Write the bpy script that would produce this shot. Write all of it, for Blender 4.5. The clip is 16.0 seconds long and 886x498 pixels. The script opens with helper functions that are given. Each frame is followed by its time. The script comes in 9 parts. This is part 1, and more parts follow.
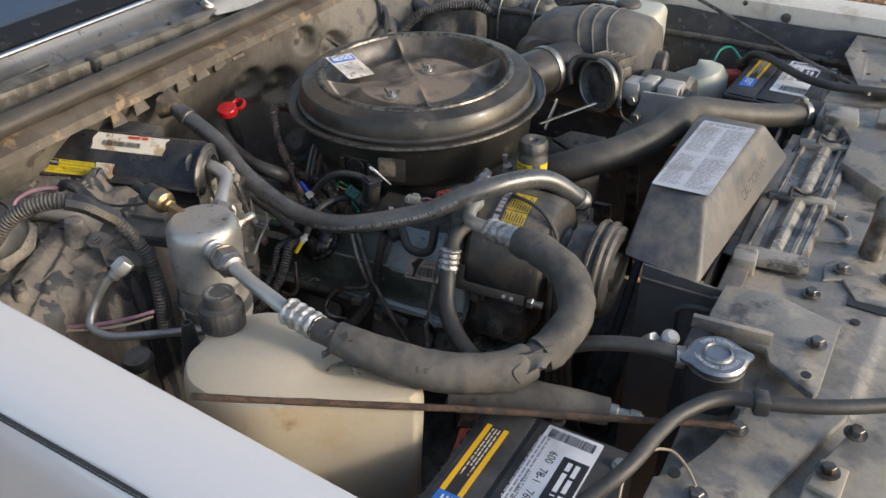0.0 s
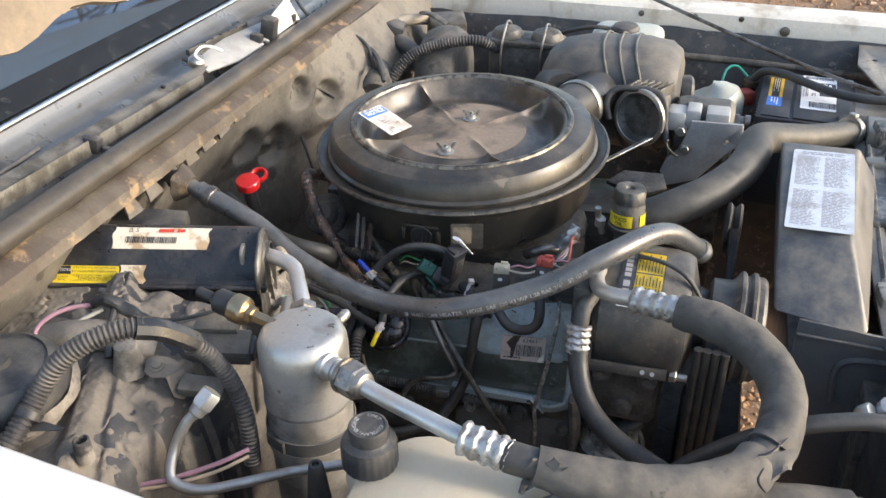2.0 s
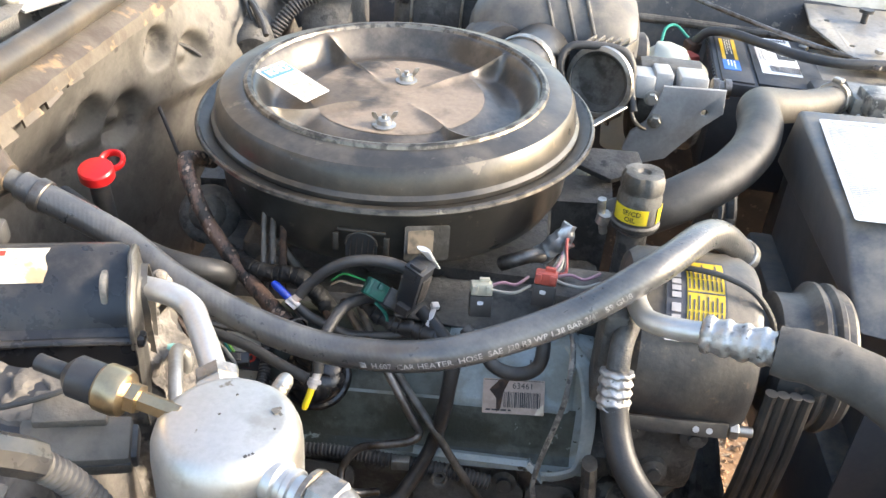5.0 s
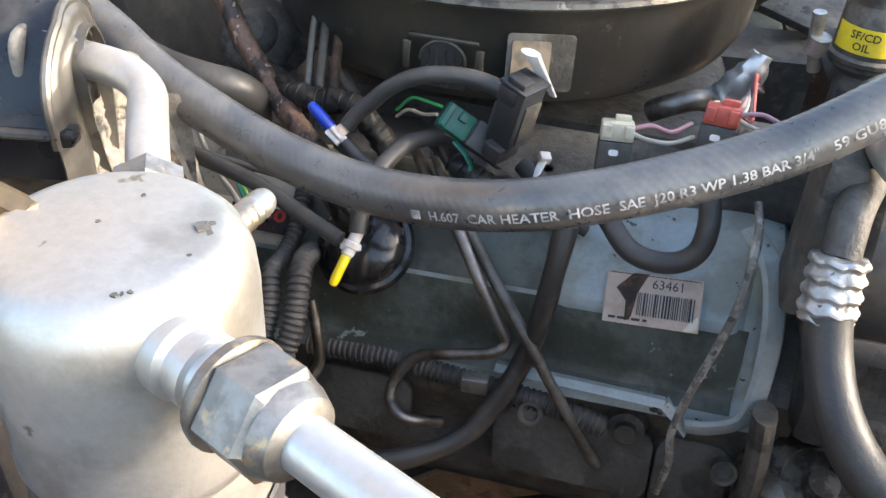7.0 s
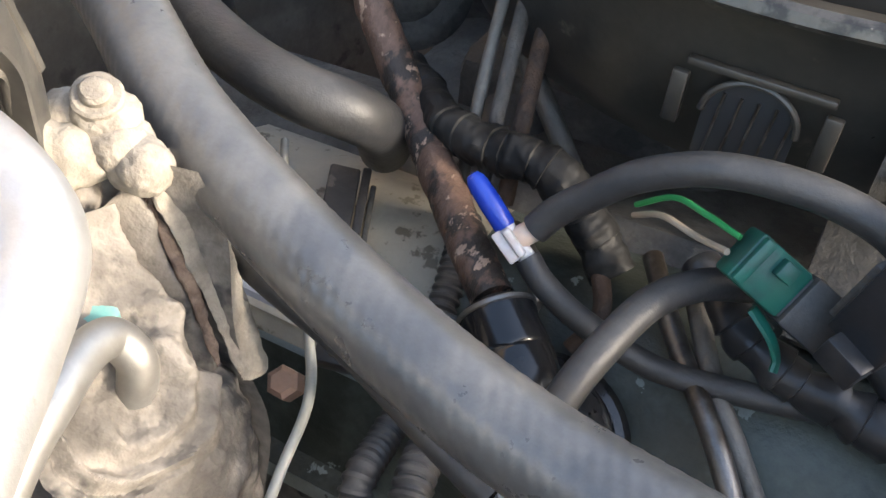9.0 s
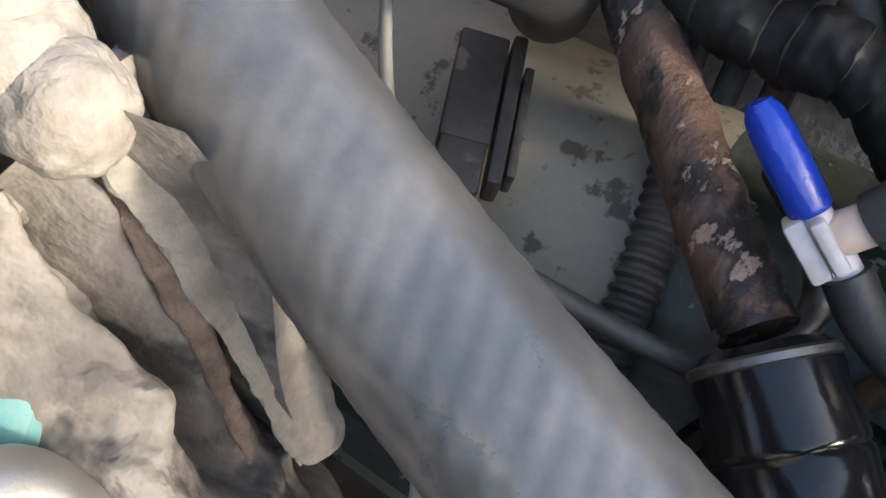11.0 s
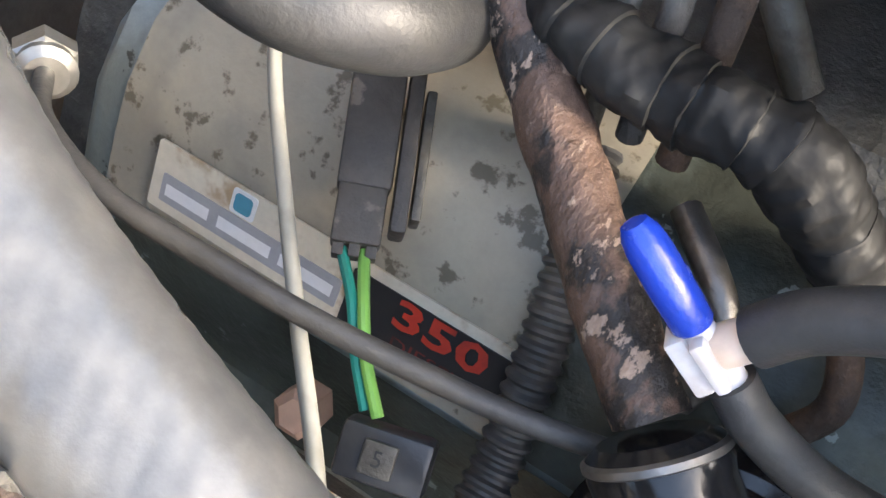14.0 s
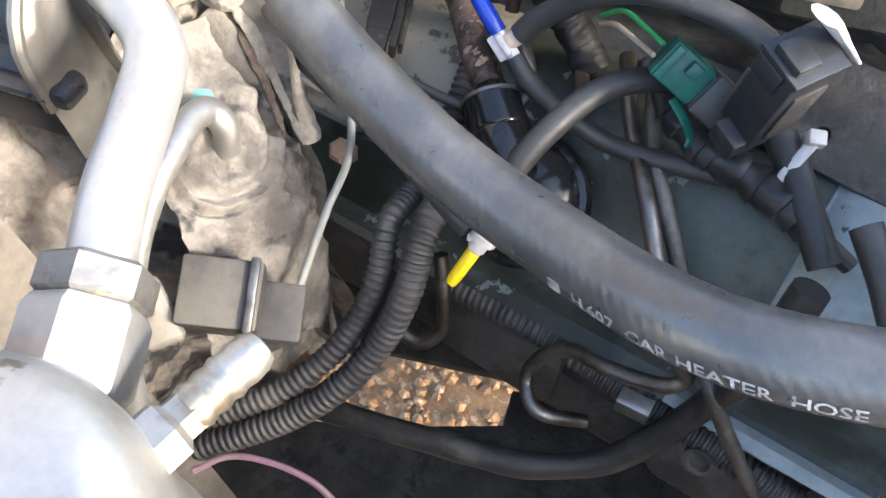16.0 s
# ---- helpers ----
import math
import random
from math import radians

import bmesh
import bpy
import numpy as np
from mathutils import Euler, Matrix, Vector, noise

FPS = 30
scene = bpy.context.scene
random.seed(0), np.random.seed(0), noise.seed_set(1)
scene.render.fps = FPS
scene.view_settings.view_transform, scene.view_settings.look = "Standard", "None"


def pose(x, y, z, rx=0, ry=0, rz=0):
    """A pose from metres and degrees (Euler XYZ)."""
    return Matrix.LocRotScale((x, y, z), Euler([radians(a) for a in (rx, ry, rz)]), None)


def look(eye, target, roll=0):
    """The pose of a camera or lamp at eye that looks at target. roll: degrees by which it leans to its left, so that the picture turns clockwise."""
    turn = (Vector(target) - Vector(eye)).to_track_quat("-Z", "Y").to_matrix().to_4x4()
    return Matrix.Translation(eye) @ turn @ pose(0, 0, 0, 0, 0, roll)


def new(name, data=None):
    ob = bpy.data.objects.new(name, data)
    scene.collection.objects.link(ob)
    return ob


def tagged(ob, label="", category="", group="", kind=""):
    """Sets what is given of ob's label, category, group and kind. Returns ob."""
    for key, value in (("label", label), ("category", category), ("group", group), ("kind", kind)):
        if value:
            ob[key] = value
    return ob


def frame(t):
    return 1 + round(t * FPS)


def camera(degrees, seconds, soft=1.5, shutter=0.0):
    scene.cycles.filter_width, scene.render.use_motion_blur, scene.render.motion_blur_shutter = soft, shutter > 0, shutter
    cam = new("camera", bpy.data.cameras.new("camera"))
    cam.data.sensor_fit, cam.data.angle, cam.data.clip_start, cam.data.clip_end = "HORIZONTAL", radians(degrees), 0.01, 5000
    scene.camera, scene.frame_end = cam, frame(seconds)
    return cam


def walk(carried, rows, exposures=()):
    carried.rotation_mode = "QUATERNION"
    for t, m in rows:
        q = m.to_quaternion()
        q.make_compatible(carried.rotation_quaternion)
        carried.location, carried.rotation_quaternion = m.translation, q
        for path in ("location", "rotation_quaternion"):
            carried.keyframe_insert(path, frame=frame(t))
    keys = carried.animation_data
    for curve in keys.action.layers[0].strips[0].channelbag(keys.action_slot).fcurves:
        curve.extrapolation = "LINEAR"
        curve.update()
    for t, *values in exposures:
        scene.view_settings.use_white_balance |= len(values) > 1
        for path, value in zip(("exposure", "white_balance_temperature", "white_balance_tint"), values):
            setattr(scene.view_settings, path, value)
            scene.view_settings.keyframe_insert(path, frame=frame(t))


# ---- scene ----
cam = camera(53.40, 16.0)
PATH = [
    (0.0, 0.0002, 0.0006, 1.7504, 57.02, 0.05, 28.02),
    (0.5, -0.1134, -0.0657, 1.7421, 57.35, 0.65, 24.84),
    (1.0, -0.2046, -0.0510, 1.7246, 57.60, -0.31, 22.35),
    (1.5, -0.2912, 0.0144, 1.7174, 58.17, -0.53, 20.68),
    (2.0, -0.3783, 0.0547, 1.7102, 58.63, 0.51, 17.42),
    (2.5, -0.4722, 0.0593, 1.7048, 58.81, 0.91, 11.66),
    (3.0, -0.5414, 0.0824, 1.6903, 58.88, 0.59, 9.42),
    (5.5, -0.5953, 0.3808, 1.4965, 56.49, -4.23, 7.03),
    (6.0, -0.5872, 0.4107, 1.4312, 54.99, -4.49, 9.20),
    (6.5, -0.5794, 0.4686, 1.3548, 54.18, -3.27, 14.12),
    (7.0, -0.5854, 0.5328, 1.3218, 53.99, -2.70, 16.82),
    (7.5, -0.6136, 0.6068, 1.2978, 53.88, -3.06, 21.98),
    (8.0, -0.6652, 0.6846, 1.2807, 52.08, -4.58, 24.84),
    (8.5, -0.6911, 0.7562, 1.2626, 49.50, -2.86, 27.88),
    (11.0, -0.7988, 0.9085, 1.1617, 33.09, -0.99, 36.52),
    (11.5, -0.8123, 0.9345, 1.1558, 28.96, -1.01, 36.68),
    (12.0, -0.8178, 0.9483, 1.1672, 26.89, -0.66, 35.46),
    (12.5, -0.8125, 0.9657, 1.1695, 25.11, -0.04, 34.65),
    (13.0, -0.8115, 0.9699, 1.1730, 23.23, 0.33, 33.74),
    (13.5, -0.8119, 0.9697, 1.1742, 22.13, 0.81, 33.26),
    (14.0, -0.8089, 0.9638, 1.1821, 21.61, 1.03, 32.95),
    (14.5, -0.7887, 0.9418, 1.2053, 22.09, 1.36, 32.85),
    (15.0, -0.7509, 0.8945, 1.2431, 24.58, 2.24, 32.88),
    (15.5, -0.7053, 0.8340, 1.2840, 29.31, 2.54, 34.01),
    (16.0, -0.6371, 0.7676, 1.3192, 32.89, 1.76, 35.44),
]
walk(cam, [(t, pose(x, y, z, rx, ry, rz)) for t, x, y, z, rx, ry, rz in PATH],
     [(0.0, 0.83, 6750, 10), (1.0, 1.24, 6750, 10), (2.0, 1.62, 6800, 10), (3.0, 2.0, 6850, 10), (5.5, 2.57, 6950, 10), (7.0, 2.58, 6900, 10), (8.5, 2.58, 6900, 10), (11.0, 2.15, 6550, 10), (12.0, 2.75, 6850, 10),
      (13.5, 3.25, 7000, 10), (14.5, 3.08, 6700, 10), (15.5, 2.7, 6500, 10), (16.0, 2.65, 6450, 10)])
# ---- light ----
world = bpy.data.worlds.new("sky")
scene.world = world
world.use_nodes = True
wn = world.node_tree.nodes
sky = wn.new("ShaderNodeTexSky")
sky.sky_type, sky.sun_disc = "NISHITA", False
SUN_AZ, SUN_EL = 86.0, 22.0   # degrees: azimuth from +y towards +x, height over the horizon
sky.sun_elevation, sky.sun_rotation = radians(SUN_EL), radians(SUN_AZ)
sky.air_density, sky.dust_density, sky.ozone_density = 1.0, 2.0, 1.0
wn["Background"].inputs["Strength"].default_value = 0.15
world.node_tree.links.new(sky.outputs[0], wn["Background"].inputs["Color"])
sun = new("sun", bpy.data.lights.new("sun", "SUN"))
sun.data.energy, sun.data.angle, sun.data.color = 1.15, radians(7), (1.0, 0.93, 0.84)
sd = Vector((math.sin(radians(SUN_AZ)) * math.cos(radians(SUN_EL)), math.cos(radians(SUN_AZ)) * math.cos(radians(SUN_EL)), math.sin(radians(SUN_EL))))
sun.matrix_world = look(sd * 20, (0, 0, 0))

# ---- materials ----
def surf(name, base, rough=0.5, metal=0.0, second=None, patch=(8.0, 0.45, 0.62), grain=(180.0, 0.12), bump=(220.0, 0.25),
         dust=None, rough_var=0.12, coat=0.0, vary=0.0, third=None, patch3=(40.0, 0.6, 0.68), stretch=None, trans=0.0, sss=0.0, spec=0.5):
    """A worn surface: base colour with patches of a second one, fine grain, settled dust and a fine relief."""
    m = bpy.data.materials.new(name)
    m.use_nodes = True
    nt = m.node_tree
    n, li = nt.nodes, nt.links
    b = n["Principled BSDF"]
    tc = n.new("ShaderNodeTexCoord")
    co = tc.outputs["Object"]
    if stretch:
        mp = n.new("ShaderNodeMapping")
        mp.inputs["Scale"].default_value = stretch
        li.new(co, mp.inputs["Vector"])
        co = mp.outputs[0]

    def noise_tex(scale, detail=5.0, roughness=0.6):
        t = n.new("ShaderNodeTexNoise")
        t.inputs["Scale"].default_value, t.inputs["Detail"].default_value, t.inputs["Roughness"].default_value = scale, detail, roughness
        li.new(co, t.inputs["Vector"])
        return t.outputs["Fac"]

    def step(fac, lo, hi):
        r = n.new("ShaderNodeMapRange")
        r.interpolation_type = "SMOOTHSTEP"
        r.inputs["From Min"].default_value, r.inputs["From Max"].default_value = lo, hi
        li.new(fac, r.inputs["Value"])
        return r.outputs[0]

    def mix(fac, a, c, mode="MIX"):
        x = n.new("ShaderNodeMix")
        x.data_type, x.blend_type = "RGBA", mode
        if isinstance(fac, float):
            x.inputs[0].default_value = fac
        else:
            li.new(fac, x.inputs[0])
        for k, v in ((6, a), (7, c)):
            if isinstance(v, tuple):
                x.inputs[k].default_value = (*v, 1)
            else:
                li.new(v, x.inputs[k])
        return x.outputs[2]

    colour = base
    if second:
        colour = mix(step(noise_tex(patch[0]), patch[1], patch[2]), colour, second)
    if third:
        colour = mix(step(noise_tex(patch3[0]), patch3[1], patch3[2]), colour, third)
    fine = noise_tex(grain[0], 3.0, 0.7)
    g = n.new("ShaderNodeMapRange")
    g.inputs["To Min"].default_value, g.inputs["To Max"].default_value = 1 - 2.2 * grain[1], 1 + 2.2 * grain[1]
    li.new(fine, g.inputs["Value"])
    cg = n.new("ShaderNodeCombineColor")
    for k in range(3):
        li.new(g.outputs[0], cg.inputs[k])
    colour = mix(1.0, colour, cg.outputs[0], "MULTIPLY")
    if vary:
        oi = n.new("ShaderNodeObjectInfo")
        gv = n.new("ShaderNodeMapRange")
        gv.inputs["To Min"].default_value, gv.inputs["To Max"].default_value = 1 - vary, 1 + vary
        li.new(oi.outputs["Random"], gv.inputs["Value"])
        cv = n.new("ShaderNodeCombineColor")
        for k in range(3):
            li.new(gv.outputs[0], cv.inputs[k])
        colour = mix(1.0, colour, cv.outputs[0], "MULTIPLY")
    rr = n.new("ShaderNodeMapRange")
    rr.inputs["To Min"].default_value, rr.inputs["To Max"].default_value = max(rough - rough_var, 0.02), min(rough + rough_var, 1)
    li.new(noise_tex(max(patch[0] * 3, 20.0)), rr.inputs["Value"])
    rough_out = rr.outputs[0]
    if dust:
        dcol, amount = dust
        geo = n.new("ShaderNodeNewGeometry")
        sep = n.new("ShaderNodeSeparateXYZ")
        li.new(geo.outputs["Normal"], sep.inputs[0])
        up = step(sep.outputs[2], -0.2, 0.9)
        pn = step(noise_tex(22.0, 6.0, 0.7), 0.42 - 0.25 * amount, 0.85 - 0.3 * amount)
        mul = n.new("ShaderNodeMath")
        mul.operation = "MULTIPLY"
        li.new(up, mul.inputs[0])
        li.new(pn, mul.inputs[1])
        m2 = n.new("ShaderNodeMath")
        m2.operation = "MULTIPLY"
        m2.inputs[1].default_value = min(1.0, 0.35 + amount)
        li.new(mul.outputs[0], m2.inputs[0])
        colour = mix(m2.outputs[0], colour, dcol)
        ra = n.new("ShaderNodeMath")
        ra.operation, ra.use_clamp = "ADD", True
        sc = n.new("ShaderNodeMath")
        sc.operation = "MULTIPLY"
        sc.inputs[1].default_value = 0.3
        li.new(m2.outputs[0], sc.inputs[0])
        li.new(rough_out, ra.inputs[0])
        li.new(sc.outputs[0], ra.inputs[1])
        rough_out = ra.outputs[0]
    li.new(colour if not isinstance(colour, tuple) else mix(0.0, colour, colour), b.inputs["Base Color"])
    li.new(rough_out, b.inputs["Roughness"])
    b.inputs["Metallic"].default_value = metal
    b.inputs["Coat Weight"].default_value = coat
    b.inputs["Specular IOR Level"].default_value = spec
    b.inputs["Transmission Weight"].default_value = trans
    if sss:
        b.inputs["Subsurface Weight"].default_value = sss
        b.inputs["Subsurface Radius"].default_value = (0.02, 0.012, 0.006)
        b.inputs["Subsurface Scale"].default_value = 1.0
    if bump[1]:
        bp = n.new("ShaderNodeBump")
        bp.inputs["Strength"].default_value, bp.inputs["Distance"].default_value = bump[1], 0.002
        li.new(noise_tex(bump[0], 4.0, 0.65), bp.inputs["Height"])
        li.new(bp.outputs[0], b.inputs["Normal"])
    return m


DUST = (0.31, 0.275, 0.23)
white_paint = surf("white_paint", (0.64, 0.645, 0.655), 0.30, 0, None, (5, 0.45, 0.75), (90, 0.012), (60, 0.0), coat=0.3, rough_var=0.04)
old_white = surf("dusty_white_paint", (0.70, 0.67, 0.60), 0.5, 0, (0.45, 0.40, 0.32), (9, 0.5, 0.68), (120, 0.08), (120, 0.15))
body_tan = surf("dusty_body_paint", (0.30, 0.265, 0.21), 0.65, 0, (0.27, 0.21, 0.15), (11, 0.42, 0.62), (150, 0.12), (90, 0.35), dust=(DUST, 0.5), third=(0.14, 0.11, 0.09), patch3=(26, 0.62, 0.72))
firewall_mat = surf("firewall_paint", (0.140, 0.127, 0.107), 0.62, 0, (0.095, 0.086, 0.073), (10, 0.45, 0.58), (140, 0.14), (70, 0.3), dust=((0.19, 0.17, 0.138), 0.35), third=(0.058, 0.052, 0.046), patch3=(24, 0.57, 0.66))
rubber = surf("black_rubber", (0.034, 0.034, 0.035), 0.46, 0, (0.042, 0.041, 0.039), (40, 0.45, 0.62), (260, 0.12), (320, 0.18), dust=((0.14, 0.13, 0.115), 0.16))
hose_rubber = surf("heater_hose_rubber", (0.052, 0.054, 0.057), 0.30, 0, (0.078, 0.078, 0.077), (45, 0.45, 0.62), (500, 0.14), (420, 0.06), dust=((0.20, 0.192, 0.175), 0.16), spec=1.0)
seal_rubber = surf("cowl_seal_rubber", (0.050, 0.045, 0.039), 0.36, 0, (0.085, 0.072, 0.056), (14, 0.5, 0.66), (200, 0.1), (120, 0.12), dust=((0.13, 0.105, 0.078), 0.1))
foam = surf("grey_black_foam", (0.062, 0.060, 0.058), 0.72, 0, (0.100, 0.093, 0.085), (16, 0.44, 0.62), (260, 0.10), (150, 0.14), dust=((0.20, 0.175, 0.145), 0.28), third=(0.035, 0.034, 0.034), patch3=(52, 0.60, 0.68), spec=0.4)
black_plastic = surf("black_plastic", (0.028, 0.029, 0.032), 0.45, 0, (0.06, 0.058, 0.055), (20, 0.48, 0.66), (250, 0.1), (260, 0.15), dust=((0.20, 0.18, 0.15), 0.3))
grey_plastic = surf("aged_black_plastic", (0.075, 0.074, 0.074), 0.5, 0, (0.115, 0.108, 0.097), (12, 0.45, 0.62), (220, 0.1), (200, 0.18), dust=((0.23, 0.205, 0.165), 0.3))
shroud_mat = surf("shroud_plastic", (0.080, 0.084, 0.092), 0.40, 0, (0.105, 0.10, 0.095), (8, 0.47, 0.64), (200, 0.07), (160, 0.10), dust=((0.28, 0.245, 0.195), 0.42))
black_gloss = surf("glossy_black_rubber", (0.012, 0.012, 0.013), 0.16, 0, (0.03, 0.03, 0.03), (40, 0.5, 0.7), (300, 0.06), (200, 0.06))
grime = surf("engine_grime", (0.058, 0.056, 0.053), 0.60, 0, (0.105, 0.100, 0.091), (26, 0.45, 0.60), (220, 0.22), (160, 0.8), dust=((0.17, 0.155, 0.13), 0.3), third=(0.034, 0.034, 0.034), patch3=(48, 0.54, 0.62))
cast_dirt = surf("dirty_cast_metal", (0.15, 0.145, 0.135), 0.55, 0.5, (0.07, 0.066, 0.058), (25, 0.44, 0.58), (180, 0.15), (200, 0.5), dust=((0.25, 0.23, 0.195), 0.3))
ac_black = surf("air_cleaner_black", (0.024, 0.023, 0.021), 0.34, 0.0, (0.050, 0.044, 0.036), (10, 0.44, 0.62), (180, 0.14), (60, 0.10), dust=((0.17, 0.145, 0.115), 0.12), third=(0.10, 0.086, 0.068), patch3=(34, 0.62, 0.68), coat=0.15, rough_var=0.2)
ac_pan = surf("dusty_lid_pan", (0.25, 0.195, 0.145), 0.62, 0.0, (0.10, 0.08, 0.062), (9, 0.42, 0.62), (160, 0.14), (120, 0.2), third=(0.035, 0.032, 0.028), patch3=(7, 0.58, 0.68))
chrome_edge = surf("worn_bright_edge", (0.20, 0.18, 0.15), 0.36, 0.7, (0.07, 0.063, 0.055), (60, 0.44, 0.58), (200, 0.14), (220, 0.2))
alu = surf("aluminium", (0.56, 0.555, 0.545), 0.42, 0.75, (0.47, 0.455, 0.425), (18, 0.46, 0.64), (200, 0.06), (260, 0.10), third=(0.28, 0.255, 0.21), patch3=(60, 0.66, 0.72), rough_var=0.08)
alu_dull = surf("dull_aluminium", (0.47, 0.47, 0.46), 0.46, 0.8, (0.35, 0.34, 0.315), (16, 0.46, 0.62), (220, 0.07), (220, 0.10), third=(0.24, 0.21, 0.17), patch3=(38, 0.655, 0.70))
zinc = surf("zinc_steel", (0.46, 0.45, 0.42), 0.42, 0.9, (0.30, 0.265, 0.21), (34, 0.47, 0.62), (220, 0.1), (220, 0.15))
steel_dark = surf("oiled_steel", (0.22, 0.21, 0.20), 0.45, 0.9, (0.10, 0.085, 0.07), (30, 0.42, 0.62), (220, 0.12), (220, 0.25))
brass = surf("brass", (0.47, 0.36, 0.22), 0.34, 1.0, (0.33, 0.25, 0.17), (40, 0.5, 0.7), (200, 0.08), (160, 0.1))
rust = surf("rusty_steel", (0.085, 0.050, 0.032), 0.82, 0.1, (0.040, 0.028, 0.022), (45, 0.45, 0.56), (300, 0.22), (260, 0.7))
rust_tube_mat = surf("flaking_rusty_tube", (0.118, 0.072, 0.052), 0.55, 0.05, (0.028, 0.023, 0.020), (85, 0.48, 0.55), (380, 0.28), (260, 0.9), third=(0.33, 0.235, 0.175), patch3=(170, 0.585, 0.62), stretch=(0.9, 0.55, 0.55))
panel_steel = surf("worn_black_panel", (0.215, 0.205, 0.190), 0.36, 0.15, (0.37, 0.325, 0.26), (11, 0.46, 0.56), (160, 0.16), (110, 0.3), dust=((0.30, 0.27, 0.22), 0.2), third=(0.085, 0.084, 0.084), patch3=(17, 0.56, 0.67), rough_var=0.2)
rail_steel = surf("worn_rail_steel", (0.34, 0.312, 0.268), 0.36, 0.25, (0.085, 0.082, 0.078), (18, 0.47, 0.57), (160, 0.14), (140, 0.2), dust=((0.30, 0.27, 0.225), 0.25), third=(0.40, 0.38, 0.34), patch3=(70, 0.62, 0.66))
valve_paint = surf("pale_blue_engine_paint", (0.33, 0.385, 0.395), 0.36, 0.0, (0.25, 0.275, 0.245), (14, 0.45, 0.60), (220, 0.10), (140, 0.22), third=(0.060, 0.062, 0.050), patch3=(90, 0.645, 0.68))
valve_dirty = surf("dirty_green_engine_paint", (0.085, 0.10, 0.088), 0.42, 0.0, (0.042, 0.047, 0.038), (18, 0.44, 0.58), (220, 0.14), (170, 0.45), third=(0.24, 0.28, 0.27), patch3=(70, 0.655, 0.675))
cream_speck = surf("speckled_cream_paint", (0.40, 0.355, 0.275), 0.48, 0.0, (0.30, 0.275, 0.225), (16, 0.45, 0.62), (240, 0.06), (200, 0.12), third=(0.150, 0.128, 0.092), patch3=(120, 0.570, 0.655))
reservoir_mat = surf("aged_translucent_plastic", (0.50, 0.445, 0.350), 0.40, 0.0, (0.45, 0.365, 0.235), (6, 0.46, 0.64), (120, 0.04), (60, 0.10), third=(0.30, 0.185, 0.085), patch3=(10, 0.585, 0.70), sss=0.2)
washer_mat = surf("milky_plastic", (0.46, 0.49, 0.44), 0.42, 0.0, (0.48, 0.48, 0.40), (9, 0.45, 0.66), (120, 0.05), (60, 0.1), sss=0.2)
battery_mat = surf("battery_case", (0.030, 0.031, 0.035), 0.48, 0, (0.05, 0.05, 0.05), (14, 0.5, 0.7), (260, 0.08), (220, 0.12), dust=((0.15, 0.14, 0.12), 0.15))
paper = surf("white_label", (0.80, 0.80, 0.80), 0.55, 0, (0.66, 0.64, 0.60), (14, 0.5, 0.7), (200, 0.05), (90, 0.06))
paper_worn = surf("worn_label", (0.68, 0.62, 0.50), 0.6, 0, (0.42, 0.30, 0.18), (30, 0.52, 0.62), (200, 0.08), (90, 0.2))
paper_silver = surf("silver_label", (0.72, 0.73, 0.76), 0.34, 0.35, (0.55, 0.54, 0.52), (18, 0.48, 0.66), (240, 0.08), (90, 0.08))
ink = surf("black_ink", (0.025, 0.025, 0.027), 0.5, 0, grain=(200, 0.05), bump=(100, 0))
ink_grey = surf("grey_print", (0.36, 0.36, 0.38), 0.55, 0, grain=(200, 0.08), bump=(100, 0))
ink_white = surf("white_print", (0.40, 0.40, 0.40), 0.6, 0, (0.22, 0.22, 0.22), (90, 0.48, 0.62), grain=(300, 0.1), bump=(100, 0))
ink_red = surf("red_print", (0.55, 0.05, 0.03), 0.45, 0, (0.36, 0.04, 0.03), (80, 0.5, 0.7), grain=(300, 0.08), bump=(100, 0))
ink_blue = surf("blue_print", (0.03, 0.14, 0.48), 0.4, 0, grain=(300, 0.05), bump=(100, 0))
cyan_print = surf("sky_blue_print", (0.07, 0.27, 0.38), 0.45, 0, grain=(300, 0.05), bump=(100, 0))
yellow = surf("yellow_label", (0.78, 0.60, 0.03), 0.5, 0, (0.62, 0.46, 0.05), (30, 0.52, 0.7), (200, 0.04), (90, 0.05))
cap_yellow = surf("yellow_vinyl", (0.85, 0.62, 0.01), 0.35, 0, grain=(200, 0.03), bump=(100, 0.03))
cap_blue = surf("blue_vinyl", (0.012, 0.048, 0.40), 0.24, 0, (0.008, 0.030, 0.30), (60, 0.5, 0.7), (200, 0.04), (210, 0.22), coat=0.3)
tee_white = surf("white_nylon", (0.66, 0.62, 0.60), 0.42, 0, (0.55, 0.47, 0.42), (60, 0.48, 0.66), (200, 0.04), (150, 0.08), sss=0.1)
tee_peach = surf("aged_cream_nylon", (0.64, 0.49, 0.385), 0.42, 0, (0.54, 0.40, 0.305), (60, 0.48, 0.66), (200, 0.04), (150, 0.08), sss=0.1)
red_plastic = surf("red_plastic", (0.45, 0.012, 0.014), 0.32, 0, (0.30, 0.015, 0.012), (40, 0.52, 0.7), (200, 0.06), (160, 0.06))
red_dull = surf("faded_red_plastic", (0.48, 0.09, 0.06), 0.5, 0, (0.30, 0.06, 0.05), (60, 0.5, 0.7), (200, 0.06), (160, 0.08))
green_plastic = surf("green_plastic", (0.010, 0.12, 0.085), 0.42, 0, (0.015, 0.075, 0.06), (60, 0.5, 0.7), (220, 0.08), (160, 0.08))
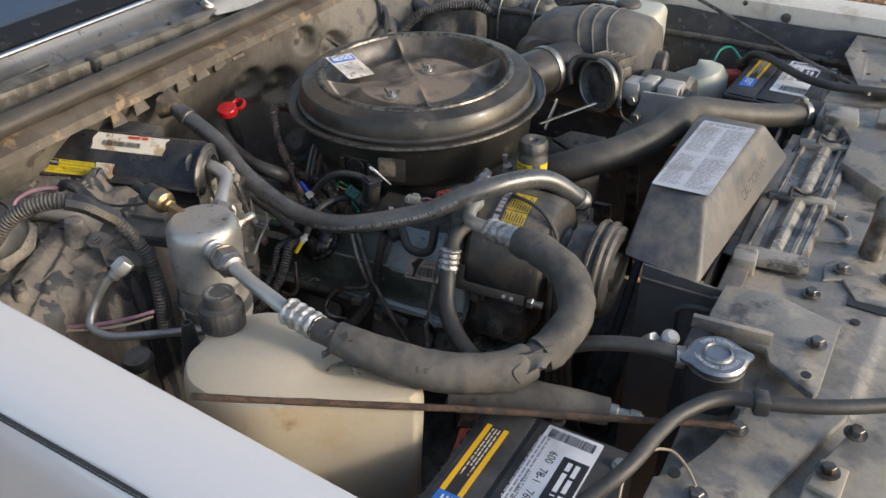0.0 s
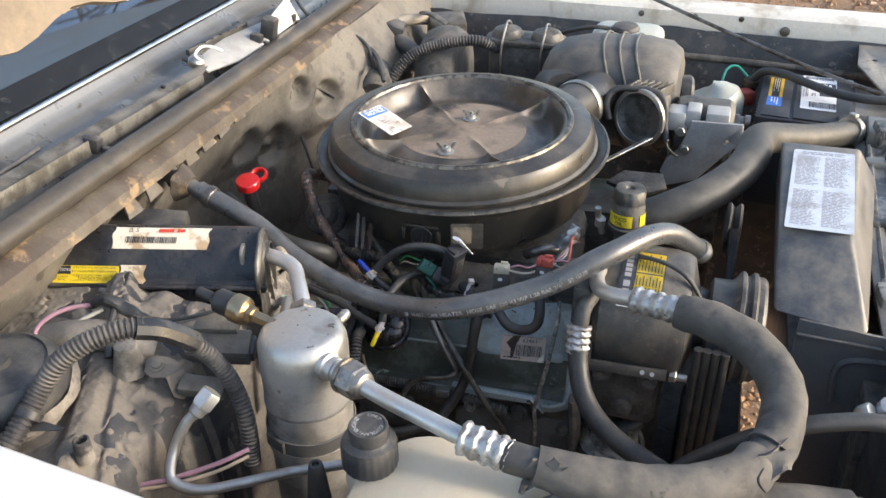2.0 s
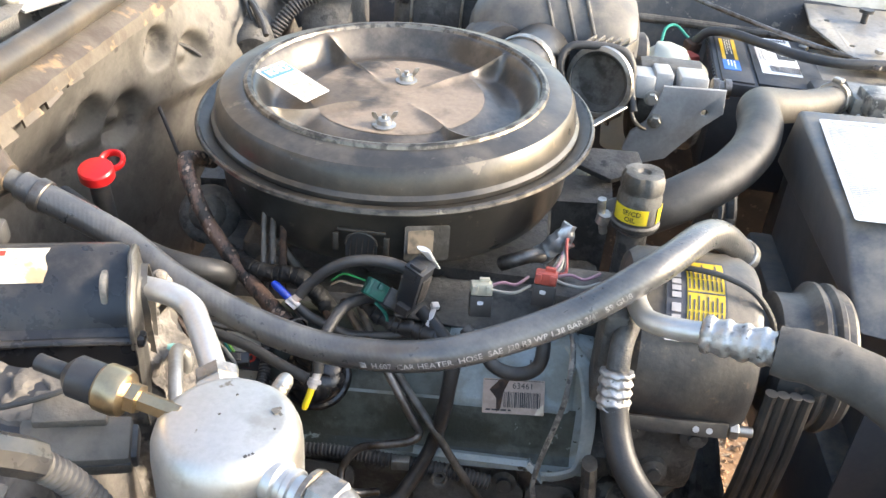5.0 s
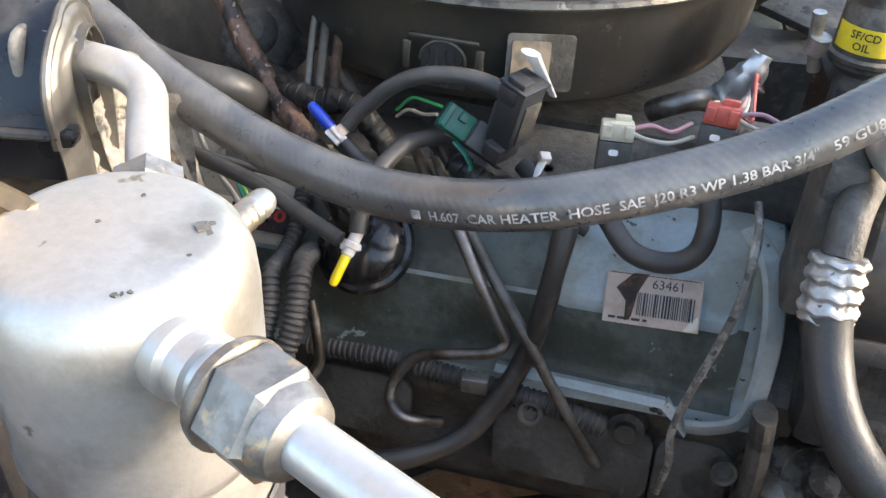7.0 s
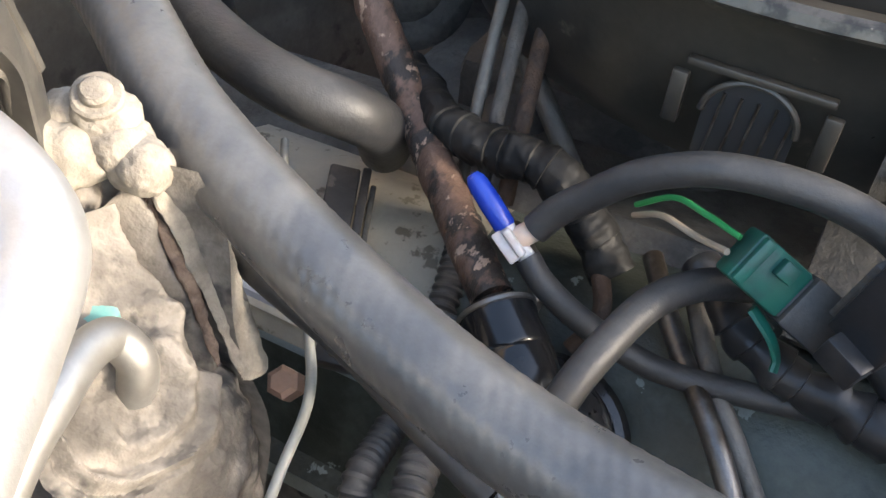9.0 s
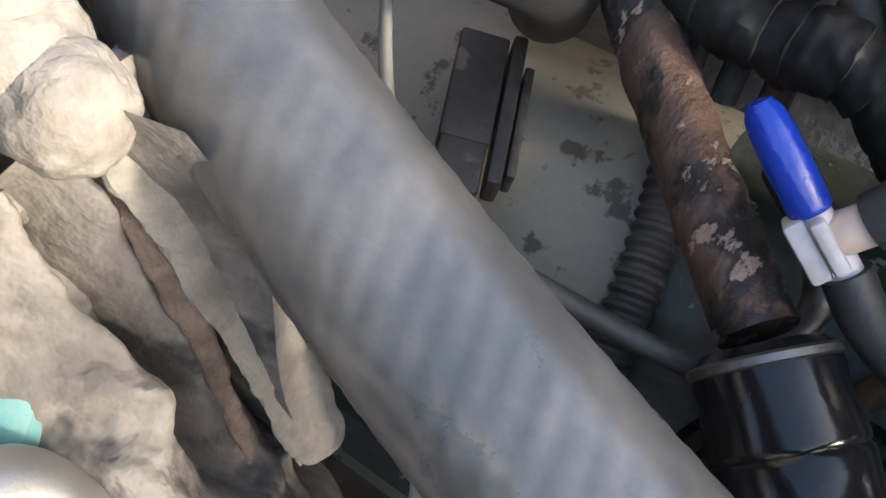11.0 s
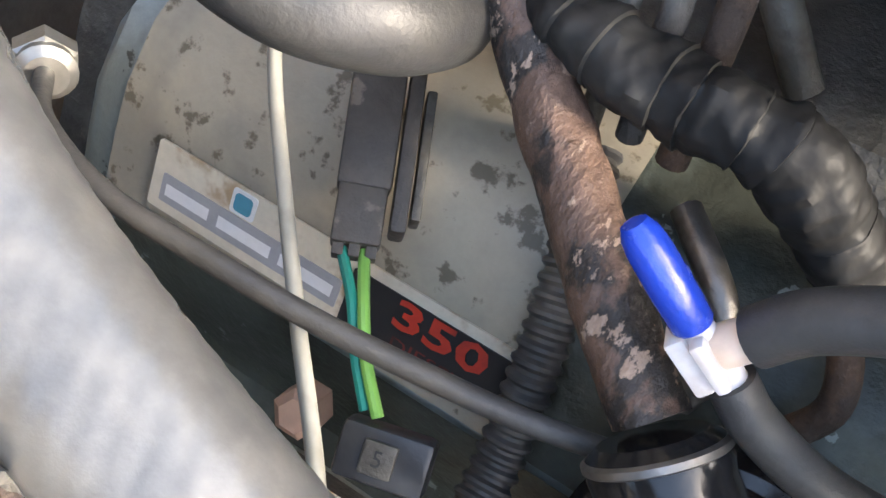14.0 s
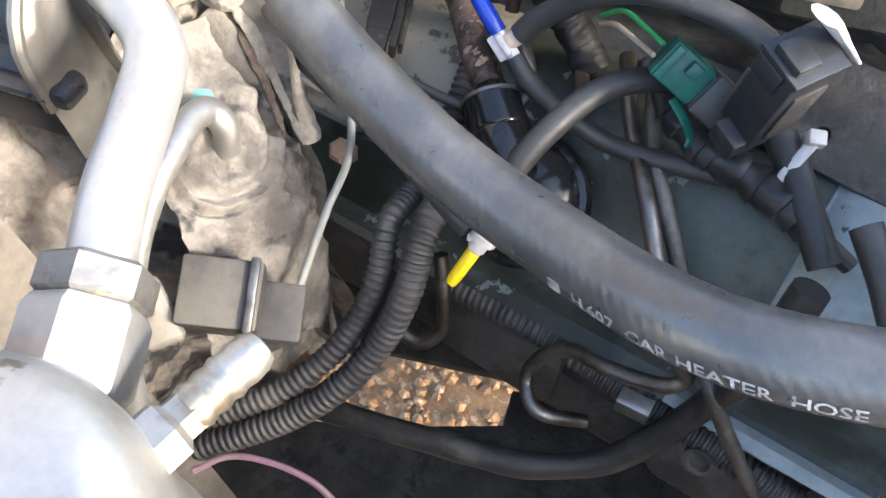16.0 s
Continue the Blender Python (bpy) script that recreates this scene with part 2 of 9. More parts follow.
teal_plastic = surf("faded_teal_plastic", (0.12, 0.30, 0.28), 0.55, 0, (0.22, 0.32, 0.29), (60, 0.48, 0.66), (220, 0.08), (160, 0.1))
cream_plastic = surf("cream_plastic", (0.50, 0.47, 0.36), 0.5, 0, (0.34, 0.31, 0.24), (60, 0.5, 0.7), (220, 0.08), (160, 0.08))
wire_green = surf("green_wire", (0.03, 0.30, 0.09), 0.4, 0, grain=(200, 0.05), bump=(100, 0.04))
wire_teal = surf("teal_wire", (0.02, 0.26, 0.20), 0.4, 0, grain=(200, 0.05), bump=(100, 0.04))
wire_lime = surf("lime_wire", (0.22, 0.48, 0.10), 0.4, 0, grain=(200, 0.05), bump=(100, 0.04))
wire_pink = surf("pink_wire", (0.34, 0.19, 0.24), 0.5, 0, (0.30, 0.22, 0.20), (40, 0.5, 0.7), (200, 0.05), (100, 0.04))
wire_white = surf("pale_wire", (0.36, 0.355, 0.31), 0.42, 0, (0.26, 0.25, 0.21), (50, 0.5, 0.7), (200, 0.06), (100, 0.05))
wire_tan = surf("tan_wire", (0.42, 0.33, 0.24), 0.5, 0, grain=(200, 0.06), bump=(100, 0.05))
wire_red = surf("red_wire", (0.36, 0.08, 0.07), 0.45, 0, grain=(200, 0.06), bump=(100, 0.05))
loom_mat = surf("corrugated_loom", (0.030, 0.030, 0.033), 0.46, 0, (0.065, 0.062, 0.058), (40, 0.45, 0.65), (260, 0.1), (200, 0.1), dust=((0.20, 0.18, 0.155), 0.35))
mud = surf("dusty_insulation", (0.225, 0.203, 0.176), 0.85, 0, (0.135, 0.122, 0.107), (34, 0.45, 0.60), (160, 0.2), (90, 1.0), third=(0.055, 0.054, 0.053), patch3=(18, 0.555, 0.62), spec=0.25)
mud_dark = surf("dusty_black_case", (0.13, 0.117, 0.10), 0.75, 0, (0.065, 0.062, 0.06), (9, 0.44, 0.6), (160, 0.14), (80, 0.6), dust=((0.25, 0.225, 0.19), 0.6))
box_black = surf("satin_black_case", (0.017, 0.018, 0.021), 0.28, 0, (0.06, 0.055, 0.048), (7, 0.54, 0.74), (200, 0.08), (60, 0.06), dust=((0.24, 0.21, 0.17), 0.03))
glass = surf("windscreen", (0.012, 0.016, 0.02), 0.03, 0, grain=(100, 0.02), bump=(40, 0), rough_var=0.01, coat=1.0, spec=1.0)
trim_bright = surf("bright_trim", (0.68, 0.69, 0.72), 0.22, 1.0, (0.5, 0.48, 0.46), (20, 0.5, 0.7), (200, 0.05), (100, 0.04))
gravel_mat = surf("gravel_ground", (0.30, 0.17, 0.085), 0.9, 0, (0.17, 0.095, 0.05), (3, 0.4, 0.65), (150, 0.3), (110, 1.0), third=(0.42, 0.30, 0.19), patch3=(60, 0.55, 0.62))
stone_mat = surf("gravel_stones", (0.36, 0.20, 0.10), 0.8, 0, (0.22, 0.12, 0.065), (30, 0.42, 0.6), (200, 0.12), (150, 0.4), third=(0.48, 0.36, 0.25), patch3=(16, 0.56, 0.64))
tape_black = surf("black_tape", (0.024, 0.024, 0.025), 0.38, 0, (0.048, 0.046, 0.043), (34, 0.52, 0.64), (200, 0.08), (45, 0.5))
tan_hex = surf("tan_nylon_nut", (0.40, 0.26, 0.19), 0.55, 0, (0.22, 0.165, 0.13), (60, 0.5, 0.7), (220, 0.08), (160, 0.1))

bark = surf("bare_bark", (0.11, 0.09, 0.075), 0.9, 0, (0.06, 0.05, 0.045), (3, 0.4, 0.6), (40, 0.15), (30, 0.5))
ac_dish = surf("lid_dish_black", (0.040, 0.036, 0.031), 0.34, 0.1, (0.13, 0.11, 0.088), (9, 0.44, 0.64), (180, 0.12), (110, 0.14), dust=((0.22, 0.185, 0.15), 0.3), coat=0.2)
flange_tan = surf("rusty_flange", (0.100, 0.083, 0.064), 0.55, 0, (0.062, 0.047, 0.035), (12, 0.42, 0.6), (150, 0.12), (120, 0.35), third=(0.22, 0.15, 0.085), patch3=(22, 0.56, 0.64))
old_plastic = surf("flaking_brown_plastic", (0.058, 0.052, 0.046), 0.6, 0, (0.036, 0.033, 0.031), (40, 0.45, 0.62), (220, 0.14), (180, 0.4), third=(0.12, 0.105, 0.088), patch3=(75, 0.61, 0.67))
crinkled_tape = surf("crinkled_tape", (0.015, 0.015, 0.015), 0.55, 0, (0.034, 0.033, 0.031), (26, 0.5, 0.62), (200, 0.1), (60, 0.35), spec=0.2)
mud_case = surf("dusty_crusted_case", (0.150, 0.132, 0.111), 0.78, 0, (0.098, 0.088, 0.077), (16, 0.46, 0.60), (160, 0.16), (80, 0.9), dust=((0.185, 0.165, 0.140), 0.5), third=(0.09, 0.083, 0.075), patch3=(60, 0.58, 0.66))
bracket_grey = surf("grey_cast_bracket", (0.40, 0.40, 0.39), 0.42, 0.1, (0.30, 0.295, 0.285), (14, 0.45, 0.64), (180, 0.08), (160, 0.12))
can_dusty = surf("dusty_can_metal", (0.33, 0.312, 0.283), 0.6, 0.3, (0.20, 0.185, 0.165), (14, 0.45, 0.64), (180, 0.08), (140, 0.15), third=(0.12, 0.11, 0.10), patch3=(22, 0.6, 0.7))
satin_black = surf("satin_black_plastic", (0.022, 0.023, 0.026), 0.36, 0, (0.045, 0.044, 0.043), (26, 0.5, 0.66), (250, 0.08), (200, 0.1), dust=((0.12, 0.115, 0.105), 0.12))
putty = surf("pale_putty", (0.275, 0.248, 0.208), 0.85, 0, (0.20, 0.178, 0.15), (70, 0.47, 0.62), (200, 0.12), (150, 0.8), spec=0.25)
relay_black = surf("dusty_black_relay", (0.045, 0.043, 0.041), 0.6, 0, (0.028, 0.027, 0.026), (40, 0.45, 0.62), (220, 0.15), (180, 0.35), dust=((0.13, 0.118, 0.10), 0.5))
brown_paper = surf("browned_paper", (0.27, 0.215, 0.150), 0.7, 0, (0.13, 0.11, 0.085), (50, 0.46, 0.62), (200, 0.1), (90, 0.2))
hood_tan = surf("dusty_hood_underside", (0.23, 0.18, 0.125), 0.7, 0, (0.15, 0.12, 0.085), (6, 0.42, 0.62), (150, 0.1), (90, 0.25))
fibre = surf("torn_fibre", (0.20, 0.148, 0.115), 0.9, 0, (0.13, 0.095, 0.075), (60, 0.45, 0.6), (300, 0.2), (240, 0.9), spec=0.2)
cowl_metal = surf("grey_cowl_metal", (0.235, 0.23, 0.22), 0.30, 0.55, (0.165, 0.155, 0.14), (5, 0.42, 0.66), (150, 0.06), (90, 0.05), third=(0.12, 0.10, 0.08), patch3=(60, 0.66, 0.70))
glass.node_tree.nodes["Principled BSDF"].inputs["IOR"].default_value = 2.2
cap_steel = surf("pressed_cap_steel", (0.34, 0.345, 0.36), 0.34, 0.85, (0.24, 0.24, 0.25), (30, 0.45, 0.64), (200, 0.08), (150, 0.1))
hose_matte = surf("radiator_hose_rubber", (0.042, 0.040, 0.037), 0.52, 0, (0.075, 0.070, 0.062), (20, 0.45, 0.65), (300, 0.1), (250, 0.15), dust=((0.15, 0.135, 0.115), 0.2))
ink_faded = surf("faded_red_print", (0.20, 0.035, 0.028), 0.5, 0, (0.08, 0.02, 0.018), (120, 0.48, 0.60), grain=(300, 0.1), bump=(100, 0))
head_grey = surf("greasy_grey_iron", (0.115, 0.112, 0.105), 0.5, 0.1, (0.062, 0.060, 0.056), (26, 0.45, 0.57), (220, 0.18), (180, 0.7), dust=((0.19, 0.175, 0.15), 0.25), third=(0.125, 0.115, 0.10), patch3=(64, 0.62, 0.68))
rim_worn = surf("worn_black_edge", (0.085, 0.078, 0.068), 0.34, 0.4, (0.030, 0.028, 0.026), (80, 0.46, 0.60), (200, 0.14), (200, 0.2), third=(0.20, 0.18, 0.15), patch3=(150, 0.64, 0.67))
burnt_iron = surf("burnt_cast_iron", (0.095, 0.088, 0.080), 0.75, 0.1, (0.055, 0.050, 0.046), (30, 0.44, 0.58), (220, 0.2), (180, 0.7), third=(0.095, 0.066, 0.048), patch3=(40, 0.60, 0.68))
nut_dull = surf("dull_flare_nut", (0.27, 0.262, 0.25), 0.40, 0.75, (0.185, 0.178, 0.17), (50, 0.46, 0.60), (220, 0.1), (220, 0.15), third=(0.40, 0.31, 0.215), patch3=(70, 0.59, 0.66))
compressor_black = surf("dusty_black_shell", (0.044, 0.044, 0.045), 0.42, 0.1, (0.085, 0.078, 0.068), (16, 0.47, 0.62), (200, 0.12), (120, 0.25), dust=((0.22, 0.195, 0.16), 0.3), third=(0.13, 0.105, 0.08), patch3=(46, 0.62, 0.68))
pale_metal = surf("dusty_pale_sheet", (0.108, 0.103, 0.095), 0.42, 0.6, (0.165, 0.155, 0.138), (18, 0.46, 0.62), (180, 0.1), (120, 0.2), dust=((0.27, 0.25, 0.215), 0.3), third=(0.085, 0.083, 0.080), patch3=(26, 0.58, 0.64))
crimp_alu = surf("scuffed_crimp_metal", (0.46, 0.46, 0.455), 0.48, 0.75, (0.30, 0.29, 0.275), (70, 0.47, 0.60), (220, 0.1), (240, 0.3), third=(0.10, 0.095, 0.085), patch3=(110, 0.62, 0.67))
ink_slate = surf("slate_print", (0.060, 0.066, 0.082), 0.5, 0, (0.11, 0.11, 0.11), (60, 0.5, 0.66), grain=(200, 0.06), bump=(100, 0))
yellow_dusty = surf("dusty_yellow_label", (0.60, 0.42, 0.03), 0.5, 0, (0.44, 0.32, 0.08), (40, 0.48, 0.66), (200, 0.06), (90, 0.05))
belt_rubber = surf("dusty_belt_rubber", (0.040, 0.037, 0.033), 0.6, 0, (0.065, 0.058, 0.049), (24, 0.45, 0.62), (240, 0.12), (220, 0.2))
wire_dusty = surf("dusty_grey_lead", (0.13, 0.128, 0.12), 0.5, 0, (0.30, 0.29, 0.265), (90, 0.48, 0.60), (240, 0.1), (200, 0.2), third=(0.04, 0.04, 0.04), patch3=(120, 0.58, 0.64))
paper_faded = surf("flaking_white_label", (0.56, 0.545, 0.51), 0.5, 0, (0.36, 0.33, 0.28), (30, 0.46, 0.62), (200, 0.08), (90, 0.1), third=(0.20, 0.165, 0.125), patch3=(70, 0.565, 0.61))
case_black = surf("scuffed_black_case", (0.036, 0.038, 0.043), 0.46, 0, (0.062, 0.060, 0.058), (22, 0.46, 0.62), (200, 0.1), (120, 0.2), third=(0.13, 0.12, 0.105), patch3=(50, 0.60, 0.66))
label_pink = surf("faded_pink_label", (0.48, 0.38, 0.315), 0.55, 0, (0.40, 0.31, 0.245), (40, 0.50, 0.64), (200, 0.06), (90, 0.1))
label_orange = surf("orange_label", (0.72, 0.42, 0.02), 0.45, 0, grain=(200, 0.05), bump=(100, 0))
# ---- builders ----
def thing(name, label, category, at=(0, 0, 0), group="", kind=""):
    ob = new(name)
    ob.empty_display_size = 0.02
    ob.location = at
    return tagged(ob, label, category, group, kind)


def part(name, bm, material, parent=None, label="", smooth=32):
    me = bpy.data.meshes.new(name)
    bmesh.ops.recalc_face_normals(bm, faces=bm.faces[:])
    if smooth:
        for fa in bm.faces:
            fa.smooth = True
        lim = radians(smooth)
        for e in bm.edges:
            e.smooth = len(e.link_faces) == 2 and e.calc_face_angle(0) < lim
    bm.to_mesh(me)
    bm.free()
    me.materials.append(material)
    ob = new(name, me)
    if parent is not None:
        ob.parent = parent
        m = Matrix.Translation(parent.location) if parent.data is None else Matrix.Identity(4)
        ob.matrix_parent_inverse = m.inverted()
    if label:
        tagged(ob, label)
    return ob


def single(name, bm, material, label, category, group="", kind="", smooth=32):
    return tagged(part(name, bm, material, None, "", smooth), label, category, group, kind)


def spline(pts, n=8):
    """Points on a smooth curve through pts."""
    p = [Vector(q) for q in pts]
    if len(p) == 2:
        return [p[0].lerp(p[1], i / n) for i in range(n + 1)]
    p = [2 * p[0] - p[1]] + p + [2 * p[-1] - p[-2]]
    out = []
    for i in range(1, len(p) - 2):
        a, b, c, d = p[i - 1:i + 3]
        for k in range(n):
            u = k / n
            out.append(0.5 * (2 * b + (c - a) * u + (2 * a - 5 * b + 4 * c - d) * u * u + (3 * b - a - 3 * c + d) * u ** 3))
    return out + [p[-2]]


def frames(c):
    """Unit tangent, side and up at each point of a curve, without twist."""
    tan = [(c[min(i + 1, len(c) - 1)] - c[max(i - 1, 0)]).normalized() for i in range(len(c))]
    ref = Vector((0, 0, 1)) if abs(tan[0].z) < 0.9 else Vector((1, 0, 0))
    side = tan[0].cross(ref).normalized()
    out = []
    for t in tan:
        side = (side - t * side.dot(t)).normalized()
        out.append((t, side, side.cross(t)))
    return out


def even(c, step):
    """The curve c resampled at even steps."""
    L = [0.0]
    for a, b in zip(c, c[1:]):
        L.append(L[-1] + (b - a).length)
    n = max(2, int(round(L[-1] / step)))
    out, j = [], 0
    for i in range(n + 1):
        s = L[-1] * i / n
        while j < len(c) - 2 and L[j + 1] < s:
            j += 1
        d = L[j + 1] - L[j]
        out.append(c[j].lerp(c[j + 1], 0 if d < 1e-9 else min(1, (s - L[j]) / d)))
    return out


def tube(pts, r, seg=14, n=8, caps=True, bm=None, flat=1.0, wob=0.0, hollow=0.0):
    """A tube along a smooth curve; r is a radius, a list of radii at the control points or a function of the way along (0 to 1)."""
    bm = bm or bmesh.new()
    c = spline(pts, n) if n else [Vector(q) for q in pts]
    fr = frames(c)
    rings = []
    for i, (q, (t, s, u)) in enumerate(zip(c, fr)):
        w = i / (len(c) - 1)
        if callable(r):
            rad = r(w)
        elif isinstance(r, (list, tuple)):
            x = w * (len(r) - 1)
            k = min(int(x), len(r) - 2)
            rad = r[k] + (r[k + 1] - r[k]) * (x - k)
        else:
            rad = r
        ring = []
        for k in range(seg):
            a = 2 * math.pi * k / seg
            v = s * math.cos(a) + u * math.sin(a) * flat
            rr = rad
            if wob:
                rr *= 1 + wob * noise.noise((q + v * rad) * 45)
            ring.append(bm.verts.new(q + v * rr))
        rings.append(ring)
    for a, b in zip(rings, rings[1:]):
        for k in range(seg):
            bm.faces.new((a[k], a[(k + 1) % seg], b[(k + 1) % seg], b[k]))
    if caps:
        bm.faces.new(rings[0][::-1])
        bm.faces.new(rings[-1])
    return bm


def corrugated(pts, r, pitch=0.0042, depth=0.16, seg=14):
    """A split loom: a tube with rounded rings."""
    c = even(spline(pts, 14), pitch / 4)
    prof = (1.0, 1.0, 1 - depth, 1 - depth)
    return tube(c, lambda w: r * prof[int(round(w * (len(c) - 1))) % 4], seg, 0)


def lathe(profile, at=(0, 0, 0), axis=(0, 0, 1), seg=40, bm=None, caps=True, ring=None):
    """A turned body: profile of (radius, height) along axis from at."""
    bm = bm or bmesh.new()
    q = Vector((0, 0, 1)).rotation_difference(Vector(axis).normalized())
    at = Vector(at)
    rings = []
    for r, h in profile:
        if r < 1e-6:
            rings.append([bm.verts.new(at + q @ Vector((0, 0, h)))])
            continue
        row = []
        for k in range(seg):
            a = 2 * math.pi * k / seg
            rr, hh = ring(a, r, h) if ring else (r, h)
            row.append(bm.verts.new(at + q @ Vector((rr * math.cos(a), rr * math.sin(a), hh))))
        rings.append(row)
    for a, b in zip(rings, rings[1:]):
        if len(a) == 1 and len(b) == 1:
            continue
        for k in range(seg):
            j = (k + 1) % seg
            if len(a) == 1:
                bm.faces.new((a[0], b[k], b[j]))
            elif len(b) == 1:
                bm.faces.new((a[k], a[j], b[0]))
            else:
                bm.faces.new((a[k], a[j], b[j], b[k]))
    if caps:
        if len(rings[0]) > 1:
            bm.faces.new(rings[0][::-1])
        if len(rings[-1]) > 1:
            bm.faces.new(rings[-1])
    return bm


def frame_of(at, x, up):
    """A matrix at a place with the given x axis and rough z axis."""
    x = Vector(x).normalized()
    up = Vector(up)
    y = up.cross(x).normalized()
    z = x.cross(y)
    m = Matrix((x, y, z)).transposed().to_4x4()
    m.translation = Vector(at)
    return m


def box(size, m=None, bevel=0.0, bm=None, taper=None, segs=2):
    """A box of that size, its middle at m; taper: scale of the top in x and y."""
    out = bm or bmesh.new()
    b = bmesh.new()
    bmesh.ops.create_cube(b, size=1)
    for v in b.verts:
        v.co = Vector((v.co.x * size[0], v.co.y * size[1], v.co.z * size[2]))
        if taper and v.co.z > 0:
            v.co.x *= taper[0]
            v.co.y *= taper[1]
    if bevel:
        bmesh.ops.bevel(b, geom=b.edges[:], offset=bevel, segments=segs, profile=0.5, affect="EDGES")
    if m is not None:
        bmesh.ops.transform(b, matrix=m if isinstance(m, Matrix) else Matrix.Translation(m), verts=b.verts)
    return merge(out, b)


def merge(out, b):
    idx = {v: out.verts.new(v.co) for v in b.verts}
    for fa in b.faces:
        out.faces.new([idx[v] for v in fa.verts])
    b.free()
    return out


def prism(poly, depth, m=None, bevel=0.0, bm=None, holes=(), segs=2):
    """A plate: the outline poly in x, y, its depth along z downwards from 0, at m."""
    out = bm or bmesh.new()
    b = bmesh.new()
    loops = [list(poly)] + [list(h) for h in holes]
    edges = []
    for lp in loops:
        vs = [b.verts.new((x, y, 0)) for x, y in lp]
        edges += [b.edges.new((vs[i], vs[(i + 1) % len(vs)])) for i in range(len(vs))]
    bmesh.ops.triangle_fill(b, use_beauty=True, edges=edges, normal=(0, 0, 1))
    top = b.faces[:]
    bmesh.ops.dissolve_limit(b, angle_limit=0.01, verts=b.verts[:], edges=b.edges[:])
    top = b.faces[:]
    if depth:
        g = bmesh.ops.extrude_face_region(b, geom=top)
        for v in g["geom"]:
            if isinstance(v, bmesh.types.BMVert):
                v.co.z -= depth
    if bevel:
        bmesh.ops.bevel(b, geom=[e for e in b.edges if len(e.link_faces) == 2 and e.calc_face_angle(0) > 0.6], offset=bevel, segments=segs, profile=0.5, affect="EDGES")
    if m is not None:
        bmesh.ops.transform(b, matrix=m, verts=b.verts)
    return merge(out, b)


def rounded(w, h, r, n=5, cx=0.0, cy=0.0):
    """The outline of a rectangle with round corners."""
    out = []
    for sx, sy, a0 in ((1, 1, 0), (-1, 1, 90), (-1, -1, 180), (1, -1, 270)):
        for k in range(n + 1):
            a = radians(a0 + 90 * k / n)
            out.append((cx + sx * (w / 2 - r) + r * math.cos(a), cy + sy * (h / 2 - r) + r * math.sin(a)))
    return out


def circle(r, n=24, cx=0.0, cy=0.0):
    return [(cx + r * math.cos(2 * math.pi * k / n), cy + r * math.sin(2 * math.pi * k / n)) for k in range(n)]


def surface(fn, nu, nv, bm=None, thick=0.0):
    """A sheet from fn(u, v), u and v from 0 to 1, with an optional thickness."""
    bm = bm or bmesh.new()
    g = [[bm.verts.new(fn(i / nu, j / nv)) for j in range(nv + 1)] for i in range(nu + 1)]
    fs = [bm.faces.new((g[i][j], g[i + 1][j], g[i + 1][j + 1], g[i][j + 1])) for i in range(nu) for j in range(nv)]
    if thick:
        bmesh.ops.recalc_face_normals(bm, faces=fs)
        bmesh.ops.solidify(bm, geom=fs, thickness=thick)
    return bm


def loft(sections, bm=None, caps=True, closed=True):
    """A body through outlines with equal numbers of points."""
    bm = bm or bmesh.new()
    rows = [[bm.verts.new(Vector(q)) for q in s] for s in sections]
    k = len(rows[0])
    for a, b in zip(rows, rows[1:]):
        for i in range(k if closed else k - 1):
            bm.faces.new((a[i], a[(i + 1) % k], b[(i + 1) % k], b[i]))
    if caps:
        bm.faces.new(rows[0][::-1])
        bm.faces.new(rows[-1])
    return bm


def rough_up(bm, amp, freq, seed=0.0):
    """Uneven surface: every vertex moved along its normal."""
    bm.normal_update()
    off = Vector((seed, seed * 2, -seed))
    mv = [(v, v.normal * amp * noise.noise(v.co * freq + off)) for v in bm.verts]
    for v, d in mv:
        v.co += d
    return bm


def nut(at, axis, r, h, bm=None, hole=0.0):
    """A hexagon with chamfered ends."""
    return lathe([(r * 0.88, 0), (r, h * 0.12), (r, h * 0.88), (r * 0.88, h)], at, axis, 6, bm)


def text_mesh(body, size, spread=0.0):
    """The outlines of a line of writing as a flat mesh: x along the line, from its middle, y up."""
    cu = bpy.data.curves.new("writing", "FONT")
    cu.body, cu.size, cu.align_x, cu.align_y, cu.resolution_u, cu.offset = body, size, "CENTER", "CENTER", 2, spread
    ob = new("writing", cu)
    dg = bpy.context.evaluated_depsgraph_get()
    me = bpy.data.meshes.new_from_object(ob.evaluated_get(dg))
    bpy.data.objects.remove(ob)
    bpy.data.curves.remove(cu)
    b = bmesh.new()
    b.from_mesh(me)
    bpy.data.meshes.remove(me)
    return b


def writing(name, body, size, m, material, parent, sx=1.0, depth=0.0003, spread=0.0):
    b = text_mesh(body, size, spread)
    bmesh.ops.transform(b, matrix=m @ Matrix.Diagonal((sx, 1, 1, 1)) @ Matrix.Translation((0, 0, depth)), verts=b.verts)
    return part(name, b, material, parent, "", 0)


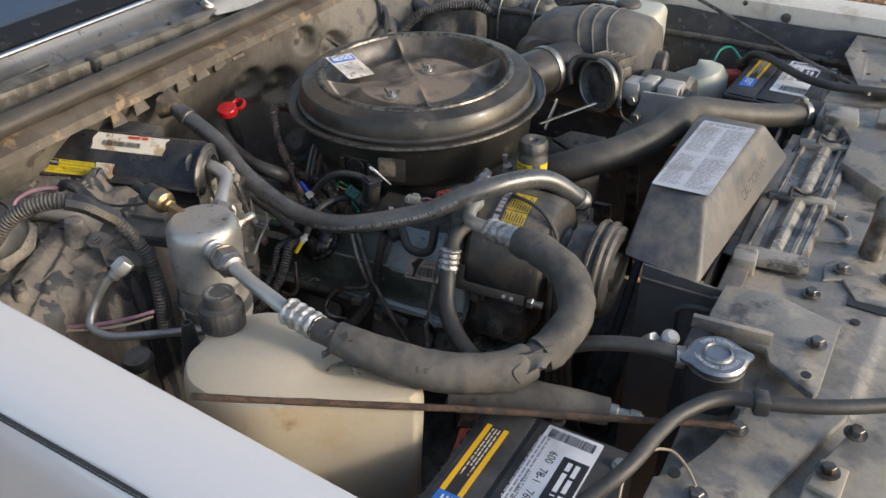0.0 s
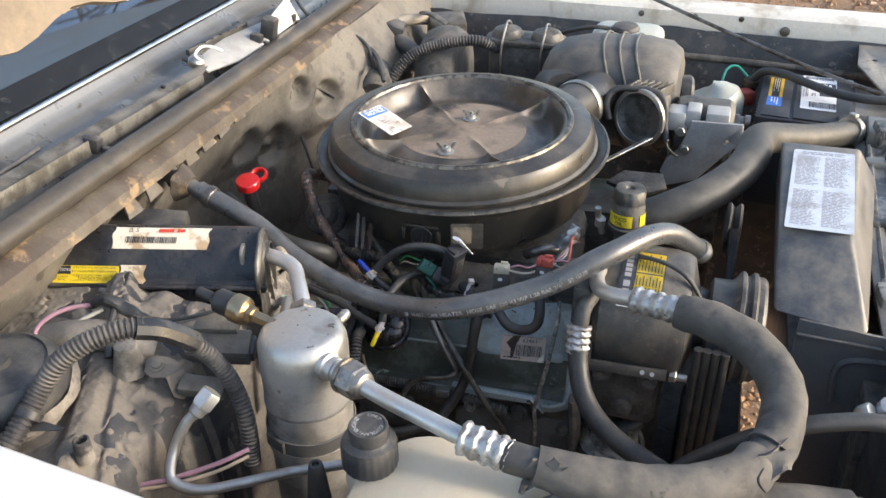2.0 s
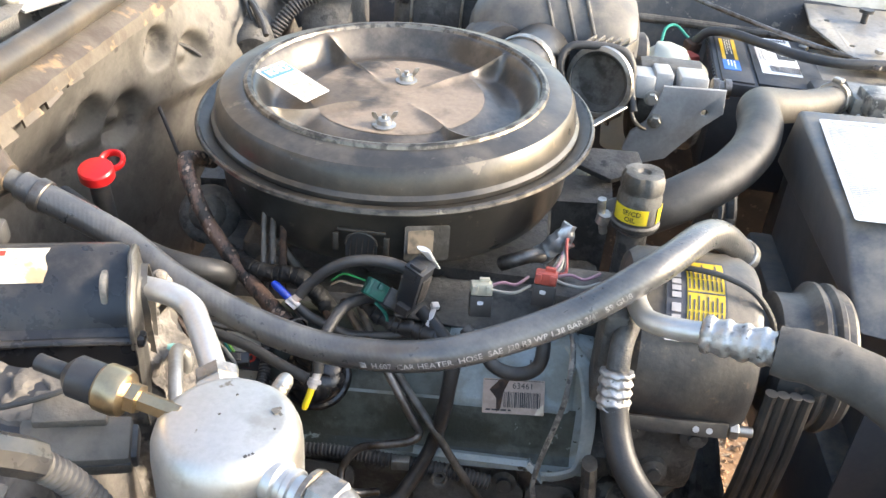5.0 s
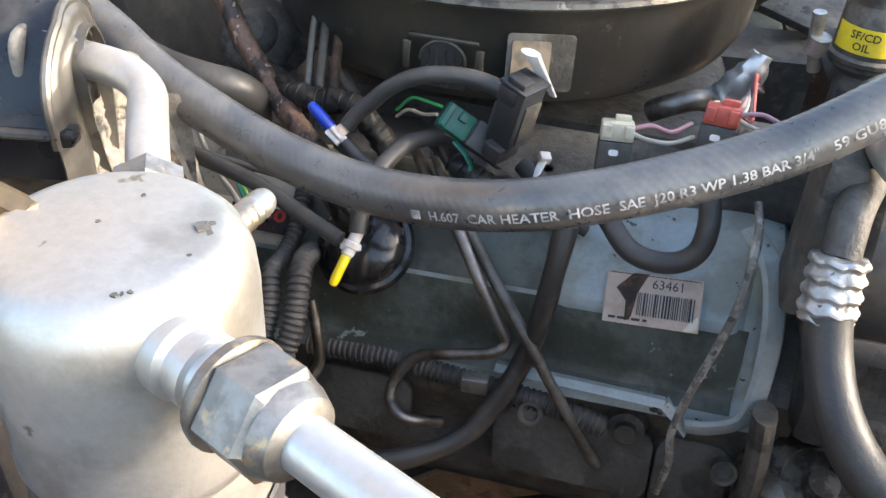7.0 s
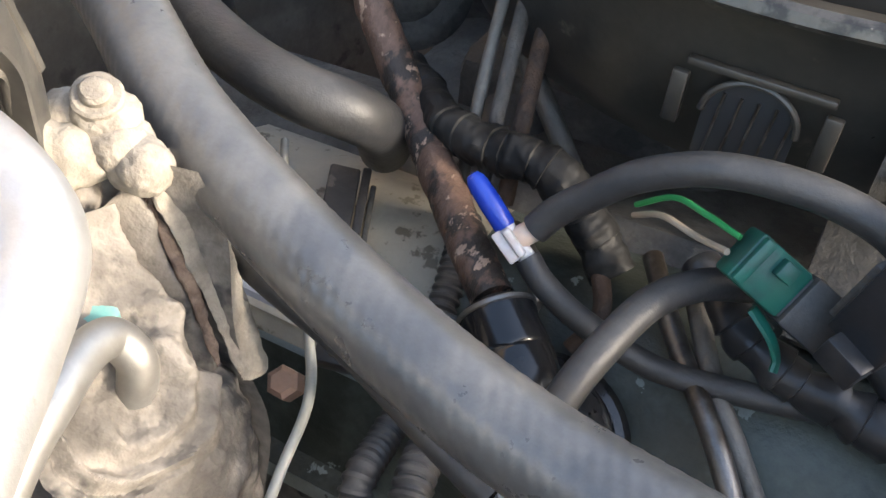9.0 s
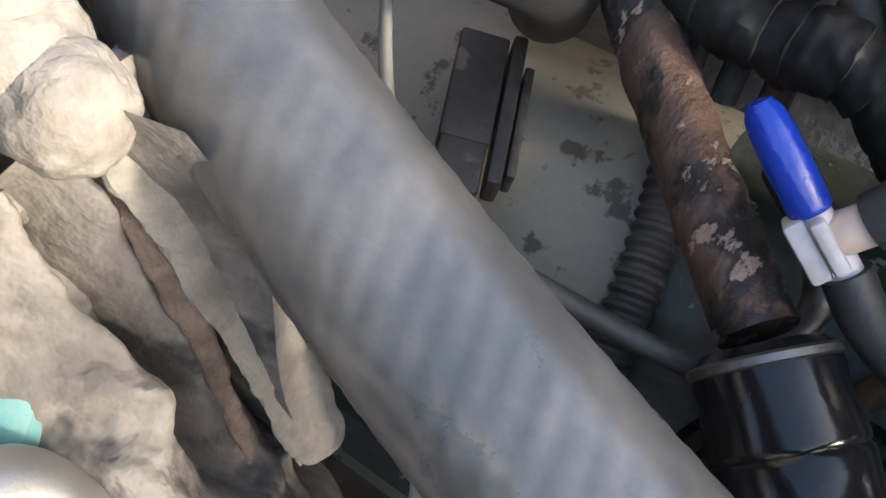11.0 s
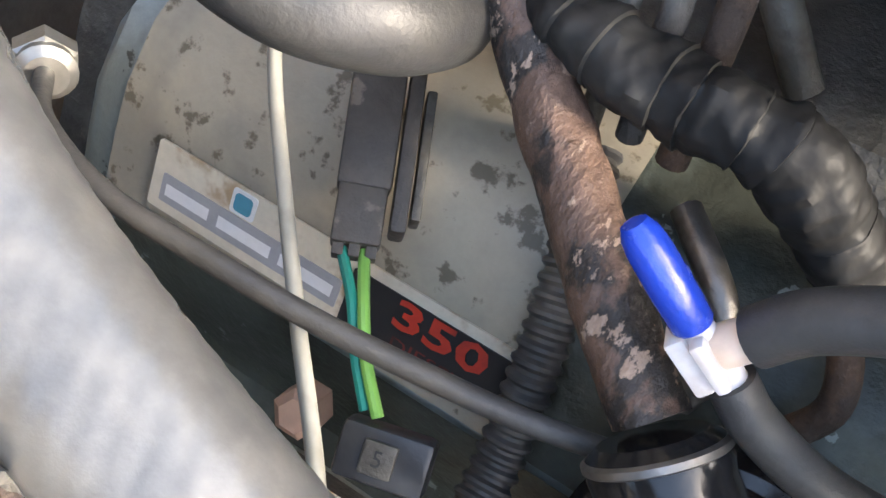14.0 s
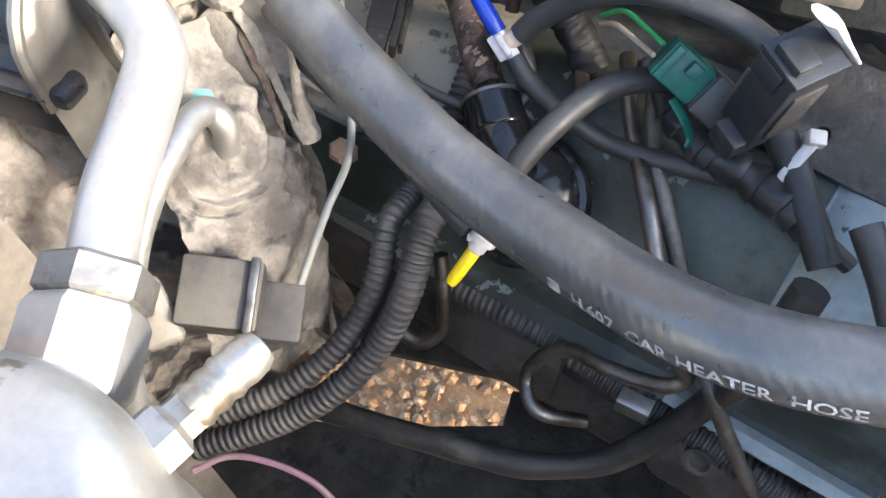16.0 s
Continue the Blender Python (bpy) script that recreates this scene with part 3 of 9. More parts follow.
def bars(m, w, h, rows, seed, fill=0.62, bm=None, z=0.0003, ragged=0.35):
    """Writing too small to read: thin bars in lines over a field w by h."""
    rnd = random.Random(seed)
    bm = bm or bmesh.new()
    dy = h / rows
    for k in range(rows):
        y = h / 2 - dy * (k + 0.5)
        x, end = -w / 2, w / 2 - w * ragged * rnd.random()
        while x < end:
            ww = min(end - x, dy * rnd.uniform(0.8, 3.2))
            vs = [bm.verts.new(m @ Vector((x + a * ww, y + b * dy * fill, z))) for a, b in ((0, -0.5), (1, -0.5), (1, 0.5), (0, 0.5))]
            bm.faces.new(vs)
            x += ww + dy * rnd.uniform(0.35, 0.6)
    return bm


def barcode(m, w, h, n, seed, bm=None, z=0.0003):
    rnd = random.Random(seed)
    bm = bm or bmesh.new()
    x, unit = -w / 2, w / n
    while x < w / 2:
        ww = unit * rnd.choice((0.4, 0.6, 1.0))
        vs = [bm.verts.new(m @ Vector((min(x + a * ww, w / 2), b * h, z))) for a, b in ((0, -0.5), (1, -0.5), (1, 0.5), (0, 0.5))]
        bm.faces.new(vs)
        x += ww + unit * rnd.choice((0.35, 0.5, 0.8))
    return bm


def plate(m, w, h, r=0.002, thick=0.0006, bm=None):
    """A label: a thin sheet lying on m's x, y plane."""
    return prism(rounded(w, h, min(r, w * 0.4, h * 0.4), 3), thick, m @ Matrix.Translation((0, 0, thick * 0.5)), 0, bm)

# ---- ground ----
def ground_height(x, y):
    return 0.004 * noise.noise((x * 9, y * 9, 0)) - 0.004


def build_ground():
    bm = bmesh.new()
    ring = [0, 0.4, 0.9, 1.5, 2.3, 3.5, 5, 8, 14, 30, 80, 250, 900, 3000]
    rows = [[bm.verts.new((-0.6 + r * math.cos(a), 1.3 + r * math.sin(a), ground_height(r * math.cos(a), r * math.sin(a)) if r < 20 else 0))
             for a in [2 * math.pi * k / 72 for k in range(72)]] for r in ring[1:]]
    mid = bm.verts.new((-0.6, 1.3, 0))
    for k in range(72):
        bm.faces.new((mid, rows[0][k], rows[0][(k + 1) % 72]))
        for a, b in zip(rows, rows[1:]):
            bm.faces.new((a[k], b[k], b[(k + 1) % 72], a[(k + 1) % 72]))
    single("ground", bm, gravel_mat, "brown gravel ground in the open", "ground", kind="structure")
    rnd = random.Random(4)
    verts, faces = [], []
    for x0, x1, y0, y1, n in ((-1.7, 0.6, 0.6, 2.6, 9000), (-1.6, 3.2, 4.2, 9.0, 7000)):
        for k in range(n):
            x, y, r = rnd.uniform(x0, x1), rnd.uniform(y0, y1), rnd.uniform(0.005, 0.013) * (1.0 if y0 < 2 else 2.4)
            c, o = Vector((x, y, ground_height(x, y) + r * 0.25)), len(verts)
            a0 = rnd.uniform(0, 6.28)
            ring_pts = [c + Vector((r * rnd.uniform(0.7, 1.2) * math.cos(a0 + j * 1.2566), r * rnd.uniform(0.7, 1.2) * math.sin(a0 + j * 1.2566), 0)) for j in range(5)]
            verts += [tuple(v) for v in ring_pts] + [tuple(c + Vector((rnd.uniform(-.3, .3) * r, rnd.uniform(-.3, .3) * r, r * rnd.uniform(0.5, 0.9))))]
            faces += [(o + j, o + (j + 1) % 5, o + 5) for j in range(5)]
    me = bpy.data.meshes.new("gravel")
    me.from_pydata(verts, [], faces)
    me.materials.append(stone_mat)
    tagged(new("gravel", me), "loose brown and orange gravel stones on the ground", "gravel", kind="stuff")


build_ground()


# ---- body of the truck ----
def near_lip(x):
    return 0.453 + (-0.325 - x) * 0.099


def build_near_fender():
    f = thing("front_fender", "white painted front fender with a dark pinstripe", "fender", (-0.5, 0.35, 0.0))
    prof = [(0.0, 1.085), (0.0, 1.118), (-0.004, 1.122), (-0.03, 1.125), (-0.07, 1.122), (-0.095, 1.114), (-0.112, 1.10), (-0.122, 1.08), (-0.130, 1.02), (-0.14, 0.9), (-0.15, 0.72), (-0.14, 0.6)]

    def fn(u, v):
        x = -1.42 + 1.75 * u
        k = v * (len(prof) - 1)
        i = min(int(k), len(prof) - 2)
        dy, z = [a + (b - a) * (k - i) for a, b in zip(prof[i], prof[i + 1])]
        return (x, near_lip(x) + dy, z)
    part("panel", surface(fn, 24, 33, thick=0.0012), white_paint, f)
    for dz, w in ((1.0925, 0.0016), (1.088, 0.0007)):
        b = bmesh.new()
        xs = [-1.4 + 0.05 * k for k in range(34)]
        side = lambda x: near_lip(x) - 0.1045 - 0.030 * max(0, -0.50 - x) - (1.0925 - dz) * 0.6
        high = lambda y, x: 1.1092 - 1.05 * max(0, near_lip(x) - y - 0.1045) + 0.0008
        up = [b.verts.new((x, side(x) + w, high(side(x) + w, x))) for x in xs]
        lo = [b.verts.new((x, side(x) - w, high(side(x) - w, x))) for x in xs]
        for i in range(len(xs) - 1):
            b.faces.new((up[i], up[i + 1], lo[i + 1], lo[i]))
        part("pinstripe", b, ink, f, "thin dark stripe")


def build_far_fender():
    f = thing("front_fender", "dusty white front fender with a bolted inner lip", "fender", (-0.5, 2.25, 0.0))
    prof = [(0.0, 1.055), (0.0, 1.10), (0.004, 1.125), (0.02, 1.135), (0.06, 1.14), (0.10, 1.128), (0.125, 1.09), (0.14, 0.95), (0.15, 0.65)]

    def fn(u, v):
        x = -1.42 + 1.75 * u
        k = v * (len(prof) - 1)
        i = min(int(k), len(prof) - 2)
        dy, z = [a + (b - a) * (k - i) for a, b in zip(prof[i], prof[i + 1])]
        if v < 0.01:
            z += 0.018 * max(0, math.sin(x * 9.0)) + 0.01 * noise.noise((x * 30, 0, 0))
        return (x, 2.105 + 0.04 * (-x - 0.2) * 0.4 + dy, z)
    part("panel", surface(fn, 60, 24, thick=0.0012), old_white, f)
    for x, z, r in ((-0.235, 1.10, 0.011), (-0.06, 1.083, 0.008), (-0.33, 1.12, 0.006), (-0.43, 1.118, 0.006), (-0.55, 1.115, 0.007), (0.05, 1.08, 0.008)):
        b = lathe([(r, 0), (r, 0.002), (r * 0.6, 0.003), (0.0, 0.003)], (x, 2.1035 + 0.016 * (-x - 0.2), z), (0, -1, 0), 14)
        part("bolt", b, steel_dark, f)


def inner_fender(name, y_top, y_low, z_top, x0, x1, label, material):
    def fn(u, v):
        x = x0 + (x1 - x0) * u
        y = y_top(x) + (y_low - y_top(x)) * v ** 0.8
        z = z_top - (z_top - 0.45) * v
        return (x, y + 0.012 * noise.noise((x * 9, z * 9, 3)) + 0.02 * math.sin(x * 11) * v * (1 - v), z + 0.006 * noise.noise((x * 14, z * 9, 1)))
    single(name, surface(fn, 46, 30, thick=0.002), material, label, "inner fender", kind="structure")


build_near_fender()
build_far_fender()
inner_fender("inner_fender_near", lambda x: near_lip(x) + 0.006, 0.60, 1.085, -1.4, 0.3, "dirty dark inner fender panel", mud_dark)
inner_fender("inner_fender_far", lambda x: 2.10, 1.95, 1.09, -1.4, 0.3, "grimy dark inner fender panel", case_black)


def build_firewall():
    dents = ((1.298, 1.063, 0.034), (1.375, 1.033, 0.040), (1.443, 1.112, 0.030), (1.517, 1.076, 0.036))

    def fn(u, v):
        y, z = 0.45 + 1.72 * u, 1.172 - 0.82 * v
        x = -1.10 - 0.075 * min(1, v * 5) + 0.03 * math.exp(-((y - 1.75) / 0.25) ** 2) * math.exp(-((z - 1.08) / 0.1) ** 2)
        x += 0.28 * min(max(y - 1.22, 0), 0.45) * min(1, v * 6)
        for dy, dz, r in dents:
            d = math.hypot(y - dy, z - dz) / r
            x -= 0.026 / (1 + math.exp(min(60, (d - 0.86) * 13)))
            if d < 0.4:
                x += 0.010 * (1 - d / 0.4)
        x += 0.003 * noise.noise((y * 9, z * 9, 0)) + 0.0012 * noise.noise((y * 50, z * 50, 5))
        return (x, y, z)
    single("firewall", surface(fn, 420, 230), firewall_mat, "dusty tan firewall pressed with round dimples", "firewall", kind="structure")


build_firewall()


def build_cowl():
    def flange(u, v):
        y = 0.45 + 1.72 * u
        p = [(-1.088, 1.158), (-1.092, 1.172), (-1.105, 1.180), (-1.118, 1.184), (-1.14, 1.178)]
        k = v * 4
        i = min(int(k), 3)
        x, z = [a + (b - a) * (k - i) for a, b in zip(p[i], p[i + 1])]
        return (x + 0.002 * noise.noise((y * 30, v, 0)), y, z + 0.0015 * noise.noise((y * 60, v * 3, 2)))
    c = thing("cowl", "dusty grey cowl panel below the windscreen", "cowl", (-1.25, 1.3, 1.1), kind="structure")
    part("flange", surface(flange, 160, 8, thick=0.0012), flange_tan, c, "rust-tan pinch flange")

    def panel(u, v):
        y = 0.35 + 1.95 * u
        p = [(-1.19, 1.165), (-1.205, 1.190), (-1.225, 1.193), (-1.25, 1.192), (-1.27, 1.199), (-1.285, 1.212), (-1.292, 1.224)]
        k = v * 6
        i = min(int(k), 5)
        x, z = [a + (b - a) * (k - i) for a, b in zip(p[i], p[i + 1])]
        return (x + 0.03 * (y - 1.3) ** 2 * 0.3, y, z + 0.001 * noise.noise((y * 12, v * 4, 1)))
    part("panel", surface(panel, 60, 18, thick=0.001), cowl_metal, c, "grey-brown concave panel")

    def gutter(u, v):
        return (-1.125 - 0.075 * v, 0.45 + 1.72 * u, 1.13 + 0.0 * v)
    part("gutter", surface(gutter, 8, 2, thick=0.002), grime, c, "dark cowl gutter")
    t = thing("windscreen", "windscreen mirroring the sky above a dark band", "windscreen", (-1.4, 1.3, 1.22), kind="structure")

    def bow(y):
        return 0.012 * (y - 1.3) ** 2

    def pane(u, v):
        y = 0.3 + 2.05 * u
        return (-1.300 + bow(y) - 0.52 * v, y, 1.232 + 0.235 * v + 0.006 * math.sin(v * 3.14))
    part("pane", surface(pane, 30, 12, thick=0.005), glass, t)

    def band(u, v):
        y = 0.3 + 2.05 * u
        return (-1.2985 + bow(y) - 0.042 * v, y, 1.2362 + 0.0200 * v)
    part("dark_band", surface(band, 30, 2, thick=0.0008), black_gloss, t, "black band along the edge")

    def trim(u, v):
        y = 0.3 + 2.05 * u
        a = math.pi * (v * 1.15 - 0.1)
        return (-1.296 + bow(y) + 0.0050 * math.cos(a), y, 1.227 + 0.006 * math.sin(a))
    part("trim", surface(trim, 30, 7), trim_bright, t, "bright metal edge trim")


build_cowl()
single("cowl_seal", tube([(-1.128, 0.44, 1.196), (-1.129, 0.9, 1.197), (-1.130, 1.3, 1.194), (-1.131, 1.7, 1.196), (-1.130, 2.14, 1.196)], 0.0175, 18, 14, flat=0.92), seal_rubber,
       "long dusty black rubber seal along the cowl flange", "rubber seal")


def build_hood():
    h = thing("hood", "raised hood with a dusty tan underside", "hood", (-1.25, 1.3, 1.36))

    def fn(u, v):
        return (-1.25 - 0.50 * v - 0.02 * math.sin(v * 3.1), 0.50 + 1.62 * u, 1.347 + 1.2 * v + 0.012 * math.sin(u * 40) * (v < 0.02))
    part("inner_panel", surface(fn, 40, 24, thick=0.012), hood_tan, h)

    def outer(u, v):
        return (-1.285 - 0.50 * v - 0.02 * math.sin(v * 3.1), 0.47 + 1.68 * u, 1.342 + 1.21 * v)
    part("outer_panel", surface(outer, 10, 12, thick=0.0012), white_paint, h)


build_hood()


# ---- radiator support ----
def build_support():
    s = thing("radiator_support", "worn black radiator support panel with bolts and slots", "radiator support", (0.0, 1.3, 0.6), kind="structure")

    def top(u, v):
        y, x = 0.62 + 1.36 * u, -0.112 + 0.43 * v
        z = 1.036 + 0.010 * (1 - abs(y - 1.3) / 0.7)
        z += 0.003 * noise.noise((x * 12, y * 12, 0)) + 0.0012 * noise.noise((x * 40, y * 40, 3))
        edge = 0.081 + 0.10 * min(0, y - 1.05) - 0.9 * max(0, 0.86 - y)
        z -= 0.007 / (1 + math.exp(-(x - edge) * 500)) + 0.03 / (1 + math.exp(-(x - 0.24) * 120))
        if y < 0.83 and x < -0.06 + 0.35 * (0.83 - y):
            z -= 0.05
        return (x, y, z)
    part("top_panel", surface(top, 150, 70, thick=0.002), panel_steel, s)

    def raised(poly, z, th, amount=0.001):
        part("reinforcement", rough_up(prism(poly, th, Matrix.Translation((0, 0, z)), 0.004), amount, 20), panel_steel, s)
    # bracket beside the filler cap, the near panel, the right-hand brackets and the far bracket
    raised([(-0.122, 0.945), (-0.118, 1.022), (-0.06, 1.03), (-0.035, 1.023), (0.030, 1.001), (0.024, 0.86), (0.019, 0.849), (-0.036, 0.886), (-0.045, 0.91), (-0.108, 0.918)], 1.074, 0.012)
    part("bracket_lip", rough_up(box((0.095, 0.008, 0.020), pose(-0.088, 0.915, 1.082, 8, 0, 3), 0.002), 0.001, 30), panel_steel, s)
    raised([(-0.046, 0.82), (-0.040, 0.90), (0.060, 0.905), (0.059, 0.862), (0.030, 0.785), (0.005, 0.712), (-0.012, 0.60), (-0.112, 0.60), (-0.110, 0.675), (-0.092, 0.690), (-0.066, 0.750)], 1.048, 0.010, 0.0016)
    raised([(0.030, 0.700), (0.032, 0.732), (0.064, 0.828), (0.16, 0.81), (0.18, 0.69)], 1.060, 0.014)
    raised([(0.034, 0.716), (0.042, 0.762), (0.070, 0.756), (0.066, 0.708)], 1.069, 0.008)
    raised([(0.018, 1.145), (-0.006, 1.132), (-0.010, 1.172), (0.008, 1.195), (0.05, 1.190), (0.085, 1.16), (0.09, 1.105), (0.040, 1.103)], 1.050, 0.008)
    raised([(-0.095, 1.655), (-0.050, 1.632), (-0.027, 1.575), (-0.030, 1.475), (0.040, 1.405), (0.12, 1.40), (0.12, 1.68), (0.02, 1.72), (-0.09, 1.73)], 1.070, 0.030, 0.003)
    raised([(0.005, 1.635), (0.005, 1.700), (0.06, 1.700), (0.06, 1.640)], 1.088, 0.008)
    part("slot", prism([(0.030, 1.128), (0.031, 1.090), (0.080, 1.086), (0.078, 1.105), (0.042, 1.106)], 0.002, Matrix.Translation((0, 0, 1.0475))), ink, s, "dark slot")
    part("slot", prism([(0.085, 0.66), (0.11, 0.70), (0.15, 0.69), (0.14, 0.64)], 0.002, Matrix.Translation((0, 0, 1.068))), ink, s, "dark slot")
    part("hole", lathe([(0.0065, 0), (0.0065, 0.0016), (0, 0.0016)], (0.046, 1.057, 1.0445), (0, 0, 1), 20), ink, s, "round hole")
    part("hole", lathe([(0.007, 0), (0.007, 0.0016), (0, 0.0016)], (-0.090, 0.682, 1.0532), (0, 0, 1), 20), ink, s, "round hole")
    part("hole", lathe([(0.006, 0), (0.006, 0.0016), (0, 0.0016)], (0.006, 0.872, 1.0803), (0, 0, 1), 20), ink, s, "round hole")
    part("embossed_rim", tube([(-0.036, 1.236, 1.050), (0.004, 1.248, 1.050), (0.012, 1.268, 1.050), (0.002, 1.292, 1.050), (-0.022, 1.310, 1.050), (-0.041, 1.302, 1.050)], 0.0035, 8, 6), panel_steel, s, "pressed rim")
    part("latch_post", lathe([(0.017, 0), (0.017, 0.02), (0.015, 0.05), (0.016, 0.085), (0.012, 0.092), (0.0, 0.094)], (0.046, 1.235, 1.045), (0.05, 0.12, 1), 24), steel_dark, s, "dark latch post")
    for x, y, z in ((-0.046, 0.778, 1.053), (0.014, 1.163, 1.054), (-0.005, 1.325, 1.044), (-0.015, 1.095, 1.045), (0.008, 0.937, 1.080), (0.069, 0.815, 1.067), (0.050, 0.738, 1.073), (-0.062, 0.662, 1.053), (0.035, 1.665, 1.092), (0.075, 1.165, 1.054)):
        b = lathe([(0.0125, 0), (0.0125, 0.0018), (0.0, 0.0018)], (x, y, z), (0, 0, 1), 18)
        nut((x, y, z + 0.0015), (random.uniform(-.08, .08), random.uniform(-.08, .08), 1), 0.0078, 0.0075, b)
        part("bolt", b, steel_dark, s, "hexagon bolt with washer")
    part("front_wall", box((0.02, 1.42, 0.5), (0.31, 1.3, 0.76)), panel_steel, s)


build_support()


def build_radiator():
    r = thing("radiator", "dark crossflow radiator behind the fan shroud", "radiator", (-0.1, 1.3, 0.55))
    part("core", box((0.055, 0.72, 0.46), (-0.115, 1.32, 0.77), 0.003), grime, r)
    part("side_tank", box((0.07, 0.085, 0.50), (-0.105, 0.90, 0.81), 0.012), black_plastic, r)
    part("side_tank", box((0.07, 0.085, 0.50), (-0.105, 1.72, 0.81), 0.012), black_plastic, r)
    b = lathe([(0.034, 0), (0.034, 0.05), (0.03, 0.055)], (-0.09, 0.845, 1.03), seg=28)
    part("filler_neck", b, black_plastic, r)
    ax = Vector((0.02, -0.06, 1)).normalized()

    def ears(a, r, h):
        if 0.0055 > h > -0.002 and r > 0.03:
            e = max(0, math.cos(a - 0.5)) ** 40 + max(0, math.cos(a - 0.5 - math.pi)) ** 40
            return r + 0.009 * e, h
        return r, h
    b = lathe([(0.0325, -0.002), (0.034, 0.0), (0.034, 0.005), (0.031, 0.0085), (0.018, 0.0095), (0.0165, 0.0125), (0.0145, 0.0135), (0.0135, 0.0105), (0.0, 0.0105)], (-0.09, 0.845, 1.086), ax, 96, ring=ears)
    c = part("cap", b, cap_steel, r, "silver pressure cap lettered round its top")
    for word, a0 in (("DO NOT OPEN HOT", -80), ("OPEN SLOWLY", 100)):
        t = text_mesh(word, 0.0072, 0.0001)
        for v in t.verts:
            a = radians(a0) - v.co.x / 0.0245
            rr = 0.0235 + v.co.y
            v.co = Vector((-0.09, 0.845, 1.086)) + Vector((rr * math.cos(a), rr * math.sin(a), 0.0095)) + Vector((0.02 * 0.009, -0.06 * 0.009, -0.02 * rr * math.cos(a) + 0.06 * rr * math.sin(a)))
        part("lettering", t, paper_silver, c, "", 0)


build_radiator()


# ---- fan shroud ----
def build_shroud():
    s = thing("fan_shroud", "dusty black plastic fan shroud with a large white label", "fan shroud", (-0.2, 1.3, 0.6))
    A = [(-0.264, 1.141, 1.134), (-0.177, 1.105, 1.142), (-0.150, 1.010, 1.066), (-0.262, 1.024, 1.074)]    # near end
    B = [(-0.258, 1.385, 1.147), (-0.150, 1.372, 1.154), (-0.108, 1.42, 1.085), (-0.25, 1.44, 1.05)]
    C = [(-0.255, 1.56, 1.09), (-0.16, 1.56, 1.09), (-0.11, 1.58, 1.05), (-0.25, 1.6, 1.02)]
    b = loft([A, B])
    bmesh.ops.bevel(b, geom=b.edges[:], offset=0.006, segments=3, profile=0.5, affect="EDGES")
    part("hood_section", b, shroud_mat, s)
    b = prism([(-0.230, 1.074), (-0.232, 0.60), (-0.10, 0.60), (-0.10, 1.064), (-0.15, 1.067)], 0.004,
              frame_of((0, 1.016, 0), (1, 0, 0), (0, -1, 0)), 0.0015)
    part("side_panel", b, shroud_mat, s)
    part("seam", box((0.100, 0.005, 0.004), pose(-0.180, 1.0135, 1.052, 0, 1.5, 0), 0.0015), shroud_mat, s, "raised moulding seam")
    part("cutout_rim", tube([(-0.172, 1.0145, 0.96), (-0.176, 1.0145, 1.005), (-0.166, 1.0145, 1.024), (-0.140, 1.0145, 1.030), (-0.105, 1.0145, 1.030)], 0.004, 8, 6), shroud_mat, s, "rounded recess edge")
    part("back_panel", box((0.006, 0.60, 0.40), (-0.15, 1.36, 0.84), 0.002), shroud_mat, s)
    part("lower_ring", box((0.043, 0.60, 0.19), (-0.1715, 1.36, 0.725), 0.008), shroud_mat, s, "lower wall of the shroud")
    part("front_flange", box((0.03, 0.50, 0.006), (-0.115, 1.26, 1.052), 0.002), shroud_mat, s)
    # label on the top face
    x_ax = Vector((0.108, -0.008, 0.006)).normalized()
    y_ax = Vector((0.012, 0.26, 0.009)).normalized()
    m = frame_of((-0.209, 1.235, 1.1475), x_ax, x_ax.cross(y_ax))
    lab = part("label", plate(m, 0.083, 0.232, 0.004), paper_silver, s, "white emission label with small print")
    part("heading", bars(m @ Matrix.Translation((0, 0.106, 0.0004)), 0.060, 0.010, 2, 31, 0.6, ragged=0.1), ink_grey, lab)
    for k in range(2):
        part("column", bars(m @ Matrix.Translation((-0.019 + 0.038 * k, 0.050, 0.0004)), 0.034, 0.092, 22, 8 + k, 0.42), ink_grey, lab)
        part("column", bars(m @ Matrix.Translation((-0.019 + 0.038 * k, -0.058, 0.0004)), 0.034, 0.098, 24, 3 + k, 0.42), ink_grey, lab)
    mt = frame_of((-0.139, 1.235, 1.1195), (0.04, 1, 0.02), (0.88, -0.03, 0.55))
    writing("warning", "CAUTION FAN", 0.021, mt @ Matrix.Translation((0, 0.004, 0.008)), ink, s, 0.95)


build_shroud()

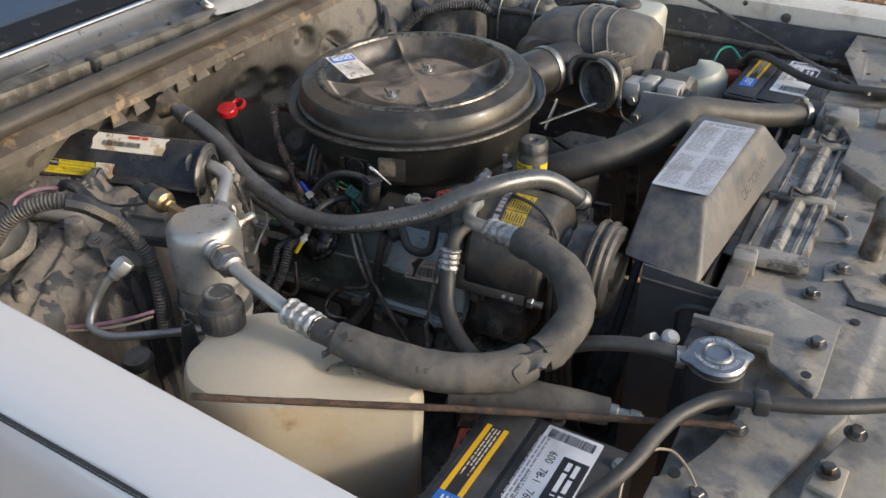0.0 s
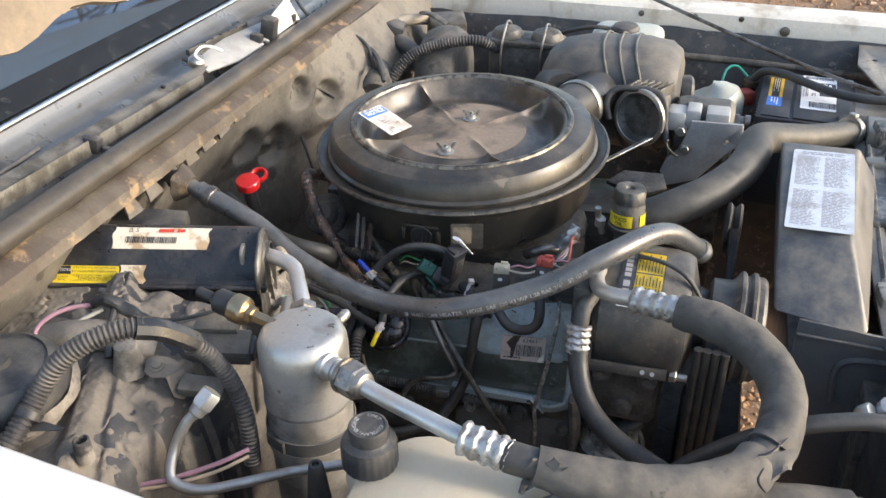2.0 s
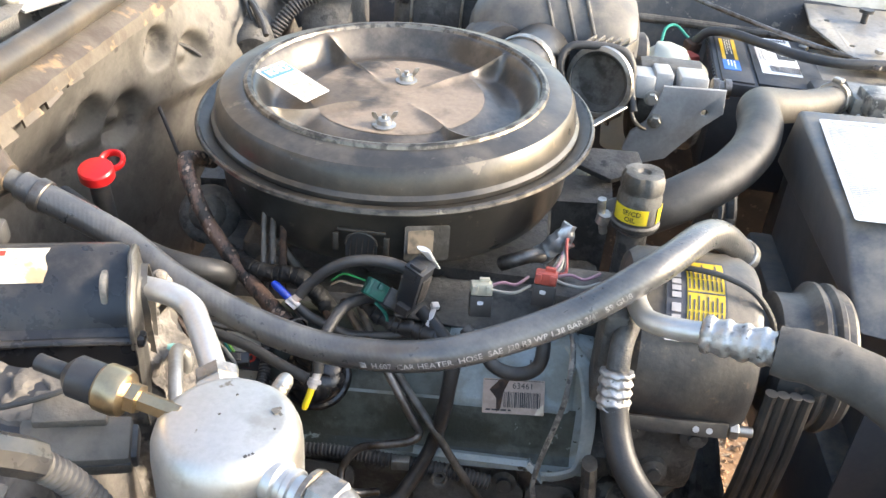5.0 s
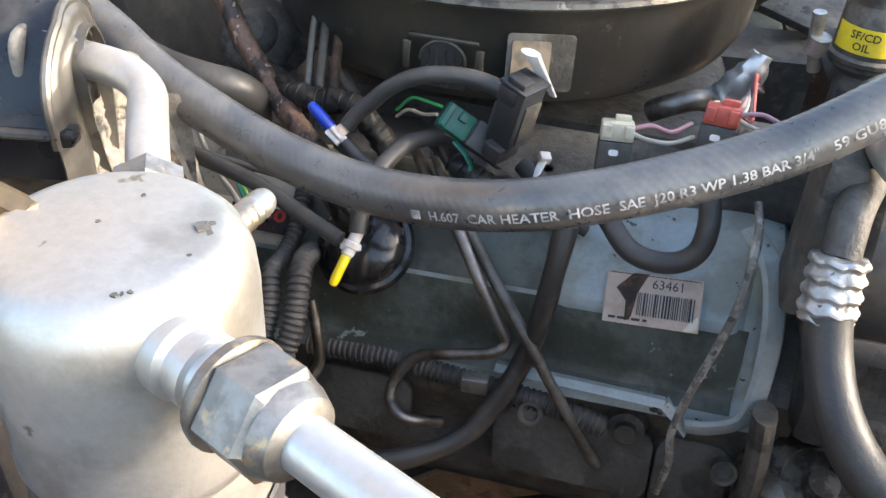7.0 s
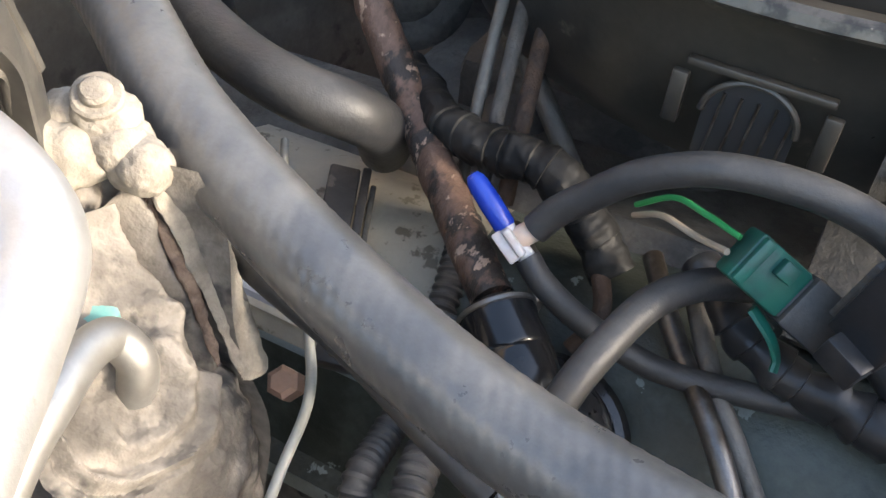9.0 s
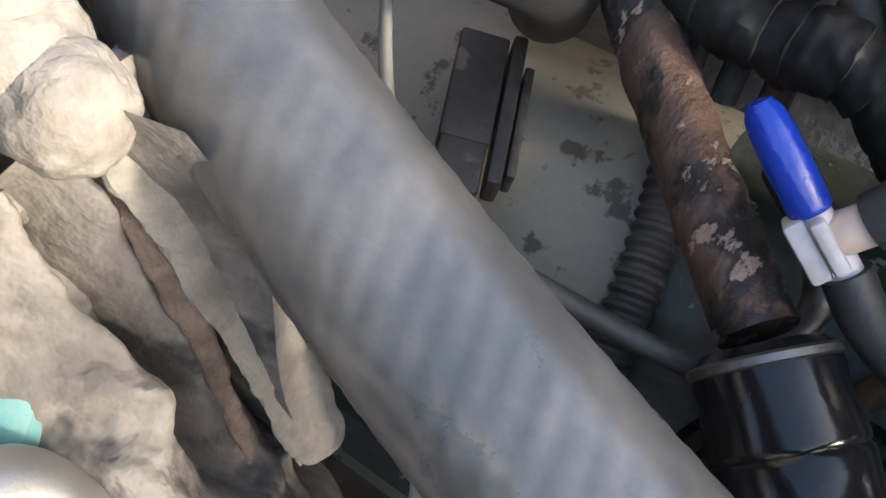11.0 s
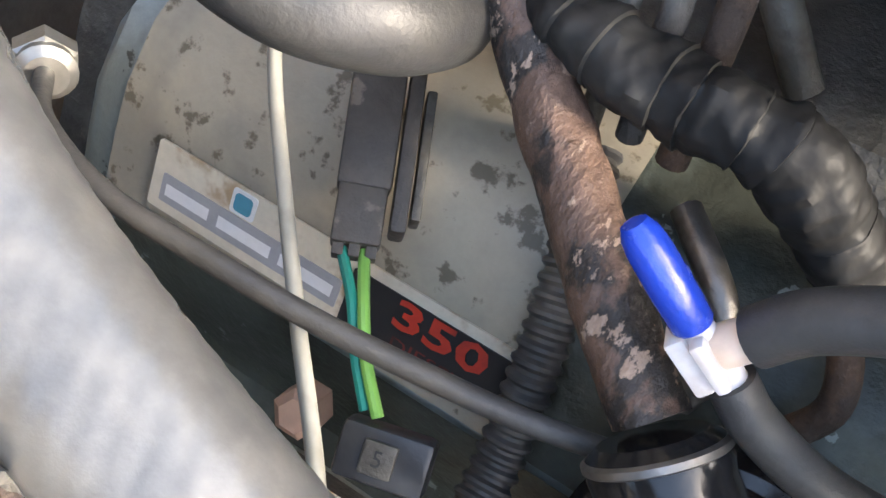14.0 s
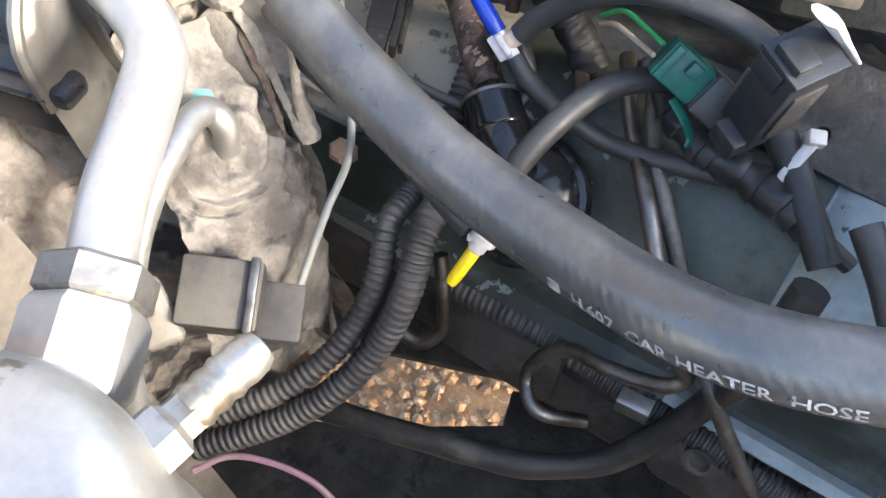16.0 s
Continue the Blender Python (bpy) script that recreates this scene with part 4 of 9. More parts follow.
# ---- bare tree that the windscreen mirrors ----
def build_tree(at, height, seed):
    t = thing("bare_tree", "leafless grey-brown tree beyond the truck", "tree", at)
    rnd = random.Random(seed)
    trunk, limbs, twigs = bmesh.new(), bmesh.new(), bmesh.new()

    def grow(bm, p, d, length, r, level):
        pts = [p]
        for k in range(4):
            d = (d + Vector((rnd.uniform(-.22, .22), rnd.uniform(-.22, .22), rnd.uniform(-.08, .16)))).normalized()
            pts.append(pts[-1] + d * length / 4)
        tube([tuple(q) for q in pts], [r, r * 0.9, r * 0.8, r * 0.7, r * 0.6], 7 if level < 2 else 4, 2 if level < 3 else 1, True, bm)
        if level >= 4:
            return
        for k in range((5, 5, 4, 4)[level]):
            f = rnd.uniform(0.35, 1.0) if k else 1.0
            i = min(3, int(f * 4))
            s = pts[i].lerp(pts[i + 1], f * 4 - i)
            turn = Vector((rnd.uniform(-1, 1), rnd.uniform(-1, 1), rnd.uniform(-.2, .6))).normalized()
            grow(limbs if level < 1 else twigs, s, (d * 0.75 + turn * 0.8).normalized(), length * rnd.uniform(0.5, 0.72), r * 0.5, level + 1)
    grow(trunk, Vector(at), Vector((0.05, -0.03, 1)), height * 0.42, height * 0.022, 0)
    part("trunk", trunk, bark, t)
    part("limbs", limbs, bark, t)
    part("twigs", twigs, bark, t)


build_tree((-3.6, 13.0, 0.0), 13.0, 4)
# ---- engine ----
TILT_E = 0.06   # the engine leans back


def ez(x, z):
    """Height on the leaning engine; z holds at x = -0.56."""
    return z + TILT_E * (x + 0.56)


def build_engine():
    e = thing("engine", "grimy V8 engine with pale blue and cream valve covers", "engine", (-0.72, 1.27, 0.45))
    b = bmesh.new()
    for sy in (-1, 1):
        prof = [(0.27, 0.90), (0.27, 0.80), (0.235, 0.72), (0.12, 0.66), (0.10, 0.99), (0.16, 1.0), (0.215, 0.96)]
        loft([[(x, 1.265 + sy * dy, ez(x, z)) for dy, z in prof] for x in (-1.02, -0.46)], b)
    part("cylinder_head", rough_up(b, 0.003, 22), head_grey, e, "grey-black greasy cylinder heads")
    part("block", rough_up(box((0.54, 0.26, 0.40), (-0.73, 1.265, 0.70), 0.02), 0.004, 14), grime, e)
    part("timing_cover", rough_up(box((0.06, 0.26, 0.42), (-0.405, 1.20, 0.75), 0.015), 0.003, 25), grime, e, "grimy cover on the front of the block")
    part("oil_pan", box((0.40, 0.22, 0.20), (-0.80, 1.265, 0.44), 0.03), grime, e)
    # intake manifold and plenum below the air cleaner
    part("intake_manifold", rough_up(box((0.36, 0.20, 0.09), (-0.72, 1.265, 0.955), 0.015), 0.003, 30), grime, e)
    for k in range(4):
        for sy in (-1, 1):
            part("intake_runner", rough_up(tube([(-0.86 + 0.10 * k, 1.265 + sy * 0.06, 0.965), (-0.86 + 0.10 * k, 1.265 + sy * 0.10, 0.965), (-0.86 + 0.10 * k, 1.265 + sy * 0.14, 0.93)], 0.022, 12, 5), 0.003, 30), grime, e)
    b = lathe([(0.075, 0), (0.08, 0.03), (0.065, 0.05), (0.065, 0.08)], (-0.737, 1.27, 1.00), seg=32)
    part("throttle_body", b, cast_dirt, e)
    # exhaust manifold on the near side
    part("exhaust_manifold", rough_up(tube([(-1.0, 1.035, 0.80), (-0.85, 1.015, 0.79), (-0.70, 1.01, 0.785), (-0.55, 1.01, 0.795), (-0.48, 1.02, 0.80)], 0.028, 14, 8), 0.003, 35), burnt_iron, e)
    for x in (-0.93, -0.80, -0.68, -0.55):
        part("exhaust_port", rough_up(tube([(x, 1.01, 0.795), (x, 1.03, 0.83), (x, 1.05, 0.845)], 0.022, 12, 4), 0.003, 35), burnt_iron, e)
    part("exhaust_pipe", rough_up(tube([(-0.98, 0.98, 0.80), (-1.03, 0.96, 0.74), (-1.05, 0.97, 0.60), (-1.04, 1.0, 0.40)], 0.027, 14, 6), 0.003, 35), burnt_iron, e)
    for x0, w, h, zc in ((-0.90, 0.10, 0.055, 0.835), (-0.765, 0.085, 0.050, 0.828), (-0.60, 0.115, 0.052, 0.832), (-0.515, 0.05, 0.080, 0.820)):
        part("heat_shield", rough_up(prism(rounded(w, h, 0.012, 4), 0.006, frame_of((x0, 0.978, zc), (1, 0.02, 0.02), (0, -0.9, 0.35)), 0.002), 0.002, 45, x0), head_grey, e, "dented grey shield plate")
    for x0, zc in ((-0.86, 0.872), (-0.70, 0.868), (-0.565, 0.862)):
        part("head_boss", rough_up(lathe([(0.015, 0), (0.013, 0.010), (0.0075, 0.011), (0.0075, 0.017), (0.0, 0.017)], (x0, 0.992, zc), (0, -1, 0.2), 18), 0.0008, 90), head_grey, e)
    # valve covers
    for sy, mat_c in ((-1, valve_paint), (1, valve_dirty)):
        prof = [(0.292, 0.893), (0.290, 0.902), (0.279, 0.906), (0.275, 0.915), (0.270, 0.938), (0.262, 0.956), (0.249, 0.9705), (0.236, 0.984), (0.215, 0.996), (0.185, 0.998), (0.165, 0.990), (0.150, 0.965)]
        secs = []
        for x, s, d in ((-0.985, 0.80, 0.012), (-0.978, 0.93, 0.003), (-0.965, 1.0, 0), (-0.72, 1.0, 0), (-0.505, 1.0, 0), (-0.492, 0.93, 0.003), (-0.486, 0.80, 0.012)):
            sec = []
            for dy, z in prof:
                if z > 0.91:
                    dy, z = 0.235 + (dy - 0.235) * s, 0.91 + (z - 0.91) * (1 - d * 12)
                sec.append((x, 1.265 + sy * dy, ez(x, z)))
            secs.append(sec)
        c = part("valve_cover", loft(secs, closed=True), mat_c, e, "pale blue pressed-steel valve cover, oily below" if sy < 0 else "grimy green valve cover")
        if sy < 0:
            # painted lower flank gone dark with oil
            def flank(u, v):
                x = -0.968 + 0.464 * u
                p = [(0.2905, 0.9025), (0.2795, 0.9068), (0.2758, 0.9155), (0.2708, 0.9383), (0.2640, 0.9535)]
                k = v * 4
                i = min(int(k), 3)
                dy, z = [a + (b2 - a) * (k - i) for a, b2 in zip(p[i], p[i + 1])]
                return (x, 1.265 - dy - 0.0006, ez(x, z + 0.0008))
            part("oily_flank", surface(flank, 40, 9), valve_dirty, c, "dark oily lower flank")

            def rear_top(u, v):
                x = -0.966 + 0.142 * u
                p = [(0.262, 0.956), (0.249, 0.9705), (0.236, 0.984), (0.215, 0.996), (0.185, 0.998), (0.165, 0.990)]
                k = v * 5
                i = min(int(k), 4)
                dy, z = [a + (b2 - a) * (k - i) for a, b2 in zip(p[i], p[i + 1])]
                return (x, 1.265 - dy - 0.0014, ez(x, z + 0.0016))
            part("speckled_top", surface(rear_top, 24, 12), cream_speck, c, "cream paint flecked with dirt")
            def oily_top(u, v):
                x = -0.8245 + 0.186 * u
                p = [(0.262, 0.956), (0.249, 0.9705), (0.236, 0.984), (0.215, 0.996), (0.185, 0.998), (0.165, 0.990)]
                k = v * 5
                i = min(int(k), 4)
                dy, z = [a + (b2 - a) * (k - i) for a, b2 in zip(p[i], p[i + 1])]
                return (x, 1.265 - dy - 0.0010, ez(x, z + 0.0012))
            part("oily_top", surface(oily_top, 24, 12), valve_dirty, c, "dark oily paint on the crown")
            # raised pale pad that carries the sticker, with rounded ends
            def pad(u, v):
                x = -0.637 + 0.130 * u
                p = [(0.2665, 0.9475), (0.2625, 0.9565), (0.2495, 0.9712), (0.2365, 0.9848), (0.216, 0.9968), (0.192, 0.9990)]
                k = v * 5
                i = min(int(k), 4)
                dy, z = [a + (b2 - a) * (k - i) for a, b2 in zip(p[i], p[i + 1])]
                rim = min(1.0, 9 * u, 14 * (1 - u)) * min(1.0, 8 * v + 0.1)
                lift = 0.0035 * rim * (2 - rim) - 0.0012
                return (x, 1.265 - dy - 0.72 * lift, ez(x, z + 0.69 * lift))
            part("raised_pad", surface(pad, 60, 40), valve_paint, c, "pale blue raised pad, chipped at its edge")
            # flange bolts and a bent bracket strip along the flange
            b = bmesh.new()
            tube([(-0.66, 0.974, ez(-0.66, 0.908)), (-0.60, 0.973, ez(-0.60, 0.907)), (-0.545, 0.972, ez(-0.545, 0.906))], 0.006, 4, 6, True, b, flat=0.4)
            tube([(-0.545, 0.972, 0.907), (-0.535, 0.970, 0.898), (-0.528, 0.972, 0.888)], 0.007, 4, 5, True, b, flat=0.4)
            part("flange_strip", b, valve_paint, c)
    return e


engine = build_engine()


def engine_label():
    """Two-panel sticker at the back of the near valve cover."""
    lab = thing("engine_label", "long grey sticker with red and white print on a valve cover", "label", (-0.91, 1.02, 0.95))
    m = frame_of((-0.8850, 1.0136, 0.9537), (1, 0.0, 0.03), (0, -0.72, 0.69))
    part("backing", plate(m, 0.124, 0.0216, 0.001, 0.0008), paper_worn, lab)
    part("dark_field", plate(m @ Matrix.Translation((-0.0260, -0.0030, 0.0006)), 0.064, 0.0090, 0.0005, 0.0004), ink_grey, lab, "dark grey strip with a brand word")
    part("brand_word", bars(m @ Matrix.Translation((-0.0260, -0.0030, 0.0009)), 0.060, 0.0062, 1, 5, 0.62, ragged=0.0), paper, lab)
    part("black_field", plate(m @ Matrix.Translation((0.0345, -0.0015, 0.0006)), 0.053, 0.0180, 0.0005, 0.0004), ink, lab, "black panel")
    writing("number", "350", 0.0122, m @ Matrix.Translation((0.0375, 0.0022, 0.0009)), ink_red, lab, 1.62, spread=0.00035)
    writing("engine_word", "DIESEL", 0.0052, m @ Matrix.Translation((0.036, -0.0066, 0.0009)), ink_faded, lab, 1.5)
    part("emblem", plate(m @ Matrix.Translation((-0.0300, 0.0060, 0.0006)), 0.0085, 0.0078, 0.001, 0.0004), paper, lab)
    part("emblem", plate(m @ Matrix.Translation((-0.0300, 0.0060, 0.0009)), 0.0060, 0.0056, 0.0012, 0.0004), cyan_print, lab, "sky blue square")


engine_label()


def barcode_label():
    lab = thing("barcode_label", "torn brown barcode sticker on the pale blue valve cover", "label", (-0.565, 1.01, 0.97))
    m = frame_of((-0.567, 1.0002, 0.9655), (1, 0, 0.10), (0, -0.745, 0.665))
    part("backing", plate(m, 0.061, 0.034, 0.001, 0.0006), label_pink, lab)
    tagged(part("lines", barcode(m @ Matrix.Translation((0.0085, -0.003, 0.0006)), 0.036, 0.0150, 28, 2), ink, lab), kind="stuff")
    writing("number", "63461", 0.0085, m @ Matrix.Translation((0.009, 0.0105, 0.0006)), ink, lab, 1.0)
    part("small_print", bars(m @ Matrix.Translation((-0.012, -0.0135, 0.0006)), 0.030, 0.0028, 1, 9, 0.6), ink, lab)
    part("frame_line", bars(m @ Matrix.Translation((0, 0.0158, 0.0006)), 0.058, 0.0008, 1, 3, 0.9, ragged=0.0), burnt_iron, lab)
    part("stain", prism([(-0.014, 0.0165), (-0.004, 0.0170), (-0.010, 0.004), (-0.0125, -0.012), (-0.0165, -0.0155), (-0.017, -0.002), (-0.024, 0.006)], 0.0003, m @ Matrix.Translation((0, 0, 0.0009))), rust, lab, "dark torn scrape")
    part("corner_tear", prism([(0.021, -0.0168), (0.0300, -0.0168), (0.0295, -0.006), (0.024, -0.011)], 0.0003, m @ Matrix.Translation((0, 0, 0.0009))), paper_worn, lab)


barcode_label()


# ---- air cleaner ----
AC_AT = Vector((-0.738, 1.286, 1.127))
AC_AX = Vector((-0.018, -0.036, 1)).normalized()


def build_air_cleaner():
    a = thing("air_cleaner", "round black air cleaner with a dusty dished lid", "air cleaner", (-0.738, 1.286, 1.03))
    base = [(0.06, -0.085), (0.17, -0.088), (0.195, -0.082), (0.204, -0.065), (0.208, -0.02), (0.216, -0.006), (0.2275, -0.002), (0.2295, 0.0015), (0.2275, 0.0045), (0.215, 0.002), (0.205, -0.006), (0.10, -0.008)]
    part("base", lathe(base, AC_AT, AC_AX, 96), ac_black, a, "black pan with a rolled rim")
    part("rim", lathe([(0.2245, 0.0035), (0.2275, 0.0058), (0.2300, 0.0045), (0.2312, 0.0015), (0.2295, -0.0005), (0.2275, 0.0), (0.2245, 0.0035)], AC_AT, AC_AX, 96, caps=False), rim_worn, a, "worn rolled edge")
    lid = [(0.212, 0.0005), (0.2125, 0.006), (0.2085, 0.010), (0.2055, 0.030), (0.2005, 0.0365), (0.1865, 0.0405), (0.176, 0.0425), (0.170, 0.0425)]
    part("lid", lathe(lid, AC_AT, AC_AX, 96, caps=False), ac_black, a, "black lid flank")
    part("lid_bead", lathe([(0.1745, 0.0420), (0.1730, 0.0455), (0.1695, 0.0468), (0.1655, 0.0455), (0.1635, 0.0415)], AC_AT, AC_AX, 96, caps=False), chrome_edge, a, "bright worn bead round the dish")

    q = Vector((0, 0, 1)).rotation_difference(AC_AX)

    def step(lo, hi, v):
        k = max(0.0, min(1.0, (v - lo) / (hi - lo)))
        return k * k * (3 - 2 * k)

    def dish(u, v, lift=0.0, reach=0.165):
        r = reach * (0.01 + 0.99 * u)
        an = 2 * math.pi * v
        x, y = r * math.cos(an), r * math.sin(an)
        edge = 0.100 + 0.006 * noise.noise((x * 12, y * 12, 2))
        h = 0.0215 - 0.010 * step(edge, edge + 0.030, r) + 0.031 * step(0.140, 0.165, r) + 0.0006 * noise.noise((x * 40, y * 40, 0))
        for ra in (43, 133, 219, 309):
            d = abs(x * math.sin(radians(ra)) - y * math.cos(radians(ra)))
            along = x * math.cos(radians(ra)) + y * math.sin(radians(ra))
            if along > 0.025:
                ridge = 0.0225 + 0.005 * step(0.03, 0.08, along) + 0.014 * step(0.10, 0.165, along)
                k = math.exp(-(d / 0.0042) ** 1.5)
                h = h + (ridge - h) * k if ridge > h else h
        return AC_AT + q @ Vector((x, y, h + lift))
    b = surface(dish, 70, 420)
    bmesh.ops.remove_doubles(b, verts=b.verts[:], dist=0.0002)
    dish_ob = part("dish", b, ac_dish, a, "dark sunken dish with pressed ribs")
    b = surface(lambda u, v: dish(u, v, 0.0006, 0.101), 30, 120)
    bmesh.ops.remove_doubles(b, verts=b.verts[:], dist=0.0002)
    part("hub", b, ac_pan, dish_ob, "brown dust on the raised middle")
    for dx, dy in ((0.004, 0.040), (-0.001, -0.082)):
        c = AC_AT + q @ Vector((dx, dy, 0.0225))
        b = lathe([(0.013, 0), (0.013, 0.0015), (0.0085, 0.003), (0.0075, 0.008), (0.005, 0.009), (0.003, 0.009), (0.003, 0.013), (0.0, 0.013)], c, AC_AX, 20)
        for s in (-1, 1):
            w = prism([(0.004, 0.002), (0.010, 0.0125), (0.0145, 0.013), (0.0135, 0.008), (0.007, 0.001)], 0.002,
                      frame_of(c + Vector((0, 0.001, 0.003)), (s * 0.97, s * 0.25, 0), Vector((s * 0.25, -s * 0.97, 0))))
            merge(b, w)
        part("wing_nut", b, zinc, a, "zinc wing nut")
    # notice sticker
    nrm = Vector((0.42, 0.10, 1))
    m = frame_of((-0.851, 1.246, 1.168), (0.20, 0.98, -0.15), nrm)
    lab = part("notice_label", plate(m, 0.064, 0.066, 0.002), paper_faded, a, "faded white notice sticker with a blue heading")
    part("heading", plate(m @ Matrix.Translation((0, 0.0215, 0.0005)), 0.058, 0.015, 0.001, 0.0004), ink_blue, lab)
    writing("heading_word", "NOTICE", 0.0135, m @ Matrix.Translation((0, 0.0215, 0.0009)), paper, lab, 0.95, spread=0.0003)
    part("small_print", bars(m @ Matrix.Translation((0, -0.008, 0.0005)), 0.05, 0.036, 7, 6, 0.5), ink_grey, lab)
    # clip, sticker and heat riser on the flank facing the valve cover
    m = frame_of((-0.678, 1.0818, 1.080), (1, 0.3, 0), (0.25, -1, 0.05))
    part("torn_sticker", plate(m, 0.026, 0.026, 0.002), brown_paper, a, "torn brown paper sticker")
    m = frame_of((-0.738, 1.0795, 1.068), (1, 0, 0), (0, -1, 0.06))
    part("vent_hole", prism([(-0.016, -0.017)] + [(0.016 * math.cos(k * math.pi / 10), 0.002 + 0.014 * math.sin(k * math.pi / 10)) for k in range(10, -1, -1)] + [(0.016, -0.017)], 0.002, m @ Matrix.Translation((0, 0, 0.001))), ink, a, "dark arched opening")
    part("vent_arch", tube([tuple(m @ Vector((0.0165 * math.cos(k * math.pi / 8), 0.002 + 0.0145 * math.sin(k * math.pi / 8), 0.002))) for k in range(9)], 0.0013, 8, 3), ac_black, a)
    for k in range(5):
        part("vent_wire", tube([tuple(m @ Vector((-0.012 + 0.006 * k, -0.016, 0.0015))), tuple(m @ Vector((-0.010 + 0.006 * k, 0.010, 0.0015)))], 0.0006, 6, 2), steel_dark, a)
    for x in (-0.026, 0.026):
        part("vent_tab", box((0.006, 0.020, 0.004), m @ Matrix.Translation((x, 0.004, 0.002)), 0.001), ac_black, a)
    part("vent_bracket", box((0.050, 0.003, 0.004), m @ Matrix.Translation((0, 0.0185, 0.002)), 0.0008), ac_black, a)
    part("sticker_mark", plate(frame_of((-0.672, 1.0845, 1.078), (1, 0.3, 0), (0.25, -1, 0.05)), 0.046, 0.040, 0.003, 0.0004), cast_dirt, a, "grey scuffed patch round the sticker")
    # snorkel towards the intake box
    part("snorkel", tube([(-0.63, 1.46, 1.10), (-0.61, 1.52, 1.10), (-0.59, 1.57, 1.10), (-0.575, 1.62, 1.10)], 0.045, 24, 6), ac_black, a)
    part("snorkel_clamp", lathe([(0.047, 0), (0.048, 0.002), (0.048, 0.012), (0.047, 0.014)], (-0.60, 1.545, 1.10), (0.3, 0.9, 0.0), 32), zinc, a)


build_air_cleaner()


# ---- chassis below the engine ----
def build_chassis():
    r = thing("frame_rail", "grimy dark chassis rail beside the engine", "frame rail", (-0.7, 0.86, 0.0), kind="structure")
    part("rail", rough_up(box((0.95, 0.145, 0.14), pose(-0.78, 0.855, 0.53, 0, 0, 4), 0.012), 0.004, 12), grime, r)
    c = thing("crossmember", "grimy front crossmember below the engine", "crossmember", (-0.4, 1.3, 0.0), kind="structure")
    part("beam", rough_up(box((0.332, 0.74, 0.10), pose(-0.394, 1.29, 0.555, 0, 0, 0), 0.02), 0.005, 10), grime, c)
    # Added sheets: they hide lit gravel where the gap beside the engine stays dark.
    g = thing("added_dark_sheets", "added dark sheets hiding the ground beside the engine", "splash shield", (-0.8, 1.0, 0.58))
    part("flap", rough_up(prism([(-0.872, 0.953), (-0.780, 1.018), (-0.79, 1.05), (-0.60, 1.14), (-0.45, 1.0), (-0.50, 0.85), (-0.9, 0.85), (-1.02, 0.87)], 0.012, Matrix.Translation((0, 0, 0.595)), 0.002), 0.003, 20), grime, g)
    part("flap", rough_up(prism([(-0.915, 1.003), (-0.79, 1.052), (-0.70, 1.14), (-1.08, 1.14), (-1.08, 0.97)], 0.012, Matrix.Translation((0, 0, 0.615)), 0.002), 0.003, 20), grime, g)


build_chassis()
# ---- accumulator ----
ACC = Vector((-0.758, 0.738, 0.0))


